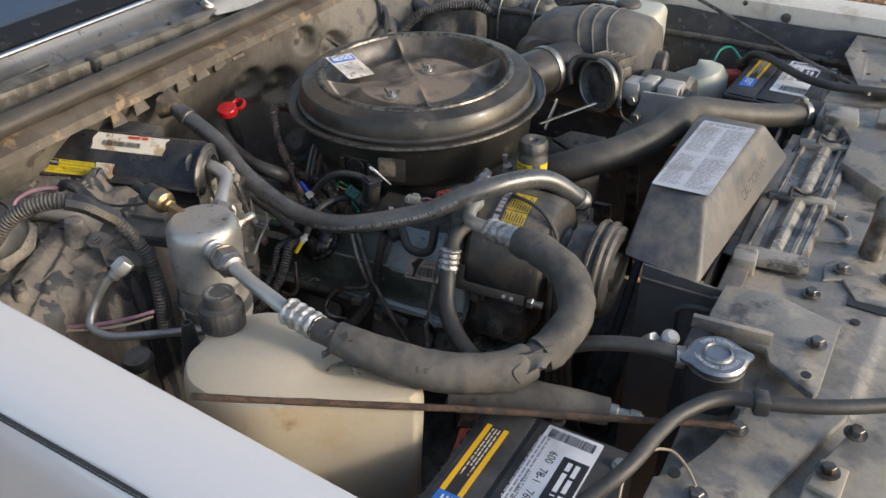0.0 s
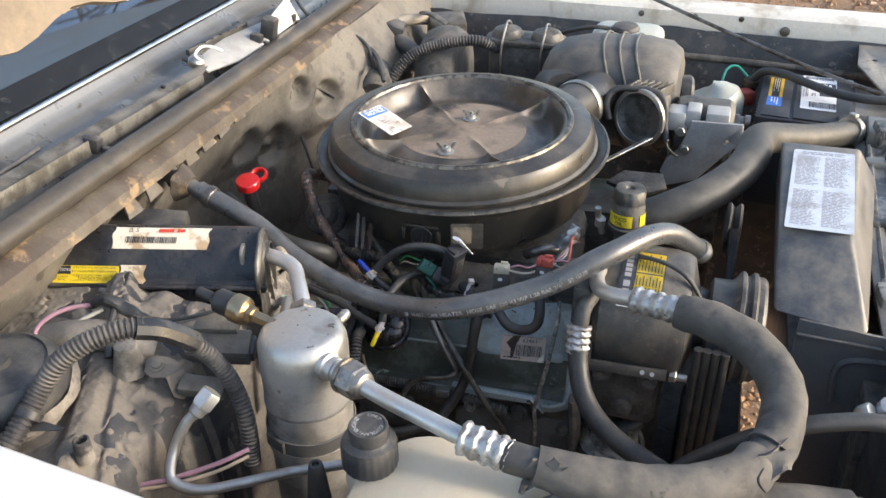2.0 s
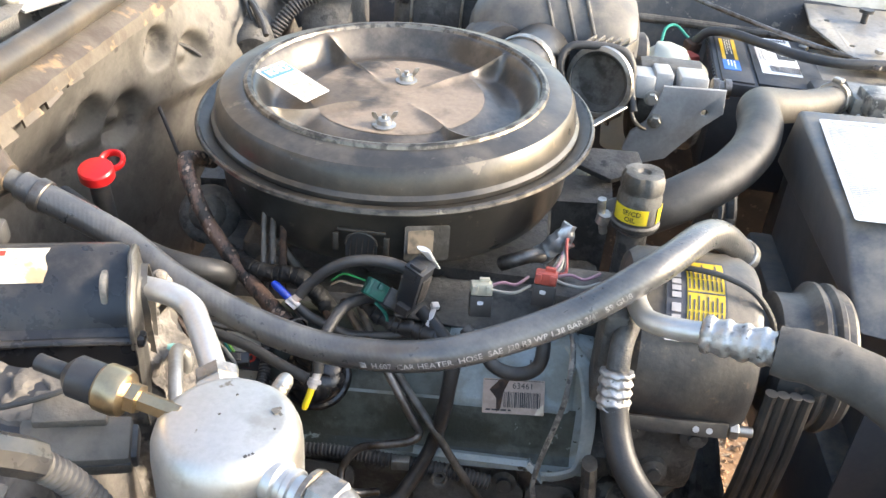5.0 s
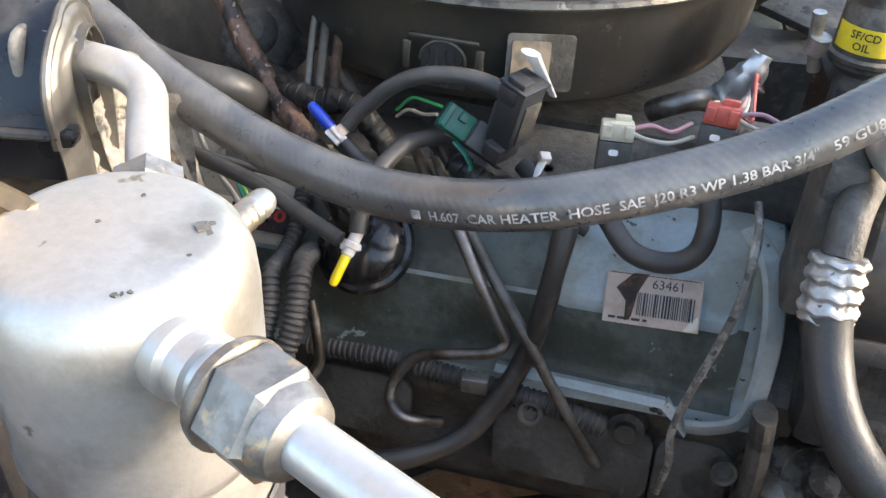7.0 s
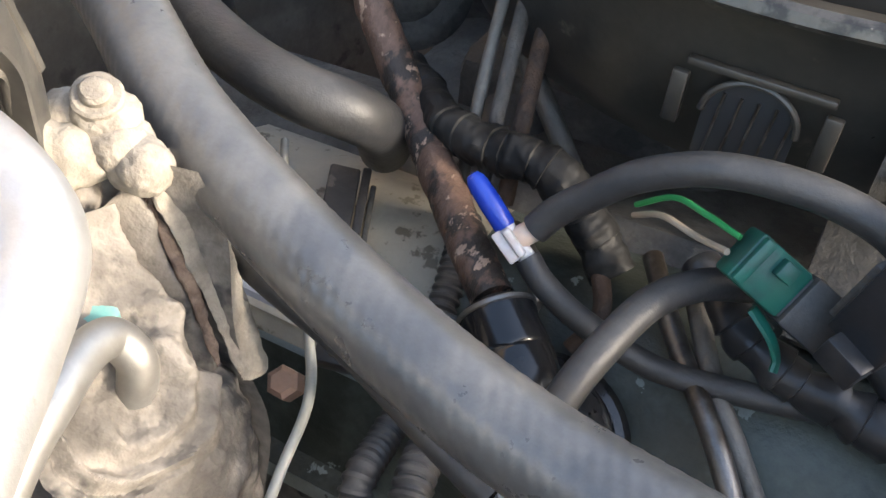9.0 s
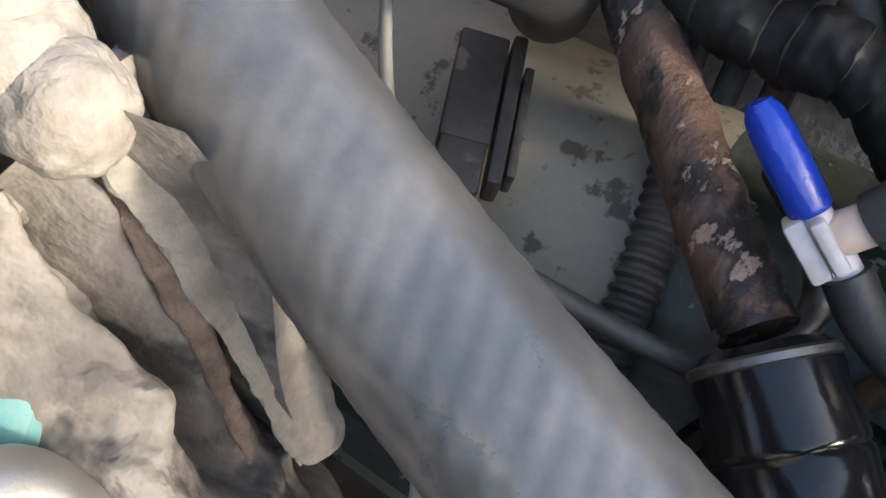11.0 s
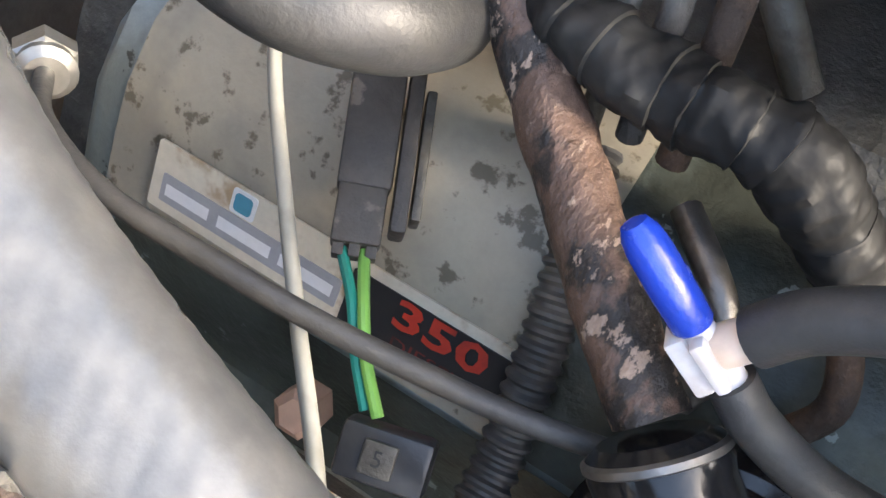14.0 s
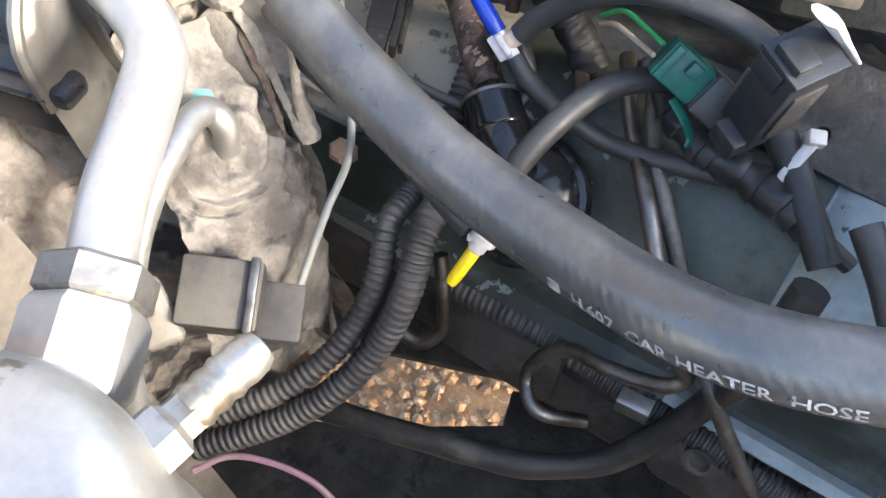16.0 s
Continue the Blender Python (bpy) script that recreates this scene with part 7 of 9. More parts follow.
def injector_plug(at, turn, mat_top, label):
    s = thing("injector_plug", label, "connector", at, group="injector plugs")
    m = Matrix.Translation(at) @ Matrix.Rotation(radians(turn), 4, "Z") @ Matrix.Rotation(radians(-14), 4, "X")
    T = lambda x, y, z: m @ Matrix.Translation((x, y, z))
    part("body", box((0.022, 0.016, 0.022), T(0, 0, -0.006), 0.0015), black_plastic, s)
    b = box((0.021, 0.015, 0.012), T(0, 0, 0.011), 0.0015)
    box((0.006, 0.004, 0.008), T(-0.007, -0.009, 0.012), 0.0006, b)
    box((0.006, 0.004, 0.008), T(0.007, -0.009, 0.012), 0.0006, b)
    box((0.010, 0.006, 0.005), T(0.003, 0.003, 0.018), 0.0006, b)
    part("top", b, mat_top, s)
    part("mark", plate(T(-0.001, -0.0082, -0.002) @ Matrix.Rotation(radians(90), 4, "X"), 0.006, 0.004, 0.0015), paper, s)
    part("lead", tube([T(0.009, 0.004, 0.012).translation, T(0.022, 0.010, 0.014).translation, T(0.036, 0.016, 0.010).translation, T(0.050, 0.030, 0.014).translation], 0.0016, 8, 8), wire_pink, s)
    part("lead", tube([T(0.009, 0.0, 0.010).translation, T(0.020, 0.004, 0.006).translation, T(0.036, 0.010, 0.004).translation, T(0.052, 0.026, 0.006).translation], 0.0016, 8, 8), wire_white, s)


injector_plug((-0.611, 1.045, 1.047), 8, cream_plastic, "black plug with a cream top and thin leads")
injector_plug((-0.551, 1.040, 1.072), -6, red_dull, "plug with a faded red top and thin leads")


def build_fuel_lines():
    f = thing("spark_shields", "bent steel lines over the valve cover", "metal line", (-0.66, 0.97, 0.87))
    part("line", tube([(-0.755, 1.075, 1.000), (-0.733, 1.040, 0.998), (-0.705, 1.006, 0.992), (-0.680, 0.982, 0.968), (-0.662, 0.975, 0.940), (-0.655, 0.973, 0.927), (-0.663, 0.967, 0.919), (-0.690, 0.963, 0.913), (-0.714, 0.967, 0.900), (-0.728, 0.962, 0.880), (-0.729, 0.952, 0.867), (-0.715, 0.943, 0.862), (-0.692, 0.957, 0.852)], 0.0042, 14, 8), steel_dark, f, "bent steel line")
    part("line", tube([(-0.738, 1.070, 1.002), (-0.715, 1.030, 0.996), (-0.698, 1.012, 0.987), (-0.672, 0.990, 0.966), (-0.640, 0.965, 0.940), (-0.612, 0.962, 0.895), (-0.585, 0.968, 0.845), (-0.580, 0.97, 0.835)], 0.0040, 14, 8), cast_dirt, f, "straight steel line")
    part("black_line", tube([(-0.628, 0.985, 1.020), (-0.630, 0.972, 0.99), (-0.634, 0.968, 0.955), (-0.640, 0.972, 0.920), (-0.655, 0.955, 0.885), (-0.675, 0.935, 0.862), (-0.71, 0.915, 0.852), (-0.76, 0.90, 0.845), (-0.82, 0.885, 0.835), (-0.88, 0.88, 0.82)], 0.0075, 14, 10, wob=0.12), tape_black, f, "taped black lead")
    part("clip", box((0.018, 0.010, 0.012), pose(-0.671, 0.962, 0.893, 0, 0, 6), 0.001), zinc, f)
    part("loom", corrugated([(-0.80, 0.975, 0.880), (-0.735, 0.975, 0.885), (-0.68, 0.972, 0.884), (-0.62, 0.97, 0.882), (-0.58, 0.97, 0.874)], 0.0085), loom_mat, f)
    part("hook_line", tube([(-0.79, 0.96, 0.935), (-0.782, 0.95, 0.915), (-0.778, 0.942, 0.895), (-0.785, 0.932, 0.885), (-0.80, 0.93, 0.888)], 0.0040, 12, 8), steel_dark, f)
    for x, y, z in ((-0.631, 0.968, 0.876), (-0.50, 0.962, 0.872)):
        b = lathe([(0.0085, 0), (0.0085, 0.010), (0.006, 0.010), (0.005, 0.006), (0, 0.006)], (x, y, z), (0.05, -0.8, 0.35), 16)
        part("bolt", b, cast_dirt, f)
    w = thing("hanging_lead", "thin frayed lead hanging over the valve cover", "wire", (-0.53, 0.95, 0.9))
    part("lead", tube([(-0.522, 1.00, 1.052), (-0.519, 0.982, 1.040), (-0.521, 0.960, 1.010), (-0.526, 0.958, 0.975), (-0.533, 0.958, 0.935), (-0.538, 0.955, 0.90), (-0.535, 0.952, 0.875), (-0.537, 0.955, 0.84)], 0.0027, 10, 8, wob=0.15), wire_dusty, w)
    single("vacuum_hose", tube([(-0.622, 1.020, 1.026), (-0.606, 1.006, 1.018), (-0.590, 0.992, 1.008), (-0.574, 0.988, 1.005), (-0.558, 0.988, 1.008), (-0.548, 0.990, 1.018), (-0.546, 0.995, 1.034), (-0.549, 1.005, 1.050)], 0.0068, 16, 10), rubber, "looped black hose above the valve cover", "hose")
    # arched bracket in front of the valve cover
    b = tube([(-0.517, 1.03, 1.015), (-0.502, 1.005, 1.005), (-0.494, 0.985, 0.975), (-0.492, 0.975, 0.935), (-0.496, 0.972, 0.908), (-0.515, 0.968, 0.898), (-0.530, 0.968, 0.895)], 0.008, 8, 8, flat=0.4)
    single("arch_bracket", b, valve_paint, "pale blue painted bracket strip in front of the valve cover", "bracket")
    single("dark_strut", tube([(-0.487, 0.96, 0.93), (-0.482, 0.955, 0.87), (-0.488, 0.955, 0.80), (-0.49, 0.96, 0.70)], 0.013, 10, 8, flat=0.6), grime, "dark mounting strut beside the engine", "strut")
    # air pump pot below the compressor
    s = thing("fuel_pump", "dull metal round pump below the compressor", "pump", (-0.44, 0.96, 0.80))
    part("body", lathe([(0.030, 0.0), (0.047, 0.004), (0.049, 0.012), (0.047, 0.018), (0.051, 0.022), (0.051, 0.027), (0.044, 0.031), (0.040, 0.046), (0.026, 0.052), (0.024, 0.046), (0.012, 0.046), (0.010, 0.058), (0.0, 0.058)], (-0.440, 0.985, 0.825), (0.05, -0.35, 0.9), 40), chrome_edge, s)
    part("hose", tube([(-0.40, 1.00, 0.88), (-0.43, 0.975, 0.86), (-0.46, 0.94, 0.79), (-0.47, 0.95, 0.70)], 0.011, 12, 8), rubber, s)


build_fuel_lines()


# ---- dipstick ----
def build_dipstick():
    d = thing("dipstick", "transmission dipstick with a red ring handle", "dipstick", (-1.02, 1.11, 1.03))
    part("tube", tube([(-1.045, 1.16, 0.93), (-1.035, 1.135, 1.02), (-1.028, 1.115, 1.075), (-1.023, 1.105, 1.098)], 0.0105, 20, 8), black_plastic, d)
    part("cap", lathe([(0.0165, 0.0), (0.018, 0.002), (0.018, 0.012), (0.0165, 0.014), (0.010, 0.015), (0.0, 0.0155)], (-1.023, 1.104, 1.096), (0.05, -0.25, 1), 32), red_plastic, d, "red plastic cap")
    c = Vector((-1.016, 1.126, 1.106))
    pts = [c + Vector((0.0115 * math.cos(a), 0.0115 * math.sin(a) * 0.8, 0.0115 * math.sin(a) * 0.45)) for a in [k * math.pi / 6 for k in range(13)]]
    part("ring", tube([tuple(p) for p in pts], 0.0030, 10, 4, flat=1.6), red_plastic, d, "red finger ring")


build_dipstick()


# ---- leads and looms over the rear of the valve cover ----
def build_rear_leads():
    k = thing("flat_connector", "grey-black flat connector with green leads", "connector", (-0.875, 1.03, 0.98))
    x_ax = Vector((0.30, -0.80, -0.05)).normalized()
    x_ax = (Vector((-0.872, 1.012, 0.990)) - Vector((-0.893, 1.056, 0.997))).normalized()
    m = frame_of((-0.8830, 1.0385, 0.9895), x_ax, (0.25, -0.15, 0.95))
    part("cover", rough_up(box((0.034, 0.0135, 0.009), m @ Matrix.Translation((-0.006, 0, 0.0006)), 0.0012), 0.0005, 200), old_plastic, k, "grey-brown flaking cover")
    part("body", rough_up(box((0.022, 0.0120, 0.0085), m @ Matrix.Translation((0.014, 0.0, 0)), 0.001), 0.0004, 220), old_plastic, k)
    for yy in (-0.004, 0.0, 0.004):
        part("socket", box((0.005, 0.0028, 0.006), m @ Matrix.Translation((0.0255, yy, 0)), 0.0005), old_plastic, k)
    part("side_clip", box((0.046, 0.004, 0.011), m @ Matrix.Translation((-0.002, 0.0095, -0.001)), 0.001), old_plastic, k)
    part("side_clip", box((0.034, 0.0025, 0.009), m @ Matrix.Translation((0.0, 0.0135, -0.002)), 0.0006), cast_dirt, k)
    s = m @ Vector((0.026, -0.003, 0.0))
    part("teal_lead", tube([tuple(s), (-0.8635, 1.0035, 0.991), (-0.856, 0.994, 0.990), (-0.8475, 0.985, 0.987)], 0.0014, 10, 8), wire_teal, k)
    s = m @ Vector((0.026, 0.0025, 0.0))
    part("lime_lead", tube([tuple(s), (-0.8605, 1.004, 0.992), (-0.853, 0.994, 0.991), (-0.8440, 0.985, 0.988)], 0.0015, 10, 8), wire_lime, k)
    p = thing("numbered_plug", "small black plug with a raised five on a pale tab", "connector", (-0.84, 0.98, 0.98))
    m = frame_of((-0.8385, 0.9795, 0.9835), (0.95, 0.25, 0), (0, -0.35, 0.93)) @ Matrix.Scale(0.82, 4)
    part("body", box((0.026, 0.016, 0.012), m, 0.002), satin_black, p)
    part("tab", box((0.0095, 0.0095, 0.002), m @ Matrix.Translation((-0.001, 0.0, 0.0065)), 0.0008), cast_dirt, p)
    writing("number", "5", 0.0065, m @ Matrix.Translation((-0.001, 0, 0.0077)), ink, p)
    c = thing("speedometer_cable", "black sheathed cable with a zinc end nut", "cable", (-0.88, 0.99, 1.0))
    part("cable", tube([(-0.962, 1.010, 0.995), (-0.944, 0.998, 1.007), (-0.915, 0.990, 1.015), (-0.885, 0.990, 1.016), (-0.862, 0.9915, 1.013), (-0.838, 0.995, 1.008), (-0.812, 1.000, 1.002), (-0.78, 1.010, 0.992)], 0.0026, 18, 12), rubber, c)
    b = nut((-0.970, 1.016, 0.990), (0.75, -0.52, 0.40), 0.0088, 0.008)
    lathe([(0.0075, 0.007), (0.0078, 0.010), (0.0055, 0.012)], (-0.970, 1.016, 0.990), (0.75, -0.52, 0.40), 20, b)
    part("end_nut", b, zinc, c, "zinc hexagon nut")
    w = thing("pale_lead", "thin pale lead hanging in an arc", "wire", (-0.84, 0.95, 0.95))
    part("lead", tube([(-0.925, 1.058, 0.998), (-0.910, 1.038, 0.997), (-0.891, 1.016, 0.996), (-0.869, 0.992, 0.998), (-0.844, 0.966, 1.003), (-0.827, 0.943, 1.005), (-0.822, 0.920, 0.996), (-0.819, 0.895, 0.976), (-0.817, 0.878, 0.960)], 0.0019, 12, 10), wire_white, w)
    part("splice", tube([(-0.8175, 0.882, 0.963), (-0.8165, 0.872, 0.952)], 0.0026, 8, 3), wire_tan, w)
    h = thing("wiring_loom", "split corrugated black looms dropping beside the valve cover", "wiring loom", (-0.81, 0.93, 0.9))
    part("loom", corrugated([(-0.836, 1.07, 0.985), (-0.828, 1.045, 0.980), (-0.822, 1.020, 0.970), (-0.818, 0.995, 0.957), (-0.816, 0.970, 0.955), (-0.812, 0.948, 0.960), (-0.806, 0.928, 0.940), (-0.808, 0.905, 0.918), (-0.818, 0.880, 0.900), (-0.84, 0.85, 0.885), (-0.88, 0.81, 0.87)], 0.0068), loom_mat, h)
    part("loom", corrugated([(-0.80, 0.985, 0.955), (-0.795, 0.962, 0.965), (-0.790, 0.944, 0.962), (-0.787, 0.926, 0.942), (-0.792, 0.905, 0.915), (-0.803, 0.882, 0.893), (-0.825, 0.855, 0.872), (-0.86, 0.82, 0.855)], 0.0080), loom_mat, h)
    part("pink_lead", tube([(-0.832, 0.806, 0.898), (-0.822, 0.821, 0.900), (-0.805, 0.830, 0.900), (-0.784, 0.835, 0.900), (-0.765, 0.834, 0.899), (-0.742, 0.826, 0.893)], 0.0017, 10, 8), wire_pink, h)
    single("nylon_nut", lathe([(0.0066, 0), (0.0074, 0.001), (0.0074, 0.012), (0.005, 0.014)], (-0.872, 0.985, 0.935), (0.1, -0.5, 0.8), 6), tan_hex, "tan hexagon nut below the label", "nut")
    r = thing("rear_harness", "tape-wrapped harness and pipes behind the valve cover", "wiring", (-0.80, 1.10, 0.98))
    part("harness", rough_up(rough_up(tube([(-0.885, 1.098, 1.030), (-0.855, 1.074, 1.030), (-0.835, 1.066, 1.031), (-0.819, 1.064, 1.032), (-0.806, 1.064, 1.033), (-0.793, 1.064, 1.028), (-0.780, 1.063, 1.014), (-0.766, 1.060, 0.998)], lambda w: 0.0086 + 0.0009 * ((w * 11 + 0.2 * math.sin(w * 31)) % 1.0), 36, 40), 0.0022, 95, 4), 0.0007, 330, 2), crinkled_tape, r, "crinkled tape wrap")
    for k, (x, z) in enumerate(((-0.842, 1.052), (-0.832, 1.056), (-0.821, 1.055))):
        part("rear_pipe", rough_up(tube([(x - 0.012, 1.135, z + 0.030), (x - 0.006, 1.108, z + 0.008), (x, 1.082, z - 0.020), (x + 0.003, 1.066, z - 0.050)], 0.0028 + 0.0005 * k, 12, 8), 0.0003, 200, k), (cast_dirt, burnt_iron, rust)[k], r, "thin dirty pipe")
    part("pipe", tube([(-0.87, 1.16, 1.04), (-0.83, 1.125, 1.02), (-0.80, 1.11, 0.99)], 0.005, 14, 6), cast_dirt, r)
    part("lead", tube([(-0.81, 1.06, 1.0), (-0.795, 1.045, 1.002), (-0.787, 1.035, 0.995), (-0.79, 1.025, 0.985)], 0.0038, 12, 8), steel_dark, r)
    part("lead", tube([(-0.785, 1.07, 1.0), (-0.770, 1.055, 1.0), (-0.762, 1.040, 0.992), (-0.768, 1.03, 0.98)], 0.0038, 12, 8), rust, r)


build_rear_leads()


def build_ac_underside():
    """Fuel fittings below the front of the air cleaner."""
    f = thing("fuel_fitting", "foil-wrapped fuel fittings below the air cleaner", "fitting", (-0.55, 1.14, 1.03))
    part("foil", rough_up(tube([(-0.556, 1.150, 1.038), (-0.545, 1.147, 1.052), (-0.533, 1.146, 1.070), (-0.528, 1.15, 1.082)], [0.010, 0.012, 0.010, 0.007], 16, 10), 0.004, 120, 3), alu, f)
    part("elbow", tube([(-0.595, 1.13, 1.035), (-0.580, 1.125, 1.046), (-0.565, 1.13, 1.05), (-0.553, 1.14, 1.045)], 0.008, 14, 8), steel_dark, f)
    for k in range(5):
        part("lead", tube([(-0.552 + 0.004 * k, 1.075, 1.055 + 0.003 * k), (-0.54 + 0.003 * k, 1.10, 1.064 - 0.002 * k), (-0.53, 1.13, 1.062 + 0.003 * k), (-0.52, 1.16, 1.05)], 0.0016, 8, 8), (rubber, wire_pink, wire_white, rubber, wire_red)[k], f)
    part("block", rough_up(box((0.10, 0.06, 0.05), (-0.50, 1.10, 1.02), 0.008), 0.003, 40), grime, f)
    b = lathe([(0.034, 0), (0.036, 0.004), (0.033, 0.009), (0.028, 0.012), (0.022, 0.014), (0.018, 0.022), (0.012, 0.026), (0, 0.026)], (-0.945, 1.205, 1.005), (0.1, -0.75, 0.6), 40)
    single("vacuum_diaphragm", b, grime, "dirty round diaphragm behind the air cleaner", "diaphragm")


build_ac_underside()

# ---- evaporator case and heater side ----
def build_evaporator():
    e = thing("evaporator_case", "dust-caked evaporator case with crumbling insulation", "evaporator case", (-0.97, 0.75, 0.80))

    def case_z(x, y):
        z = 1.060 + 0.035 * (y - 0.46) / 0.36 + 0.007 * noise.noise((x * 7, y * 7, 0)) + 0.0015 * noise.noise((x * 40, y * 40, 4))
        z += 0.010 * math.exp(-((x + 0.93 + 0.5 * (y - 0.62)) / 0.010) ** 2)
        ridge = x + 0.975 + 0.42 * (y - 0.62)
        z += 0.010 / (1 + math.exp(-ridge * 420)) - 0.020 / (1 + math.exp(-(ridge - 0.030) * 380)) + 0.007 * math.exp(-((x + 1.05 - 0.3 * (y - 0.6)) / 0.014) ** 2)
        z -= 0.16 * max(0, (x + 0.900) / 0.035) ** 2 + 0.10 * max(0, (0.55 - y) / 0.1) ** 2
        if x > -0.93 and y < 0.70:
            z -= 0.5 * (x + 0.93)
        return z

    def top(u, v):
        x, y = -1.20 + 0.37 * u, 0.46 + 0.36 * v
        return (x, y, case_z(x, y))
    part("lower_case", surface(top, 120, 120, thick=0.002), case_black, e, "scuffed black moulded case")

    def crust(u, v):
        x, y = -1.20 + 0.37 * u, 0.46 + 0.36 * v
        k = noise.noise((x * 13 + 4, y * 10, 3)) + 0.55 * noise.noise((x * 34, y * 30, 8)) + 0.25 * noise.noise((x * 95, y * 95, 2)) + 0.20
        k2 = noise.noise((x * 17, y * 17 + 9, 5)) + 0.4 * noise.noise((x * 60, y * 60, 1)) - 0.10
        up = max(0.0, min(1.0, k / 0.10)) * 0.0038 - 0.0020 + 0.0028 * max(0.0, min(1.0, k2 / 0.06))
        return (x, y, case_z(x, y) + up + 0.0009 * noise.noise((x * 150, y * 150, 6)))
    part("dirt_crust", surface(crust, 300, 300), mud_case, e, "caked dirt broken away in scabs")

    # end wall towards the accumulator, buried in lumpy sealing compound
    def end(u, v):
        a = u * 1.0
        y = 0.70 + 0.245 * a
        k = max(0.0, min(1.0, (a - 0.62) / 0.22))
        z_top = 1.066 + 0.026 * k * k * (3 - 2 * k)
        z = z_top - (z_top - 0.795) * v
        bulge = 0.030 * math.sin(math.pi * min(1, a * 1.05)) * math.sin(math.pi * min(1, v * 1.1 + 0.08))
        back = max(0.0, min(1.0, (0.885 - y) / 0.03))
        x = -0.893 + bulge + 0.030 * v * (1 - v) + 0.02 * a * v - 0.045 * back * back * (3 - 2 * back) * (1 - 0.6 * v)
        x += 0.009 * noise.noise((y * 22, z * 14, 7)) + 0.005 * noise.noise((y * 70, z * 30, 2)) + 0.0035 * noise.noise((y * 150, z * 110, 3)) + 0.0012 * noise.noise((y * 400, z * 380, 3))
        fold = math.sin((z * 1.0 + 0.35 * y) * 190 + 3 * noise.noise((y * 20, z * 20, 1)))
        x += 0.0022 * fold * math.exp(-((z - 1.0) / 0.06) ** 2)
        y += 0.012 * noise.noise((y * 15, z * 15, 5)) * v
        return (x, y, z)
    part("insulation", surface(end, 200, 220), mud, e, "grey crumbling sealing compound")

    def back(u, v):
        x, z = -1.16 + 0.30 * u + 0.03 * v, 1.083 - 0.285 * v
        return (x + 0.008 * noise.noise((x * 20, z * 20, 3)), 0.945 + 0.012 * noise.noise((x * 16, z * 16, 8)) - 0.012 * v, z)
    part("back_wall", surface(back, 40, 40), mud, e)
    # soft compound squeezed out round the corner, folded about the thin pipe
    net = [[Vector(q) for q in c] for c in (
        ((-.898, .886, 1.060), (-.880, .880, 1.043), (-.864, .873, 1.028), (-.846, .860, 1.000), (-.842, .846, .940)),
        ((-.890, .913, 1.072), (-.872, .908, 1.048), (-.855, .902, 1.032), (-.837, .884, 1.000), (-.830, .870, .925)),
        ((-.882, .930, 1.072), (-.866, .927, 1.046), (-.848, .918, 1.032), (-.833, .906, .985), (-.826, .896, .915)),
        ((-.890, .943, 1.074), (-.868, .943, 1.016), (-.852, .937, .985), (-.838, .926, .936), (-.828, .910, .875)),
        ((-.912, .944, 1.066), (-.898, .951, 1.000), (-.885, .948, .960), (-.872, .940, .915), (-.860, .928, .860)))]
    pipe_foot = Vector((-0.854, 0.903, 1.033))
    out = Vector((0.72, 0.30, 0.62)).normalized()

    def blend(q, t):
        k = min(3, int(t * 4))
        f = t * 4 - k
        p0, p1, p2, p3 = q[max(0, k - 1)], q[k], q[k + 1], q[min(4, k + 2)]
        return p1 + 0.5 * f * ((p2 - p0) + f * (2 * p0 - 5 * p1 + 4 * p2 - p3 + f * (3 * (p1 - p2) + p3 - p0)))

    def squeezed(u, v):
        q = blend([blend(c, v) for c in net], u)
        r = (q - pipe_foot).length + 0.004 * noise.noise(q * 60)
        d = 0.0024 * math.sin(r * 560) * math.exp(-((r - 0.020) / 0.011) ** 2) + 0.0035 * math.exp(-(r / 0.010) ** 2)
        d -= 0.0050 * math.exp(-((r - 0.0265) / 0.0014) ** 2) * (1 if v > 0.45 else 0.2) * math.exp(-((u - 0.2) / 0.25) ** 2)
        slit = u - (0.545 + 0.12 * v + 0.02 * noise.noise((v * 9, 1, 0)))
        d -= 0.028 * math.exp(-(slit / 0.042) ** 2) * max(0.0, min(1.0, (0.48 - v) * 9)) * min(1.0, v * 12 + 0.3)
        d += 0.0030 * math.exp(-((slit + 0.10) / 0.05) ** 2) * max(0.0, 0.5 - v) * 2
        d -= 0.0045 * max(0.0, min(1.0, (u - 0.66) * 9)) * max(0.0, min(1.0, (0.5 - v) * 6))
        d += 0.0045 * noise.noise(q * 42) + 0.0030 * (abs(noise.noise(q * 75)) - 0.2) + 0.0020 * noise.noise(q * 130) + 0.0008 * noise.noise(q * 290) + 0.0004 * noise.noise(q * 700)
        return tuple(q + out * d)
    part("squeezed_compound", surface(squeezed, 190, 190), mud, e, "tan-grey folded sealing compound")
    # torn foil and fibre edges at the slit
    for k, (p, w) in enumerate((([(-0.880, 0.949, 1.079), (-0.873, 0.949, 1.061), (-0.866, 0.949, 1.041), (-0.858, 0.947, 1.020), (-0.850, 0.943, 1.002)], 0.0090),
                                ([(-0.882, 0.942, 1.066), (-0.873, 0.941, 1.050), (-0.864, 0.938, 1.034), (-0.853, 0.932, 1.016)], 0.0022))):
        b = rough_up(rough_up(tube(p, [w * 0.8, w, w * 0.9, w * 0.6], 40, 24, flat=(0.2, 0.7)[k]), 0.0022, 90, k + 1.0), 0.0006, 380, k + 5.0)
        part("torn_strip", b, (putty, fibre)[k], e, ("pale torn foil strip", "brown fibrous edge")[k])
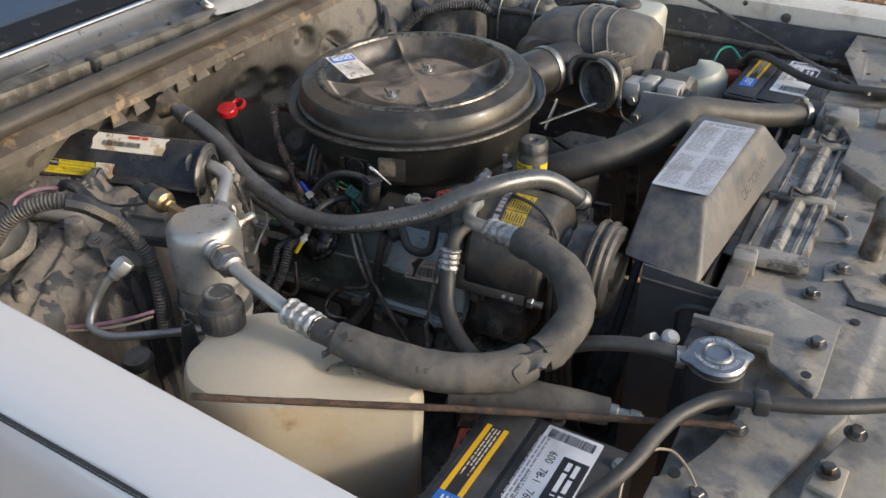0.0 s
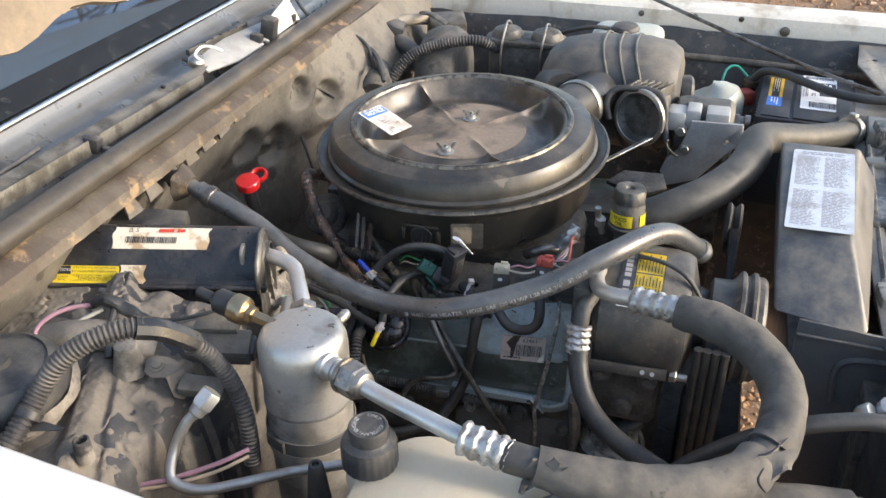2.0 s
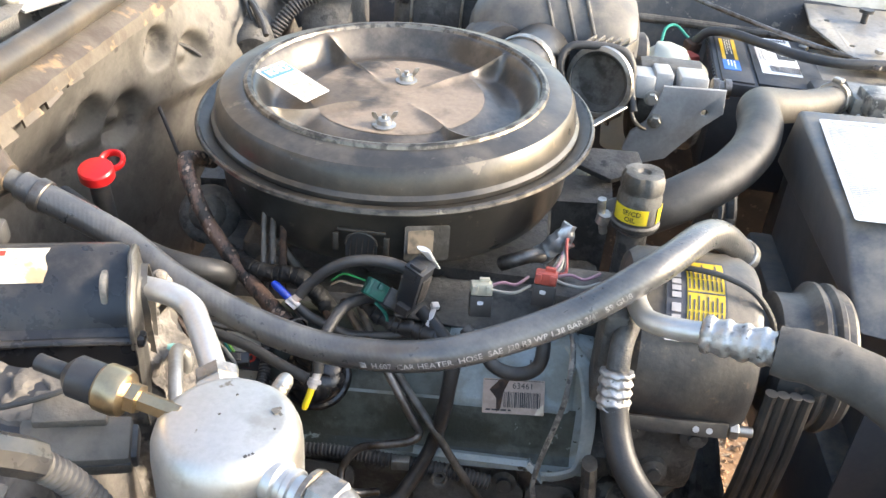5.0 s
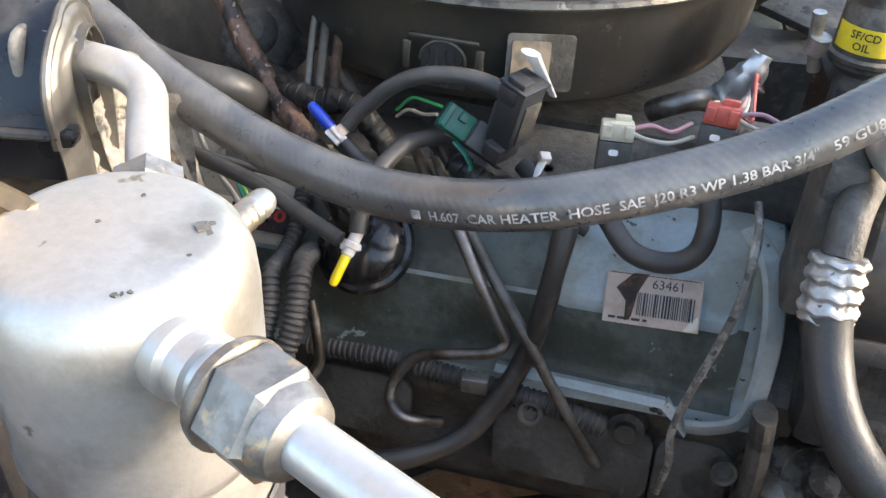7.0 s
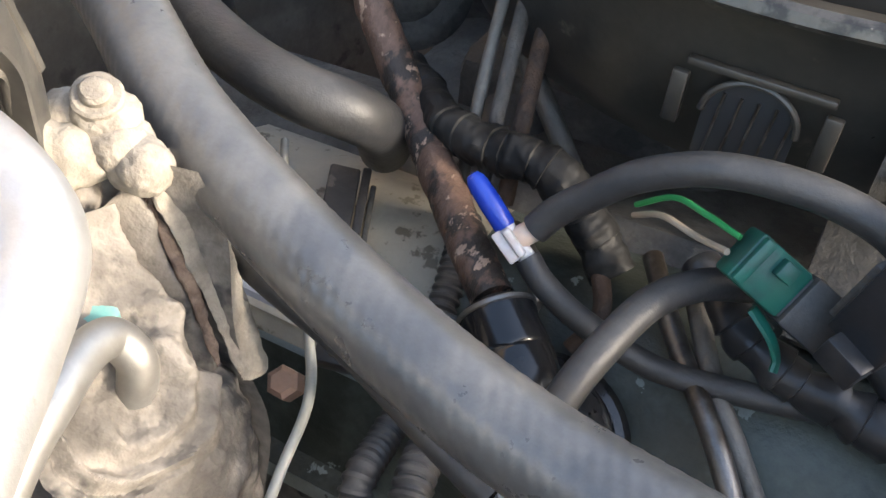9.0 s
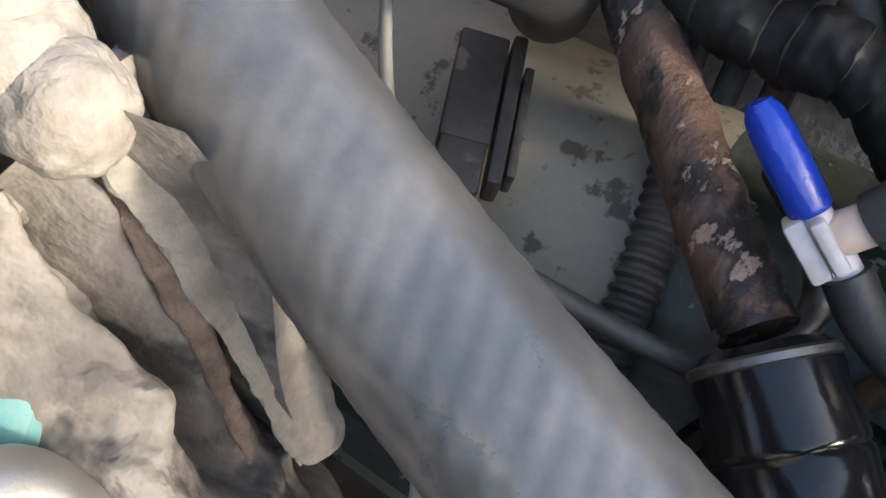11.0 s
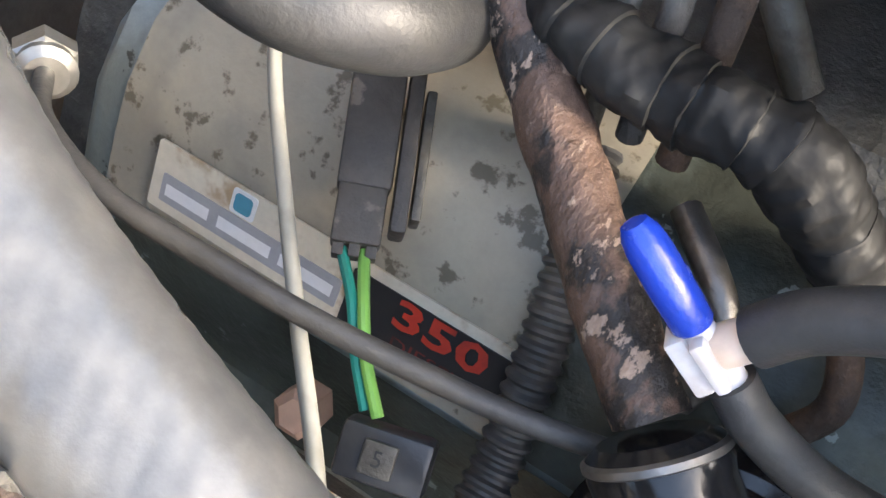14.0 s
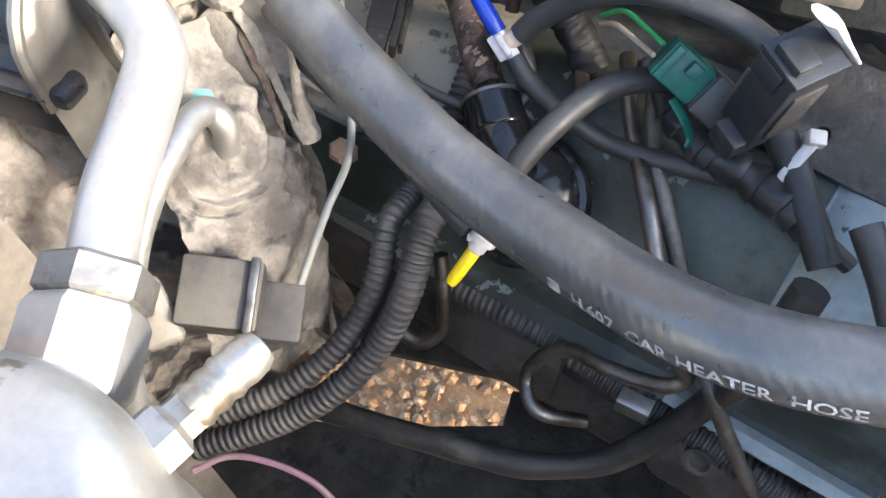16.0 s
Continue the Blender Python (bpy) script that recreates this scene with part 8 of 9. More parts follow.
    for c, r, sd in (((-0.8785, 0.9405, 1.0815), 0.0092, 2), ((-0.8905, 0.9415, 1.0925), 0.0098, 6), ((-0.8850, 0.9400, 1.0870), 0.0090, 9), ((-0.9000, 0.9380, 1.0900), 0.0095, 11)):
        b = bmesh.new()
        bmesh.ops.create_icosphere(b, subdivisions=5, radius=r)
        bmesh.ops.transform(b, matrix=Matrix.Translation(c) @ Matrix.Diagonal((1.05, 1.0, 0.95, 1)), verts=b.verts)
        part("putty_knob", rough_up(rough_up(rough_up(b, 0.0016, 90, sd), 0.0008, 240, 4), 0.00035, 620, 7), putty, e, "pale lump of putty")
    bo, ba = Vector((-0.8890, 0.9400, 1.1010)), Vector((0.30, -0.30, 0.90)).normalized()
    b = lathe([(0.0074, -0.002), (0.0074, 0.0004), (0.0066, 0.0012), (0.0046, 0.0012)], bo, ba, 24)
    lathe([(0.0046, 0.0), (0.0046, 0.0030), (0.0036, 0.0042), (0.0, 0.0046)], bo, ba, 20, b)
    part("crusted_bolt", rough_up(b, 0.0005, 300, 3), putty, e, "bolt head crusted with putty")
    b = tube([(-0.884, 0.936, 1.082), (-0.894, 0.930, 1.086), (-0.908, 0.914, 1.088), (-0.925, 0.890, 1.088)], [0.003, 0.010, 0.010, 0.006], 30, 18)
    part("putty_bead", rough_up(rough_up(b, 0.004, 60, 3), 0.0012, 260, 8), putty, e, "dusty bead of putty")
    part("thin_pipe", tube([(-0.862, 0.903, 1.018), (-0.8575, 0.9045, 1.033), (-0.858, 0.907, 1.043), (-0.8625, 0.9045, 1.0515), (-0.861, 0.894, 1.0555), (-0.855, 0.879, 1.057), (-0.848, 0.860, 1.056), (-0.840, 0.838, 1.045), (-0.836, 0.815, 1.01), (-0.835, 0.80, 0.96)], 0.0060, 30, 14), alu_dull, e, "thin aluminium pipe")
    ear = frame_of((-0.8425, 0.8345, 1.006), (0.5, 0.75, 0.1), (0.55, -0.25, 0.8))
    part("bracket_ear", rough_up(rough_up(box((0.017, 0.030, 0.006), ear, 0.0028), 0.0015, 120, 2), 0.0005, 420, 3), mud_dark, e, "dust-caked bracket ear")
    part("bolt", lathe([(0.0, 0.0045), (0.003, 0.004), (0.0045, 0.002), (0.0062, 0.001), (0.0062, 0.0)], (ear @ Vector((0, 0.003, 0.0028))), ear.to_3x3() @ Vector((0, 0, 1)), 16), mud_dark, e, "dusty bolt head")
    part("teal_tab", box((0.016, 0.010, 0.010), pose(-0.876, 0.910, 1.046, 20, 10, 25), 0.003), teal_plastic, e, "faded teal clip")
    s = thing("relay", "small black box clipped to the evaporator case", "relay", (-0.828, 0.86, 0.99))
    m = frame_of((-0.828, 0.858, 1.000), (0.75, 0.5, -0.2), (0.1, -0.3, 0.95))
    part("box", rough_up(box((0.034, 0.030, 0.022), m, 0.002), 0.0006, 120), relay_black, s, "dusty black box")
    part("clip", box((0.004, 0.032, 0.026), m @ Matrix.Translation((0.013, 0, 0.001)), 0.001), steel_dark, s)
    part("foot", box((0.022, 0.026, 0.010), m @ Matrix.Translation((0.024, -0.002, -0.012)), 0.002), relay_black, s)


build_evaporator()


def build_black_box():
    b0 = thing("control_module", "long satin black case with torn paper labels and a flanged end", "module case", (-1.0, 0.82, 1.09))
    d = Vector((0.966, 0.259, 0.0)).normalized()
    across = Vector((-0.259, 0.966, 0)).normalized()
    o = Vector((-1.2228, 0.7648, 0))
    # outline across the case: y from its front, z
    prof = [(0.0, 1.07), (0.0, 1.096), (0.004, 1.100), (0.010, 1.102), (0.013, 1.108), (0.022, 1.124), (0.034, 1.138), (0.048, 1.147), (0.060, 1.150), (0.068, 1.147), (0.074, 1.138), (0.074, 1.07)]

    def sec(s, inset=0.0):
        out = []
        for y, z in prof:
            yy = 0.037 + (y - 0.037) * (1 - inset)
            zz = 1.10 + (z - 1.10) * (1 - inset)
            p = o + d * (s - (0.17 * yy if s > 0.3 else 0)) + across * yy
            out.append((p.x, p.y, zz))
        return out
    part("case", loft([sec(s, i) for s, i in ((-0.10, 0.0), (0.0, 0.0), (0.10, 0), (0.20, 0), (0.28, 0), (0.356, 0), (0.361, 0.05))]), box_black, b0)
    # rolled lip along the foot of the case
    part("foot_lip", tube([tuple(o + d * k * 0.06 + across * -0.002 + Vector((0, 0, 1.0975 + 0.001 * (k % 2)))) for k in range(-1, 7)], 0.0042, 10, 4, flat=0.7), box_black, b0, "rounded lip")
    L = 0.360
    # dished end plate of pale dusty sheet with a tall slot for the pipe

    def plate_edge(t):
        """Outline of the plate: across the case and height, t from 0 to 1 round it."""
        pts = [(0.006, 0.998), (0.0, 1.035), (-0.003, 1.075), (-0.004, 1.108), (-0.003, 1.1185), (0.0013, 1.1265), (0.0076, 1.1340), (0.020, 1.1425), (0.033, 1.1480), (0.048, 1.1490), (0.063, 1.1455), (0.074, 1.136), (0.080, 1.110), (0.077, 1.070), (0.068, 1.030), (0.054, 1.000), (0.026, 0.990), (0.006, 0.998)]
        c = [Vector((p[0], p[1], 0)) for p in pts]
        k = t * (len(c) - 1)
        i = min(int(k), len(c) - 2)
        return c[i].lerp(c[i + 1], k - i)

    def slot_edge(t):
        a = math.pi * (-0.90 - 2 * t)
        z = math.sin(a)
        return Vector((0.0420 + (0.0195 if z > 0 else 0.0195 + 0.004 * z) * math.cos(a), 1.118 + (0.0205 if z > 0 else 0.072) * z, 0))

    def on_plate(u, v):
        e, h = plate_edge(u), slot_edge(u)
        q = h.lerp(e, v)
        out = 0.0012 - 0.06 * q.x + 0.0026 * math.exp(-((v - 0.30) / 0.26) ** 2) - 0.003 * max(0.0, v - 0.80) / 0.20 + 0.0012 * noise.noise((q.x * 60, q.y * 60, 3))
        return o + d * (L + out) + across * q.x + Vector((0, 0, q.y))
    part("end_plate", surface(on_plate, 128, 22, thick=0.0012), pale_metal, b0, "dusty pale dished end plate with a slot")
    rim = [on_plate(k / 48, 1.0) for k in range(7, 35)]
    part("plate_rim", tube([tuple(p) for p in rim], 0.0026, 8, 2), pale_metal, b0, "rolled bright rim")
    part("slot_sleeve", surface(lambda u, v: on_plate(u, 0.0) + d * (0.0085 * v - 0.001), 64, 5, thick=0.0014), pale_metal, b0, "sleeve standing out round the slot")
    core = [(o + d * (L - 0.022) + across * 0.024 + Vector((0, 0, 1.075)))]
    mc = Matrix((across.to_4d(), (0, 0, 1, 0), d.to_4d(), (0, 0, 0, 1))).transposed()
    for k in range(3):
        mc[k][3] = core[0][k]
    part("core_face", prism(rounded(0.044, 0.130, 0.012), 0.006, mc @ Matrix.Translation((0.017, 0, 0)), 0.002), putty, b0, "cream dusty core face inside the slot")
    part("core_seam", box((0.003, 0.11, 0.003), mc @ Matrix.Translation((0.022, -0.01, 0.001)), 0.001), putty, b0)
    part("lip_tab", rough_up(box((0.014, 0.010, 0.010), mc @ Matrix.Translation((-0.021, 0.020, 0.024)), 0.003), 0.001, 60), box_black, b0, "broken black tab")

    def face(s, y, dz=0.0):
        for (y0, z0), (y1, z1) in zip(prof, prof[1:]):
            if y0 <= y <= y1 and y1 > y0:
                z = z0 + (z1 - z0) * (y - y0) / (y1 - y0)
                nn = (across * -(z1 - z0) + Vector((0, 0, 1)) * (y1 - y0)).normalized()
                p = o + d * s + across * y
                return Vector((p.x, p.y, z)) + nn * (0.0008 + dz), nn
    def sticker(name, s0, s1, y0, y1, mat_s, dz=0.0, lab="", wave=0.0, parent=b0):
        return part(name, surface(lambda u, v: face(s0 + (s1 - s0) * u + wave * 0.004 * math.sin(v * 9 + u * 5), y0 + (y1 - y0) * v, dz + wave * 0.002 * max(0, u - 0.7) * math.sin(v * 7 + 2))[0], 12, 10, thick=0.0004), mat_s, parent, lab)
    w = sticker("barcode_label", 0.167, 0.290, 0.0300, 0.0560, paper_worn, 0, "torn cream barcode label", 0.35)
    p, nn = face(0.217, 0.0385, 0.0012)
    m = frame_of(p, d, nn)
    part("lines", barcode(m, 0.066, 0.009, 40, 3), ink, w)
    p, nn = face(0.193, 0.0495, 0.0014)
    writing("letters", "B S", 0.0105, frame_of(p, d, nn), ink, w)
    p, nn = face(0.242, 0.0495, 0.0014)
    part("red_mark", bars(frame_of(p, d, nn), 0.034, 0.008, 1, 21, 0.7, ragged=0.0), ink_red, w)
    w = sticker("caution_label", 0.089, 0.178, 0.0010, 0.0172, yellow, 0, "yellow caution label")
    f2 = sticker("caution_field", 0.090, 0.116, 0.0120, 0.0170, ink, 0.0006, "", 0.0, w)
    p, nn = face(0.103, 0.0145, 0.0014)
    writing("caution_word", "CAUTION", 0.0058, frame_of(p, d, nn), paper, w)
    for k, line in enumerate(("SYSTEM TO BE SERVICED", "BY QUALIFIED PERSONNEL", "ONLY. IMPROPER SERVICE", "METHODS MAY CAUSE", "PERSONAL INJURY.", "CONSULT SERVICE MANUAL")):
        p, nn = face(0.147, 0.0160 - 0.0023 * k, 0.0012)
        writing("small_print", line, 0.0030, frame_of(p, d, nn), ink, w, 1.6)
    for k, line in enumerate(("REFRIGERANT", "UNDER HIGH", "PRESSURE")):
        p, nn = face(0.103, 0.0095 - 0.0026 * k, 0.0012)
        writing("small_print", line, 0.0026, frame_of(p, d, nn), ink, w, 1.4)
    sticker("torn_label", 0.179, 0.211, 0.0005, 0.0180, paper_worn, 0.0002, "torn white label end", 0.5)


build_black_box()


def build_left_clutter():
    c = thing("blower_motor", "round black blower motor cap on the case", "blower motor", (-1.03, 0.60, 1.09))
    part("cap", lathe([(0.062, 0.0), (0.064, 0.012), (0.060, 0.030), (0.052, 0.042), (0.047, 0.045), (0.046, 0.042), (0.030, 0.046), (0.012, 0.047), (0.010, 0.052), (0.0, 0.053)], (-1.035, 0.602, 1.095), (0.05, -0.12, 1), 48), black_plastic, c)
    part("foil_collar", rough_up(lathe([(0.066, 0.0), (0.069, 0.010), (0.065, 0.022)], (-1.035, 0.602, 1.088), (0.05, -0.12, 1), 48, caps=False), 0.006, 40), mud, c, "dusty crumpled collar")
    l = thing("wiring_loom", "corrugated black loom arching over the evaporator case", "wiring loom", (-0.90, 0.63, 1.09))
    part("loom", corrugated([(-0.985, 0.50, 1.085), (-0.978, 0.535, 1.105), (-0.970, 0.574, 1.133), (-0.953, 0.595, 1.162), (-0.928, 0.614, 1.180), (-0.903, 0.633, 1.186), (-0.885, 0.647, 1.184)], 0.0112, 0.0050, 0.16, 18), loom_mat, l)
    part("tape", tube([(-0.892, 0.641, 1.186), (-0.876, 0.657, 1.176), (-0.862, 0.673, 1.158), (-0.855, 0.682, 1.146)], 0.0140, 8, 8, flat=0.85), box_black, l, "shiny black split sleeve")
    part("loom", corrugated([(-0.858, 0.678, 1.150), (-0.846, 0.690, 1.125), (-0.832, 0.697, 1.095), (-0.820, 0.696, 1.062), (-0.812, 0.690, 1.03), (-0.81, 0.685, 0.98)], 0.0100, 0.0050, 0.16, 18), loom_mat, l)
    ca = Vector((0.13, 0.80, 0.55)).normalized()
    part("clip", lathe([(0.0120, 0.0), (0.0138, 0.0005), (0.0138, 0.0085), (0.0120, 0.009)], (-0.9725, 0.556, 1.118), ca, 20), satin_black, l, "black retaining clip")
    part("clip_wing", prism([(-0.036, 0.002), (-0.030, -0.007), (0.0, -0.006), (0.030, -0.002), (0.034, 0.001), (0.012, 0.005), (-0.014, 0.006)], 0.0025, frame_of((-0.968, 0.557, 1.109), (0.97, 0.10, 0.05), (0, -0.5, 0.86)), 0.0008), satin_black, l, "thin black wing of the clip")
    s = thing("hose_stud", "tan moulded cone on the evaporator case", "stud", (-0.945, 0.69, 1.08))
    part("cone", lathe([(0.020, 0.0), (0.017, 0.012), (0.013, 0.030), (0.012, 0.036), (0.0, 0.038)], (-0.951, 0.688, 1.080), (0, 0, 1), 28), mud, s)
    k = thing("relay_connector", "grey dusty connector block beside the case", "connector", (-0.872, 0.755, 1.07))
    m = frame_of((-0.874, 0.752, 1.084), (0.93, 0.30, -0.05), (0.05, -0.35, 0.93))
    part("block", rough_up(box((0.074, 0.034, 0.026), m, 0.003), 0.0012, 60), mud_case, k, "dust-caked block")
    part("step", rough_up(box((0.050, 0.026, 0.016), m @ Matrix.Translation((-0.004, 0.022, 0.014)), 0.0025), 0.001, 60), mud_case, k)
    part("seam", box((0.0745, 0.002, 0.002), m @ Matrix.Translation((0, -0.0165, 0.004)), 0.0005), case_black, k)
    part("socket", box((0.010, 0.026, 0.018), m @ Matrix.Translation((0.036, 0, -0.002)), 0.002), case_black, k)
    b = thing("bracket", "bent dusty metal bracket with a bolt", "bracket", (-0.90, 0.68, 1.08))
    m = frame_of((-0.912, 0.690, 1.092), (0.95, 0.20, -0.12), (0.02, -0.35, 0.93))
    part("plate", prism([(-0.018, 0.008), (-0.016, -0.008), (-0.006, -0.013), (0.006, -0.011), (0.016, -0.012), (0.019, 0.010), (0.004, 0.015), (-0.010, 0.014)], 0.0025, m, 0.0008), mud_case, b, "dusty bracket plate")
    part("leg", prism([(-0.012, 0.0), (0.010, 0.0), (0.013, -0.030), (0.0, -0.036), (-0.010, -0.028)], 0.0025, frame_of((-0.893, 0.690, 1.090), (0.45, 0.85, 0), (0.85, -0.45, 0.2)), 0.0008), mud_case, b, "leg bent downwards")
    part("foot", rough_up(box((0.052, 0.022, 0.016), frame_of((-0.866, 0.697, 1.070), (0.95, 0.2, -0.08), (0, -0.35, 0.93)), 0.003), 0.001, 60), mud_case, b, "dust-caked foot")
    bb = lathe([(0.0085, 0.0), (0.0085, 0.0012), (0.006, 0.0016), (0.0055, 0.004), (0.0, 0.005)], tuple(m @ Vector((-0.004, 0.001, 0.0025))), m.to_3x3() @ Vector((0, 0, 1)), 20)
    part("bolt", bb, mud_dark, b, "dusty bolt head")
    q = thing("case_post", "hollow moulded post standing on the evaporator case", "post", (-0.917, 0.560, 1.07))
    part("tube", lathe([(0.009, 0.0), (0.0085, 0.026), (0.0065, 0.027), (0.0060, 0.018), (0.0, 0.018)], (-0.917, 0.560, 1.074), (0, 0, 1), 20), mud, q, "dusty hollow post")
    p = thing("orifice_line", "small refrigerant line with a white-flaked nut", "metal line", (-0.83, 0.63, 1.02))
    o, ax = Vector((-0.831, 0.665, 1.098)), Vector((-0.45, -0.62, -0.64)).normalized()
    part("nut", nut(o, ax, 0.0125, 0.020), alu, p, "large bright hexagon nut")
    part("collar", lathe([(0.0095, 0.0), (0.0085, 0.010), (0.0065, 0.012)], o + ax * 0.019, ax, 20), alu_dull, p)
    part("line", tube([tuple(o + ax * 0.028), (-0.853, 0.640, 1.070), (-0.862, 0.625, 1.045), (-0.857, 0.604, 1.022), (-0.826, 0.605, 1.014), (-0.785, 0.625, 1.017), (-0.743, 0.648, 1.022), (-0.685, 0.665, 1.035)], 0.0058, 16, 10), alu_dull, p, "bent pipe")
    w = thing("pink_lead", "faded pink lead under the case", "wire", (-0.8, 0.62, 1.0))
    part("lead", tube([(-0.90, 0.585, 1.015), (-0.86, 0.605, 1.02), (-0.82, 0.635, 1.025), (-0.795, 0.66, 1.03)], 0.0026, 10, 8), wire_pink, w)
    part("lead", tube([(-0.905, 0.58, 1.012), (-0.862, 0.60, 1.015), (-0.82, 0.628, 1.019), (-0.793, 0.655, 1.025)], 0.0020, 10, 8), wire_tan, w)
    w = thing("taped_leads", "loose leads and taped joint on the black case", "wire", (-1.0, 0.72, 1.09))
    part("joint", rough_up(tube([(-1.03, 0.735, 1.124), (-1.005, 0.738, 1.132), (-0.985, 0.738, 1.124), (-0.955, 0.742, 1.112)], [0.005, 0.010, 0.008, 0.004], 14, 8), 0.004, 80), tape_black, w)
    part("lead", tube([(-1.02, 0.735, 1.126), (-1.05, 0.715, 1.125), (-1.068, 0.690, 1.115), (-1.065, 0.672, 1.095)], 0.0026, 10, 8), wire_pink, w)
    part("lead", tube([(-1.01, 0.733, 1.122), (-1.03, 0.705, 1.115), (-1.04, 0.675, 1.10), (-1.02, 0.655, 1.085)], 0.0024, 10, 8), wire_white, w)
    part("lead", tube([(-0.995, 0.735, 1.124), (-0.985, 0.705, 1.11), (-0.975, 0.685, 1.095)], 0.0048, 10, 8), rubber, w)
    part("lead", tube([(-0.965, 0.740, 1.114), (-0.93, 0.750, 1.112), (-0.90, 0.760, 1.118), (-0.88, 0.772, 1.122)], 0.0022, 10, 8), rubber, w)
    single("air_duct", rough_up(tube([(-1.08, 0.69, 1.09), (-1.03, 0.70, 1.105), (-0.98, 0.715, 1.10), (-0.95, 0.73, 1.08)], 0.022, 20, 10, flat=0.7), 0.002, 30), mud_dark, "dusty flat duct on the case", "duct")
    single("drain_cap", lathe([(0.020, 0), (0.021, 0.006), (0.018, 0.014), (0.006, 0.017), (0.0, 0.017)], (-0.755, 0.585, 1.010), (0, -0.1, 1), 28), black_plastic, "round black plug on the inner fender", "plug")
    # rough debris along the firewall ledge
    h = thing("heater_outlet", "dusty heater pipe outlet with torn gasket", "pipe outlet", (-1.07, 1.02, 1.11))
    part("gasket", rough_up(lathe([(0.018, 0.0), (0.026, 0.006), (0.020, 0.016), (0.014, 0.026)], (-1.088, 1.022, 1.136), (0.95, -0.1, -0.1), 28), 0.006, 70), flange_tan, h)
    for k in range(7):
        y = 0.92 + 0.055 * k
        part("gasket_tab", rough_up(prism([(-0.016, 0.0), (0.014, 0.002), (0.010, 0.030), (-0.006, 0.036)], 0.006, frame_of((-1.085 - 0.004 * k, y, 1.135), (0.2, 1, 0.1 * (k % 3)), (0.8, -0.1, 0.5)), 0.001), 0.004, 60, k * 1.0), flange_tan, h)
    part("black_tray", box((0.10, 0.045, 0.022), pose(-1.075, 0.925, 1.120, 8, 0, 10), 0.004), black_plastic, h)


build_left_clutter()


# ---- wiper and cowl trim ----
def build_wiper():
    w = thing("cowl_trim_strip", "grey metal cowl strip with clips and washers", "trim strip", (-1.17, 1.0, 1.19))
    part("strip", prism([(-0.30, 0.012), (-0.30, -0.016), (0.26, -0.014), (0.30, -0.002), (0.28, 0.008)], 0.002, frame_of((-1.178, 0.98, 1.222), (0.0, 1, -0.03), (0.35, 0.03, 0.93)), 0.0008), cast_dirt, w)
    part("strip_edge", box((0.54, 0.0018, 0.022), frame_of((-1.163, 0.97, 1.211), (0.0, 1, -0.03), (0.0, 0.03, 1)), 0.0005), cast_dirt, w)
    for y, x in ((0.955, -1.163), (1.42, -1.160), (1.55, -1.158)):
        b = box((0.022, 0.016, 0.022), pose(x, y, 1.214, 0, 12, 5), 0.003)
        box((0.012, 0.010, 0.038), pose(x + 0.012, y + 0.004, 1.192, 0, 18, 5), 0.002, b)
        part("clip", b, black_plastic, w, "black plastic clip")
    b = lathe([(0.006, 0), (0.0115, 0.001), (0.0115, 0.003), (0.006, 0.004)], (-1.199, 1.092, 1.213), (0.3, 0, 1), 20)
    part("washer", b, zinc, w)
    part("bolt", lathe([(0.0035, 0), (0.0035, 0.004), (0, 0.004)], (-1.181, 1.155, 1.219), (0.3, 0, 1), 10), ink, w)
    hb = thing("cowl_bracket", "pale dusty bent bracket with a black stop", "bracket", (-1.18, 1.46, 1.2))
    part("base_plate", prism([(-0.09, 0.020), (-0.09, -0.014), (-0.02, -0.030), (0.11, -0.032), (0.12, 0.012), (0.02, 0.026)], 0.004, frame_of((-1.178, 1.36, 1.216), (0.06, 1, 0.05), (0.35, 0, 0.93)), 0.0012), bracket_grey, hb, "pale bent plate")
    part("upright", prism([(-0.045, 0.0), (-0.03, 0.034), (0.05, 0.050), (0.07, 0.0)], 0.004, frame_of((-1.150, 1.50, 1.205), (0.05, 1, 0.05), (1, -0.05, 0.2)), 0.0012), old_white, hb, "dusty pale upright")
    part("stop", box((0.026, 0.030, 0.044), pose(-1.150, 1.452, 1.224, 0, 12, 8), 0.004), black_plastic, hb, "black rubber stop")
    part("wire_clip", tube([(-1.180, 1.268, 1.224), (-1.186, 1.262, 1.236), (-1.182, 1.280, 1.244), (-1.172, 1.298, 1.238), (-1.166, 1.312, 1.228)], 0.0022, 8, 6), paper, hb, "white spring clip")
    p = thing("wiper", "black wiper arm lying along the cowl", "wiper", (-1.21, 1.4, 1.2))
    part("arm", prism([(-0.17, 0.006), (-0.17, -0.006), (0.10, -0.012), (0.17, 0.002), (0.10, 0.010)], 0.006, frame_of((-1.196, 1.44, 1.226), (0.10, 1, 0.02), (0.3, 0, 0.95)), 0.0015), cast_dirt, p, "grey arm")
    part("blade", box((0.008, 0.17, 0.012), pose(-1.207, 1.37, 1.228, 0, 0, -6), 0.002), black_plastic, p)
    for k in range(5):
        part("blade_hole", box((0.006, 0.010, 0.002), pose(-1.205 + 0.003 * k, 1.33 + 0.022 * k, 1.2355, 0, 0, -6)), cast_dirt, p)
    part("pivot", lathe([(0.014, 0), (0.014, 0.010), (0.010, 0.016), (0, 0.017)], (-1.196, 1.275, 1.212), (0.3, 0, 1), 24), zinc, p)
    q = thing("wiper_clip", "short black wiper linkage on the cowl", "wiper", (-1.21, 0.86, 1.2))
    part("link", tube([(-1.204, 0.80, 1.222), (-1.205, 0.86, 1.224), (-1.205, 0.90, 1.226)], 0.004, 10, 5), black_plastic, q)


build_wiper()

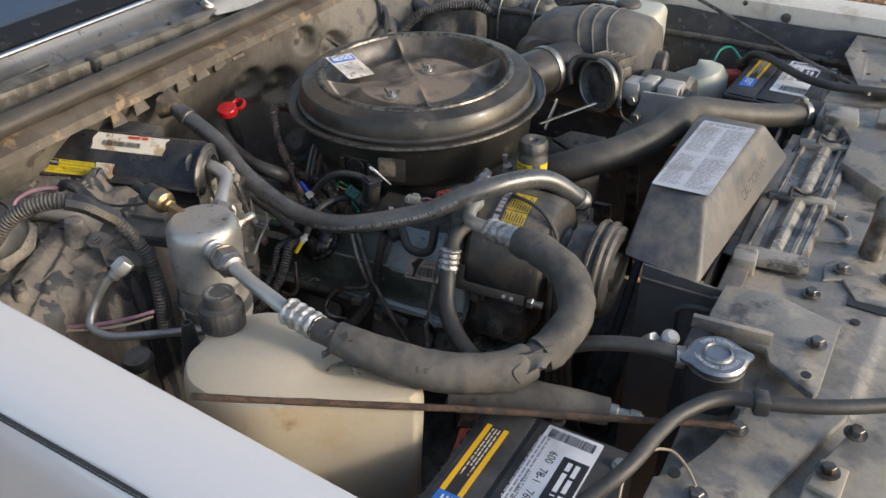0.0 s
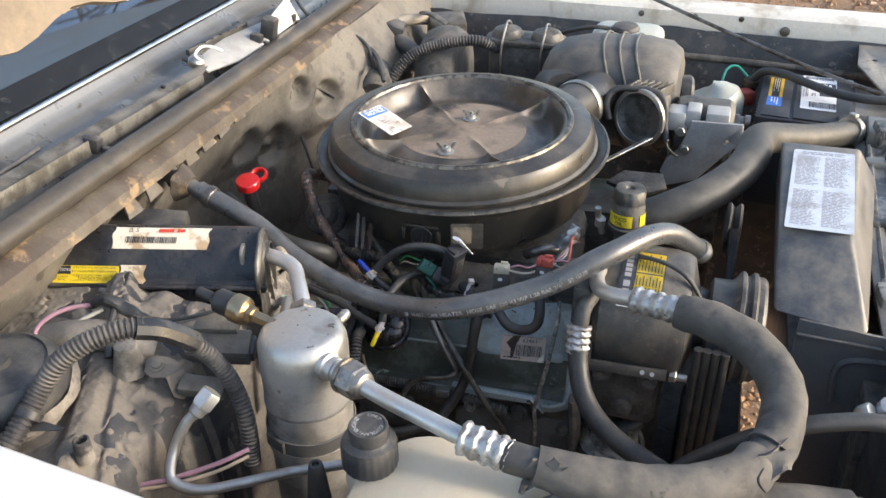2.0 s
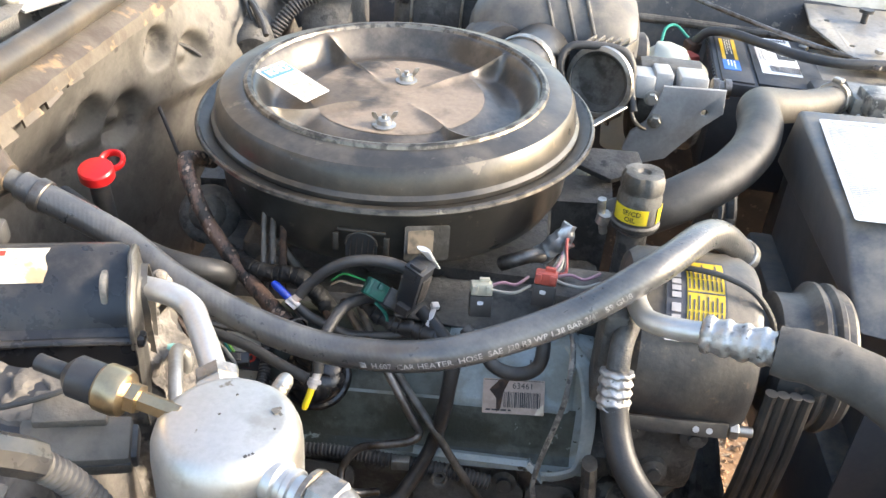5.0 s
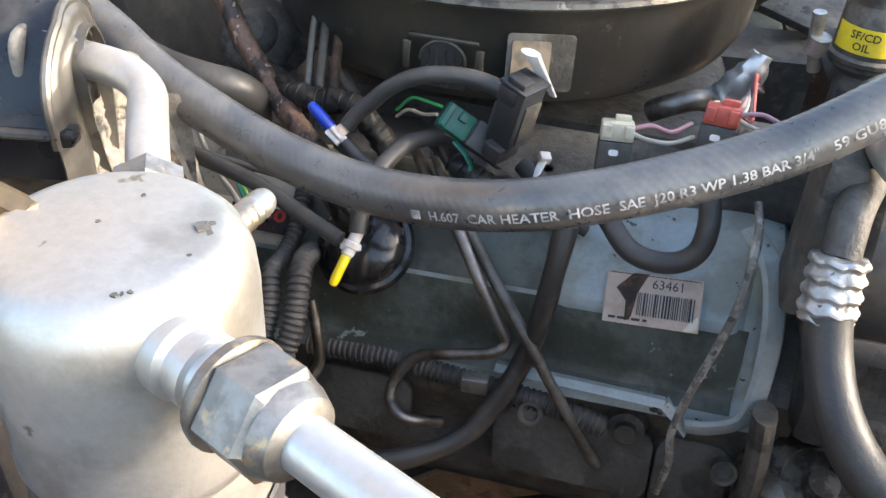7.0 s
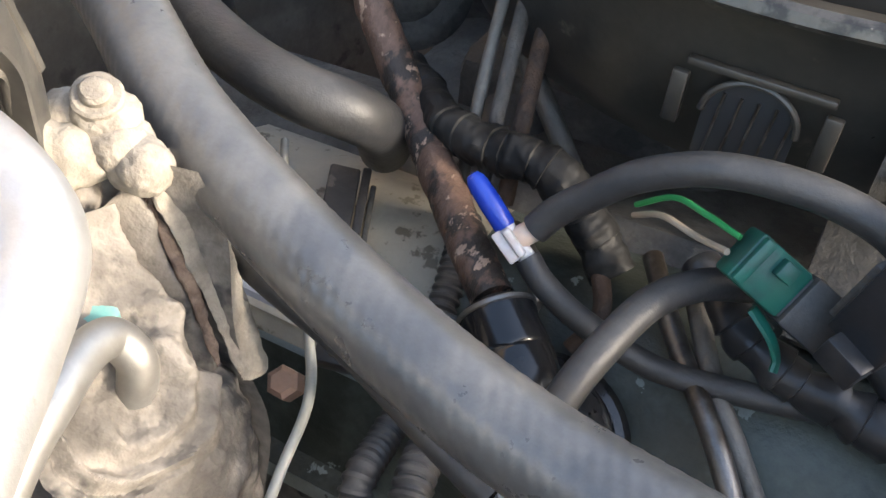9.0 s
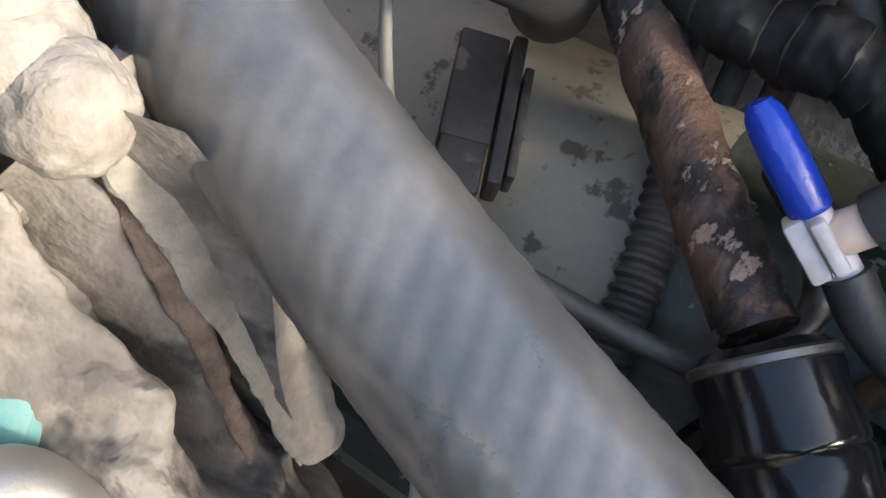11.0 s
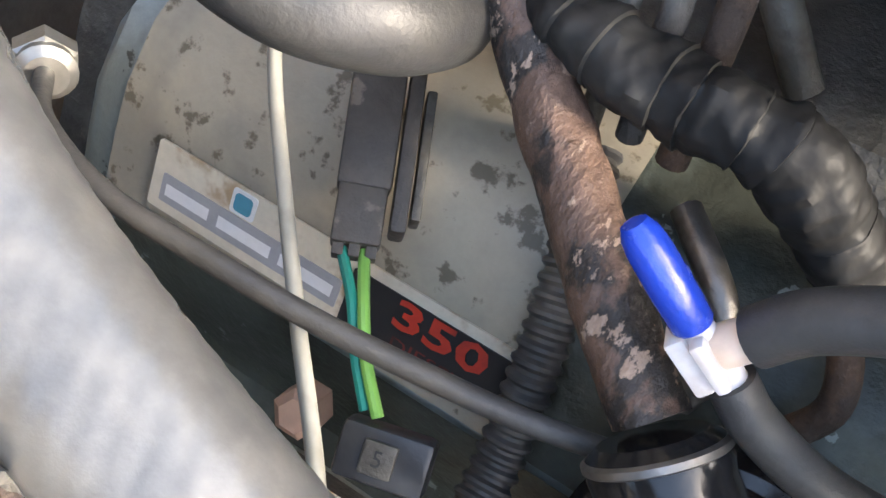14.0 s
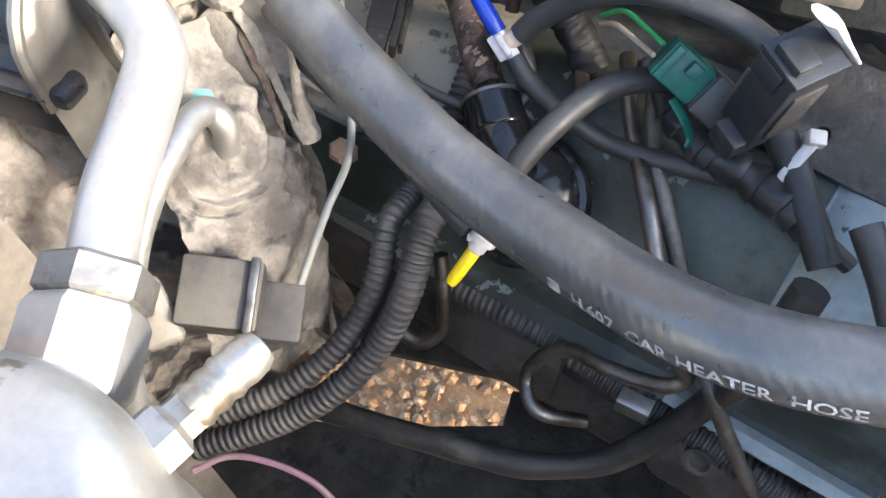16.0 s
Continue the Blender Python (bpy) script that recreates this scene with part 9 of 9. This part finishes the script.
# ---- far side of the bay ----
def build_intake_box():
    b = thing("intake_resonator", "large grey-black ribbed air intake box", "intake box", (-0.55, 1.72, 0.96))
    secs = []
    for x, ry, rz, cy, cz in ((-0.690, 0.045, 0.050, 1.700, 1.075), (-0.680, 0.066, 0.072, 1.702, 1.076), (-0.655, 0.082, 0.090, 1.706, 1.078), (-0.60, 0.092, 0.100, 1.712, 1.078), (-0.50, 0.097, 0.104, 1.722, 1.074), (-0.455, 0.094, 0.100, 1.726, 1.070), (-0.435, 0.082, 0.088, 1.728, 1.068), (-0.428, 0.06, 0.064, 1.728, 1.068)):
        row = []
        for k in range(40):
            a = 2 * math.pi * k / 40
            c, s = math.cos(a), math.sin(a)
            e = 0.72
            row.append((x, cy + ry * math.copysign(abs(c) ** e, c), cz + rz * math.copysign(abs(s) ** e, s)))
        secs.append(row)
    part("shell", loft(secs), grey_plastic, b)
    for x in (-0.545, -0.515, -0.485):
        row = []
        for k in range(41):
            a = 2 * math.pi * k / 40
            c, s = math.cos(a), math.sin(a)
            row.append((x - 0.034 * math.sin(a), 1.719 + 0.0975 * math.copysign(abs(c) ** 0.72, c), 1.075 + 0.1045 * math.copysign(abs(s) ** 0.72, s)))
        part("rib", tube(row, 0.0028, 8, 0, False), grey_plastic, b, "moulded rib")
    part("outlet", tube([(-0.66, 1.66, 1.085), (-0.645, 1.63, 1.09), (-0.63, 1.595, 1.095)], 0.047, 28, 5), black_plastic, b)
    part("end_cap", lathe([(0.035, 0), (0.036, 0.018), (0.030, 0.024), (0, 0.026)], (-0.43, 1.745, 1.07), (1, 0.15, 0), 32), black_plastic, b)


build_intake_box()


def build_master_cylinder():
    m = thing("master_cylinder", "brake master cylinder with two domed lids and wire bails", "brake cylinder", (-0.747, 1.79, 0.98))
    part("body", prism(rounded(0.158, 0.072, 0.034, 8), 0.12, Matrix.Translation((-0.747, 1.79, 1.130)), 0.004), grime, m)
    part("lid", prism(rounded(0.170, 0.084, 0.040, 8), 0.010, Matrix.Translation((-0.747, 1.79, 1.141)), 0.003), cast_dirt, m)
    for x in (-0.788, -0.706):
        part("dome", lathe([(0.033, 0.0), (0.032, 0.007), (0.026, 0.0155), (0.014, 0.0205), (0.0, 0.022)], (x, 1.79, 1.140), (0, 0, 1), 32), cast_dirt, m)
        part("bail", tube([(x - 0.004, 1.748, 1.07), (x - 0.003, 1.746, 1.12), (x, 1.752, 1.150), (x + 0.001, 1.772, 1.168), (x, 1.79, 1.170), (x, 1.815, 1.16), (x, 1.834, 1.13), (x, 1.834, 1.08)], 0.0023, 8, 8), zinc, m, "spring wire bail")
    part("booster", lathe([(0.03, 0), (0.10, 0.01), (0.112, 0.03), (0.112, 0.06), (0.10, 0.085)], (-0.88, 1.80, 1.03), (-1, 0, 0), 40), grime, m)
    for k, (dx, dz) in enumerate(((0.0, 0.0), (0.035, -0.01))):
        part("brake_line", tube([(-0.80 + dx, 1.735, 1.04 + dz), (-0.82 + dx, 1.70, 1.05 + dz), (-0.86 + dx, 1.685, 1.075 + dz), (-0.895 + dx, 1.69, 1.065 + dz), (-0.90 + dx, 1.70, 1.0)], 0.0045, 10, 8), cast_dirt, m)


build_master_cylinder()


def build_washer_bottle():
    b = thing("washer_bottle", "pale green washer bottle with a black cap", "bottle", (-0.57, 2.0, 0.95))
    part("bottle", prism(rounded(0.155, 0.12, 0.035, 6), 0.17, Matrix.Translation((-0.565, 2.00, 1.112)), 0.018, segs=4), washer_mat, b)
    part("cap", lathe([(0.030, 0), (0.031, 0.004), (0.026, 0.010), (0.010, 0.012), (0, 0.012)], (-0.570, 1.985, 1.112), (0, -0.05, 1), 28), black_plastic, b)
    part("hose", tube([(-0.60, 1.975, 1.115), (-0.64, 1.965, 1.118), (-0.69, 1.965, 1.105), (-0.72, 1.97, 1.09)], 0.0045, 10, 8), rubber, b)
    c = thing("overflow_bottle", "stained white plastic bottle beside the intake box", "bottle", (-0.375, 1.885, 0.9))
    secs = [[(-0.375 + s * rx * 1.15 * math.cos(a), 1.885 + s * 0.070 * math.sin(a), z - 0.012 + 0.022 * math.cos(a) * (s < 1)) for a in [2 * math.pi * k / 28 for k in range(28)]] for z, s, rx in ((0.88, 0.9, 0.062), (0.96, 1.0, 0.064), (1.010, 0.98, 0.064), (1.030, 0.85, 0.060), (1.040, 0.5, 0.055), (1.042, 0.1, 0.05))]
    part("bottle", loft(secs), washer_mat, c)


build_washer_bottle()


def build_diverter():
    d = thing("diverter_valve", "round black diverter valve with a bright rim", "valve", (-0.50, 1.52, 1.02))
    ax = Vector((-0.45, -0.86, 0.10)).normalized()
    o = Vector((-0.487, 1.555, 1.090))
    part("can", lathe([(0.022, -0.045), (0.030, -0.040), (0.040, -0.028), (0.046, -0.010), (0.0475, 0.0), (0.0475, 0.004), (0.043, 0.005), (0.036, -0.006), (0.020, -0.010), (0.0, -0.010)], o, ax, 44), cast_dirt, d, "dished metal can")
    part("rim", lathe([(0.0470, -0.004), (0.0515, -0.002), (0.0525, 0.002), (0.0510, 0.006), (0.0450, 0.007), (0.0440, 0.005)], o, ax, 44, caps=False), zinc, d, "bright crimped rim")
    part("body", rough_up(box((0.075, 0.05, 0.055), pose(-0.480, 1.600, 1.095, 0, 0, -25), 0.010), 0.003, 40), cast_dirt, d)
    for k in range(6):
        part("fin", box((0.003, 0.05, 0.018), pose(-0.508 + 0.012 * k, 1.598, 1.128, 0, 0, -25), 0.0008), cast_dirt, d)
    part("hose", tube([(-0.54, 1.545, 1.085), (-0.547, 1.55, 1.115), (-0.535, 1.56, 1.135), (-0.50, 1.563, 1.139), (-0.462, 1.562, 1.136), (-0.446, 1.556, 1.118), (-0.442, 1.545, 1.085), (-0.435, 1.53, 1.06)], 0.006, 14, 8), rubber, d, "bent rubber hose")
    part("bracket", prism([(-0.055, 0.010), (-0.055, -0.010), (0.055, -0.010), (0.055, 0.010)], 0.003, frame_of((-0.500, 1.425, 1.080), (0.75, 0.66, 0.28), (-0.5, 0.1, 0.86)), 0.0008), zinc, d, "flat zinc strap")
    part("bracket", prism([(-0.03, 0.010), (-0.03, -0.010), (0.03, -0.010), (0.03, 0.010)], 0.003, frame_of((-0.535, 1.43, 1.068), (0.1, 0.6, 0.75), (-0.8, 0.1, 0.4)), 0.0008), zinc, d, "flat zinc strap")
    part("wire", tube([(-0.44, 1.55, 1.07), (-0.432, 1.54, 1.045), (-0.415, 1.545, 1.03), (-0.40, 1.56, 1.025)], 0.003, 10, 8), steel_dark, d)


build_diverter()


def build_alternator():
    a = thing("alternator", "alternator on a grey triangular cast bracket", "alternator", (-0.36, 1.63, 0.95))
    part("bracket", prism([(-0.397, 1.097), (-0.310, 1.100), (-0.307, 1.064), (-0.332, 1.040), (-0.375, 0.985), (-0.430, 0.965), (-0.440, 0.995), (-0.432, 1.022), (-0.412, 1.042), (-0.404, 1.068)], 0.008, frame_of((0, 1.545, 0), (1, 0, 0), (0, -1, 0)), 0.003, holes=[circle(0.0045, 14, -0.333, 1.063)]), bracket_grey, a, "smooth grey steel bracket")
    part("body", rough_up(lathe([(0.055, 0.0), (0.066, 0.006), (0.068, 0.02), (0.068, 0.095), (0.060, 0.105)], (-0.43, 1.64, 1.035), (1, 0, 0), 48), 0.001, 50), cast_dirt, a)
    for x, w, y, z in ((-0.424, 0.032, 1.585, 1.085), (-0.396, 0.026, 1.590, 1.090), (-0.354, 0.040, 1.585, 1.090)):
        part("lug", box((w, 0.060, 0.034), pose(x, y, z, -6, 0, 0), 0.004), bracket_grey, a)
    part("terminal", lathe([(0.014, 0), (0.014, 0.008), (0.011, 0.009), (0.011, 0.016), (0.014, 0.017), (0.014, 0.026), (0, 0.026)], (-0.326, 1.575, 1.092), (1, 0, 0), 20), steel_dark, a)
    for x, z in ((-0.413, 1.081), (-0.402, 1.047)):
        b = lathe([(0.011, 0), (0.011, 0.002), (0, 0.002)], (x, 1.537, z), (0, -1, 0), 18)
        nut((x, 1.537, z), (0, -1, 0.05), 0.008, 0.009, b)
        part("bolt", b, zinc, a)
    part("pulley", lathe([(0.03, 0), (0.042, 0.002), (0.044, 0.006), (0.036, 0.014), (0.044, 0.022), (0.042, 0.026), (0.02, 0.028), (0.0, 0.028)], (-0.318, 1.43, 0.96), (1, 0, 0), 40), grime, a, "grimy belt pulley")
    part("belt", tube([(-0.302, 1.39, 0.98), (-0.300, 1.30, 0.90), (-0.299, 1.18, 0.80)], 0.008, 8, 8, flat=0.6), rubber, a)
    part("stay", box((0.022, 0.006, 0.30), pose(-0.345, 1.37, 0.93, 12, 0, 0), 0.002), steel_dark, a, "dark upright stay")
    part("stay", box((0.030, 0.008, 0.20), pose(-0.372, 1.29, 0.90, 8, 0, 4), 0.002), steel_dark, a)
    part("hub", lathe([(0.0, 0.0), (0.024, 0.0), (0.026, 0.004), (0.022, 0.010), (0.0, 0.012)], (-0.42, 1.28, 0.965), (0.3, -0.4, 0.85), 28), grime, a, "round dark cap")
    part("belt_guard", prism([(-0.05, 0.0), (-0.02, 0.025), (0.045, 0.02), (0.05, -0.012), (0.0, -0.03)], 0.01, frame_of((-0.47, 1.42, 1.03), (1, 0.2, 0), (0, -0.4, 0.9)), 0.002), grime, a)


build_alternator()


def build_far_leads():
    c = thing("battery_cable", "thick black cable running to the far battery", "cable", (-0.15, 1.95, 1.05))
    part("cable", tube([(-0.29, 1.975, 1.030), (-0.27, 1.96, 1.055), (-0.235, 1.925, 1.066), (-0.195, 1.875, 1.070), (-0.145, 1.825, 1.072), (-0.085, 1.80, 1.074), (-0.02, 1.805, 1.076), (0.05, 1.82, 1.075), (0.14, 1.84, 1.07)], 0.0085, 16, 10), rubber, c)
    part("clamp", box((0.028, 0.024, 0.022), pose(-0.293, 1.975, 1.02, 10, 0, 30), 0.004), rust, c, "rusty cable clamp")
    part("red_boot", box((0.045, 0.036, 0.032), pose(-0.305, 1.945, 1.00, 0, 0, 30), 0.008), red_dull, c, "faded red terminal boot")
    part("green_lead", tube([(-0.30, 1.99, 1.03), (-0.325, 2.0, 1.048), (-0.345, 1.985, 1.045), (-0.352, 1.96, 1.025)], 0.0028, 8, 8), wire_teal, c)
    single("support_rod", tube([(-0.55, 2.09, 1.165), (-0.42, 2.045, 1.13), (-0.28, 1.985, 1.098), (-0.16, 1.90, 1.083), (-0.06, 1.825, 1.077), (-0.02, 1.79, 1.075)], 0.0042, 10, 8), steel_dark, "thin dark brace rod across the far corner", "rod")
    single("fender_rail", tube([(-0.75, 2.075, 1.03), (-0.45, 2.075, 1.035), (-0.15, 2.07, 1.03), (0.15, 2.06, 1.02)], 0.008, 10, 8), grime, "dark rail along the far inner fender", "rail")
    p = thing("corner_plate", "worn grey corner plate with holes and a rubber buffer", "plate", (-0.02, 1.98, 1.06))
    part("plate", prism([(-0.075, 0.13), (-0.085, 0.02), (-0.04, -0.12), (0.12, -0.11), (0.14, 0.13)], 0.005, frame_of((-0.005, 1.965, 1.078), (1, 0, 0), (0.02, -0.08, 1)), 0.0015, holes=[circle(0.005, 10, -0.05, 0.05), circle(0.005, 10, -0.03, -0.06)]), panel_steel, p)
    part("buffer", lathe([(0.006, 0), (0.006, 0.022), (0.013, 0.024), (0.0135, 0.030), (0.0, 0.031)], (0.012, 2.02, 1.078), (0, 0, 1), 20), rubber, p)
    part("bolt", nut((0.0, 1.87, 1.075), (0, 0, 1), 0.008, 0.007), zinc, p)
    wm = thing("wiper_motor", "dusty black wiper motor on the firewall", "wiper motor", (-1.07, 1.72, 1.06))
    part("gearbox", rough_up(prism(rounded(0.11, 0.09, 0.03, 5), 0.05, frame_of((-1.05, 1.76, 1.085), (0.2, 1, 0), (0.8, 0, 0.6)), 0.006), 0.002, 40), cast_dirt, wm)
    part("motor", lathe([(0.020, 0), (0.034, 0.004), (0.036, 0.012), (0.036, 0.075), (0.030, 0.085), (0.0, 0.088)], (-1.045, 1.70, 1.07), (0.25, -0.85, -0.25), 32), grime, wm)
    part("cover", rough_up(box((0.05, 0.06, 0.035), pose(-1.06, 1.84, 1.115, 0, 20, 15), 0.006), 0.002, 40), black_plastic, wm)
    single("cowl_lead", tube([(-1.185, 1.62, 1.245), (-1.150, 1.612, 1.205), (-1.118, 1.640, 1.170), (-1.085, 1.668, 1.155), (-1.055, 1.672, 1.135), (-1.035, 1.655, 1.105), (-1.02, 1.648, 1.07)], 0.0036, 10, 10), rubber, "thin black lead hanging over the cowl flange", "wire")
    # lines on the firewall behind the air cleaner
    f = thing("firewall_lines", "hoses and leads on the firewall behind the air cleaner", "hoses", (-1.02, 1.75, 1.0))
    part("thin_lead", tube([(-1.18, 1.70, 1.185), (-1.145, 1.72, 1.150), (-1.09, 1.71, 1.128), (-1.04, 1.67, 1.118), (-1.005, 1.62, 1.105), (-0.99, 1.595, 1.090)], 0.0042, 10, 8), rubber, f)
    part("black_tube", tube([(-1.12, 1.69, 1.112), (-1.07, 1.70, 1.118), (-1.03, 1.665, 1.112), (-1.01, 1.64, 1.085)], 0.0062, 10, 8), rubber, f)
    part("grey_hose", tube([(-1.11, 1.90, 1.05), (-1.065, 1.86, 1.085), (-1.03, 1.81, 1.098), (-0.995, 1.79, 1.085), (-0.975, 1.78, 1.05)], 0.016, 18, 8), grey_plastic, f)
    part("loom", corrugated([(-1.01, 1.66, 1.00), (-1.005, 1.665, 1.05), (-0.99, 1.68, 1.085), (-0.96, 1.70, 1.115), (-0.90, 1.72, 1.135), (-0.84, 1.74, 1.140), (-0.80, 1.76, 1.12)], 0.012, 0.006), loom_mat, f)
    part("pale_pipe", tube([(-1.16, 1.78, 1.118), (-1.10, 1.85, 1.118), (-1.04, 1.92, 1.115), (-1.0, 1.96, 1.105)], 0.012, 14, 8), body_tan, f)
    part("box", rough_up(box((0.085, 0.07, 0.06), pose(-0.97, 1.95, 1.09, 10, 0, 25), 0.008), 0.003, 30), cast_dirt, f)
    part("arm", tube([(-1.02, 1.93, 1.13), (-0.985, 1.90, 1.135), (-0.95, 1.89, 1.12)], 0.010, 8, 5, flat=0.4), cast_dirt, f)
    part("plug_wires", tube([(-1.150, 1.48, 1.105), (-1.12, 1.50, 1.098), (-1.095, 1.53, 1.085), (-1.075, 1.55, 1.06), (-1.07, 1.57, 1.02)], 0.0032, 10, 8), rubber, f)
    part("plug_wires", tube([(-1.150, 1.475, 1.10), (-1.13, 1.46, 1.07), (-1.10, 1.44, 1.02), (-1.07, 1.42, 0.96)], 0.0028, 10, 8), rubber, f)
    part("stud", lathe([(0.012, 0), (0.010, 0.010), (0.005, 0.012), (0.005, 0.024), (0, 0.024)], (-1.165, 1.485, 1.108), (1, 0, 0.1), 14), zinc, f)


build_far_leads()


def build_latch():
    l = thing("hood_latch_rails", "worn pressed channel with rubber hooks along the radiator support", "rail", (-0.08, 1.4, 1.03))
    prof = [(-0.062, -0.012), (-0.060, 0.008), (-0.056, 0.010), (-0.052, 0.003), (-0.036, 0.003), (-0.033, 0.009), (-0.026, 0.0145), (-0.018, 0.0145), (-0.011, 0.010), (-0.008, 0.004), (-0.002, 0.004), (0.001, 0.011), (0.006, 0.012), (0.009, 0.007), (0.014, 0.007), (0.016, 0.012), (0.021, 0.011), (0.024, 0.002), (0.026, -0.012)]

    def channel(y0, y1, steps, wob):
        rows = []
        for k in range(steps + 1):
            y = y0 + (y1 - y0) * k / steps
            x0 = -0.060 + 0.046 * (y - 1.13)
            rows.append([(x0 + dx, y, 1.048 + dz + wob * noise.noise((y * 14, dx * 30, 1))) for dx, dz in prof])
        return loft(rows)
    part("rail", channel(1.155, 1.625, 24, 0.0012), rail_steel, l, "worn pressed channel")
    for y, w in ((1.335, 0.020), (1.552, 0.022), (1.140, 0.036)):
        x0 = -0.078 + 0.046 * (y - 1.13)
        part("strap", rough_up(box((0.100, w, 0.016), pose(x0, y, 1.056, 0, 0, 6), 0.005), 0.001, 30), rail_steel, l)
        if y > 1.2:
            b = tube([(x0 - 0.018, y - 0.010, 1.066), (x0 - 0.016, y - 0.006, 1.078), (x0 - 0.002, y - 0.002, 1.070), (x0 + 0.012, y + 0.002, 1.070), (x0 + 0.024, y + 0.008, 1.080)], [0.006, 0.0055, 0.005, 0.005, 0.004], 10, 6, flat=0.6)
            part("hook", b, black_plastic, l, "black rubber hook")
    part("end_block", rough_up(box((0.060, 0.060, 0.034), pose(-0.055, 1.655, 1.068, 0, 0, 6), 0.006), 0.001, 30), rail_steel, l)
    part("end_block", rough_up(box((0.034, 0.040, 0.030), pose(-0.112, 1.120, 1.054, 0, 0, 6), 0.005), 0.001, 30), rail_steel, l)
    part("edge_strip", box((0.014, 0.46, 0.003), pose(-0.128, 1.37, 1.046, 0, 0, -2.6), 0.001), panel_steel, l)
    f = thing("neck_fitting", "small valve fittings beside the radiator cap", "fitting", (-0.155, 0.85, 1.07))
    part("fitting", nut((-0.175, 0.855, 1.072), (0.6, -0.2, 0.7), 0.010, 0.016), alu, f)
    part("fitting", lathe([(0.008, 0), (0.011, 0.006), (0.011, 0.014), (0.006, 0.02), (0, 0.02)], (-0.152, 0.862, 1.076), (0.3, -0.3, 0.9), 16), alu, f)
    part("spring_clip", lathe([(0.0135, 0), (0.0135, 0.010)], (-0.135, 0.838, 1.078), (0.9, 0.3, 0.0), 16, caps=False), zinc, f)


build_latch()
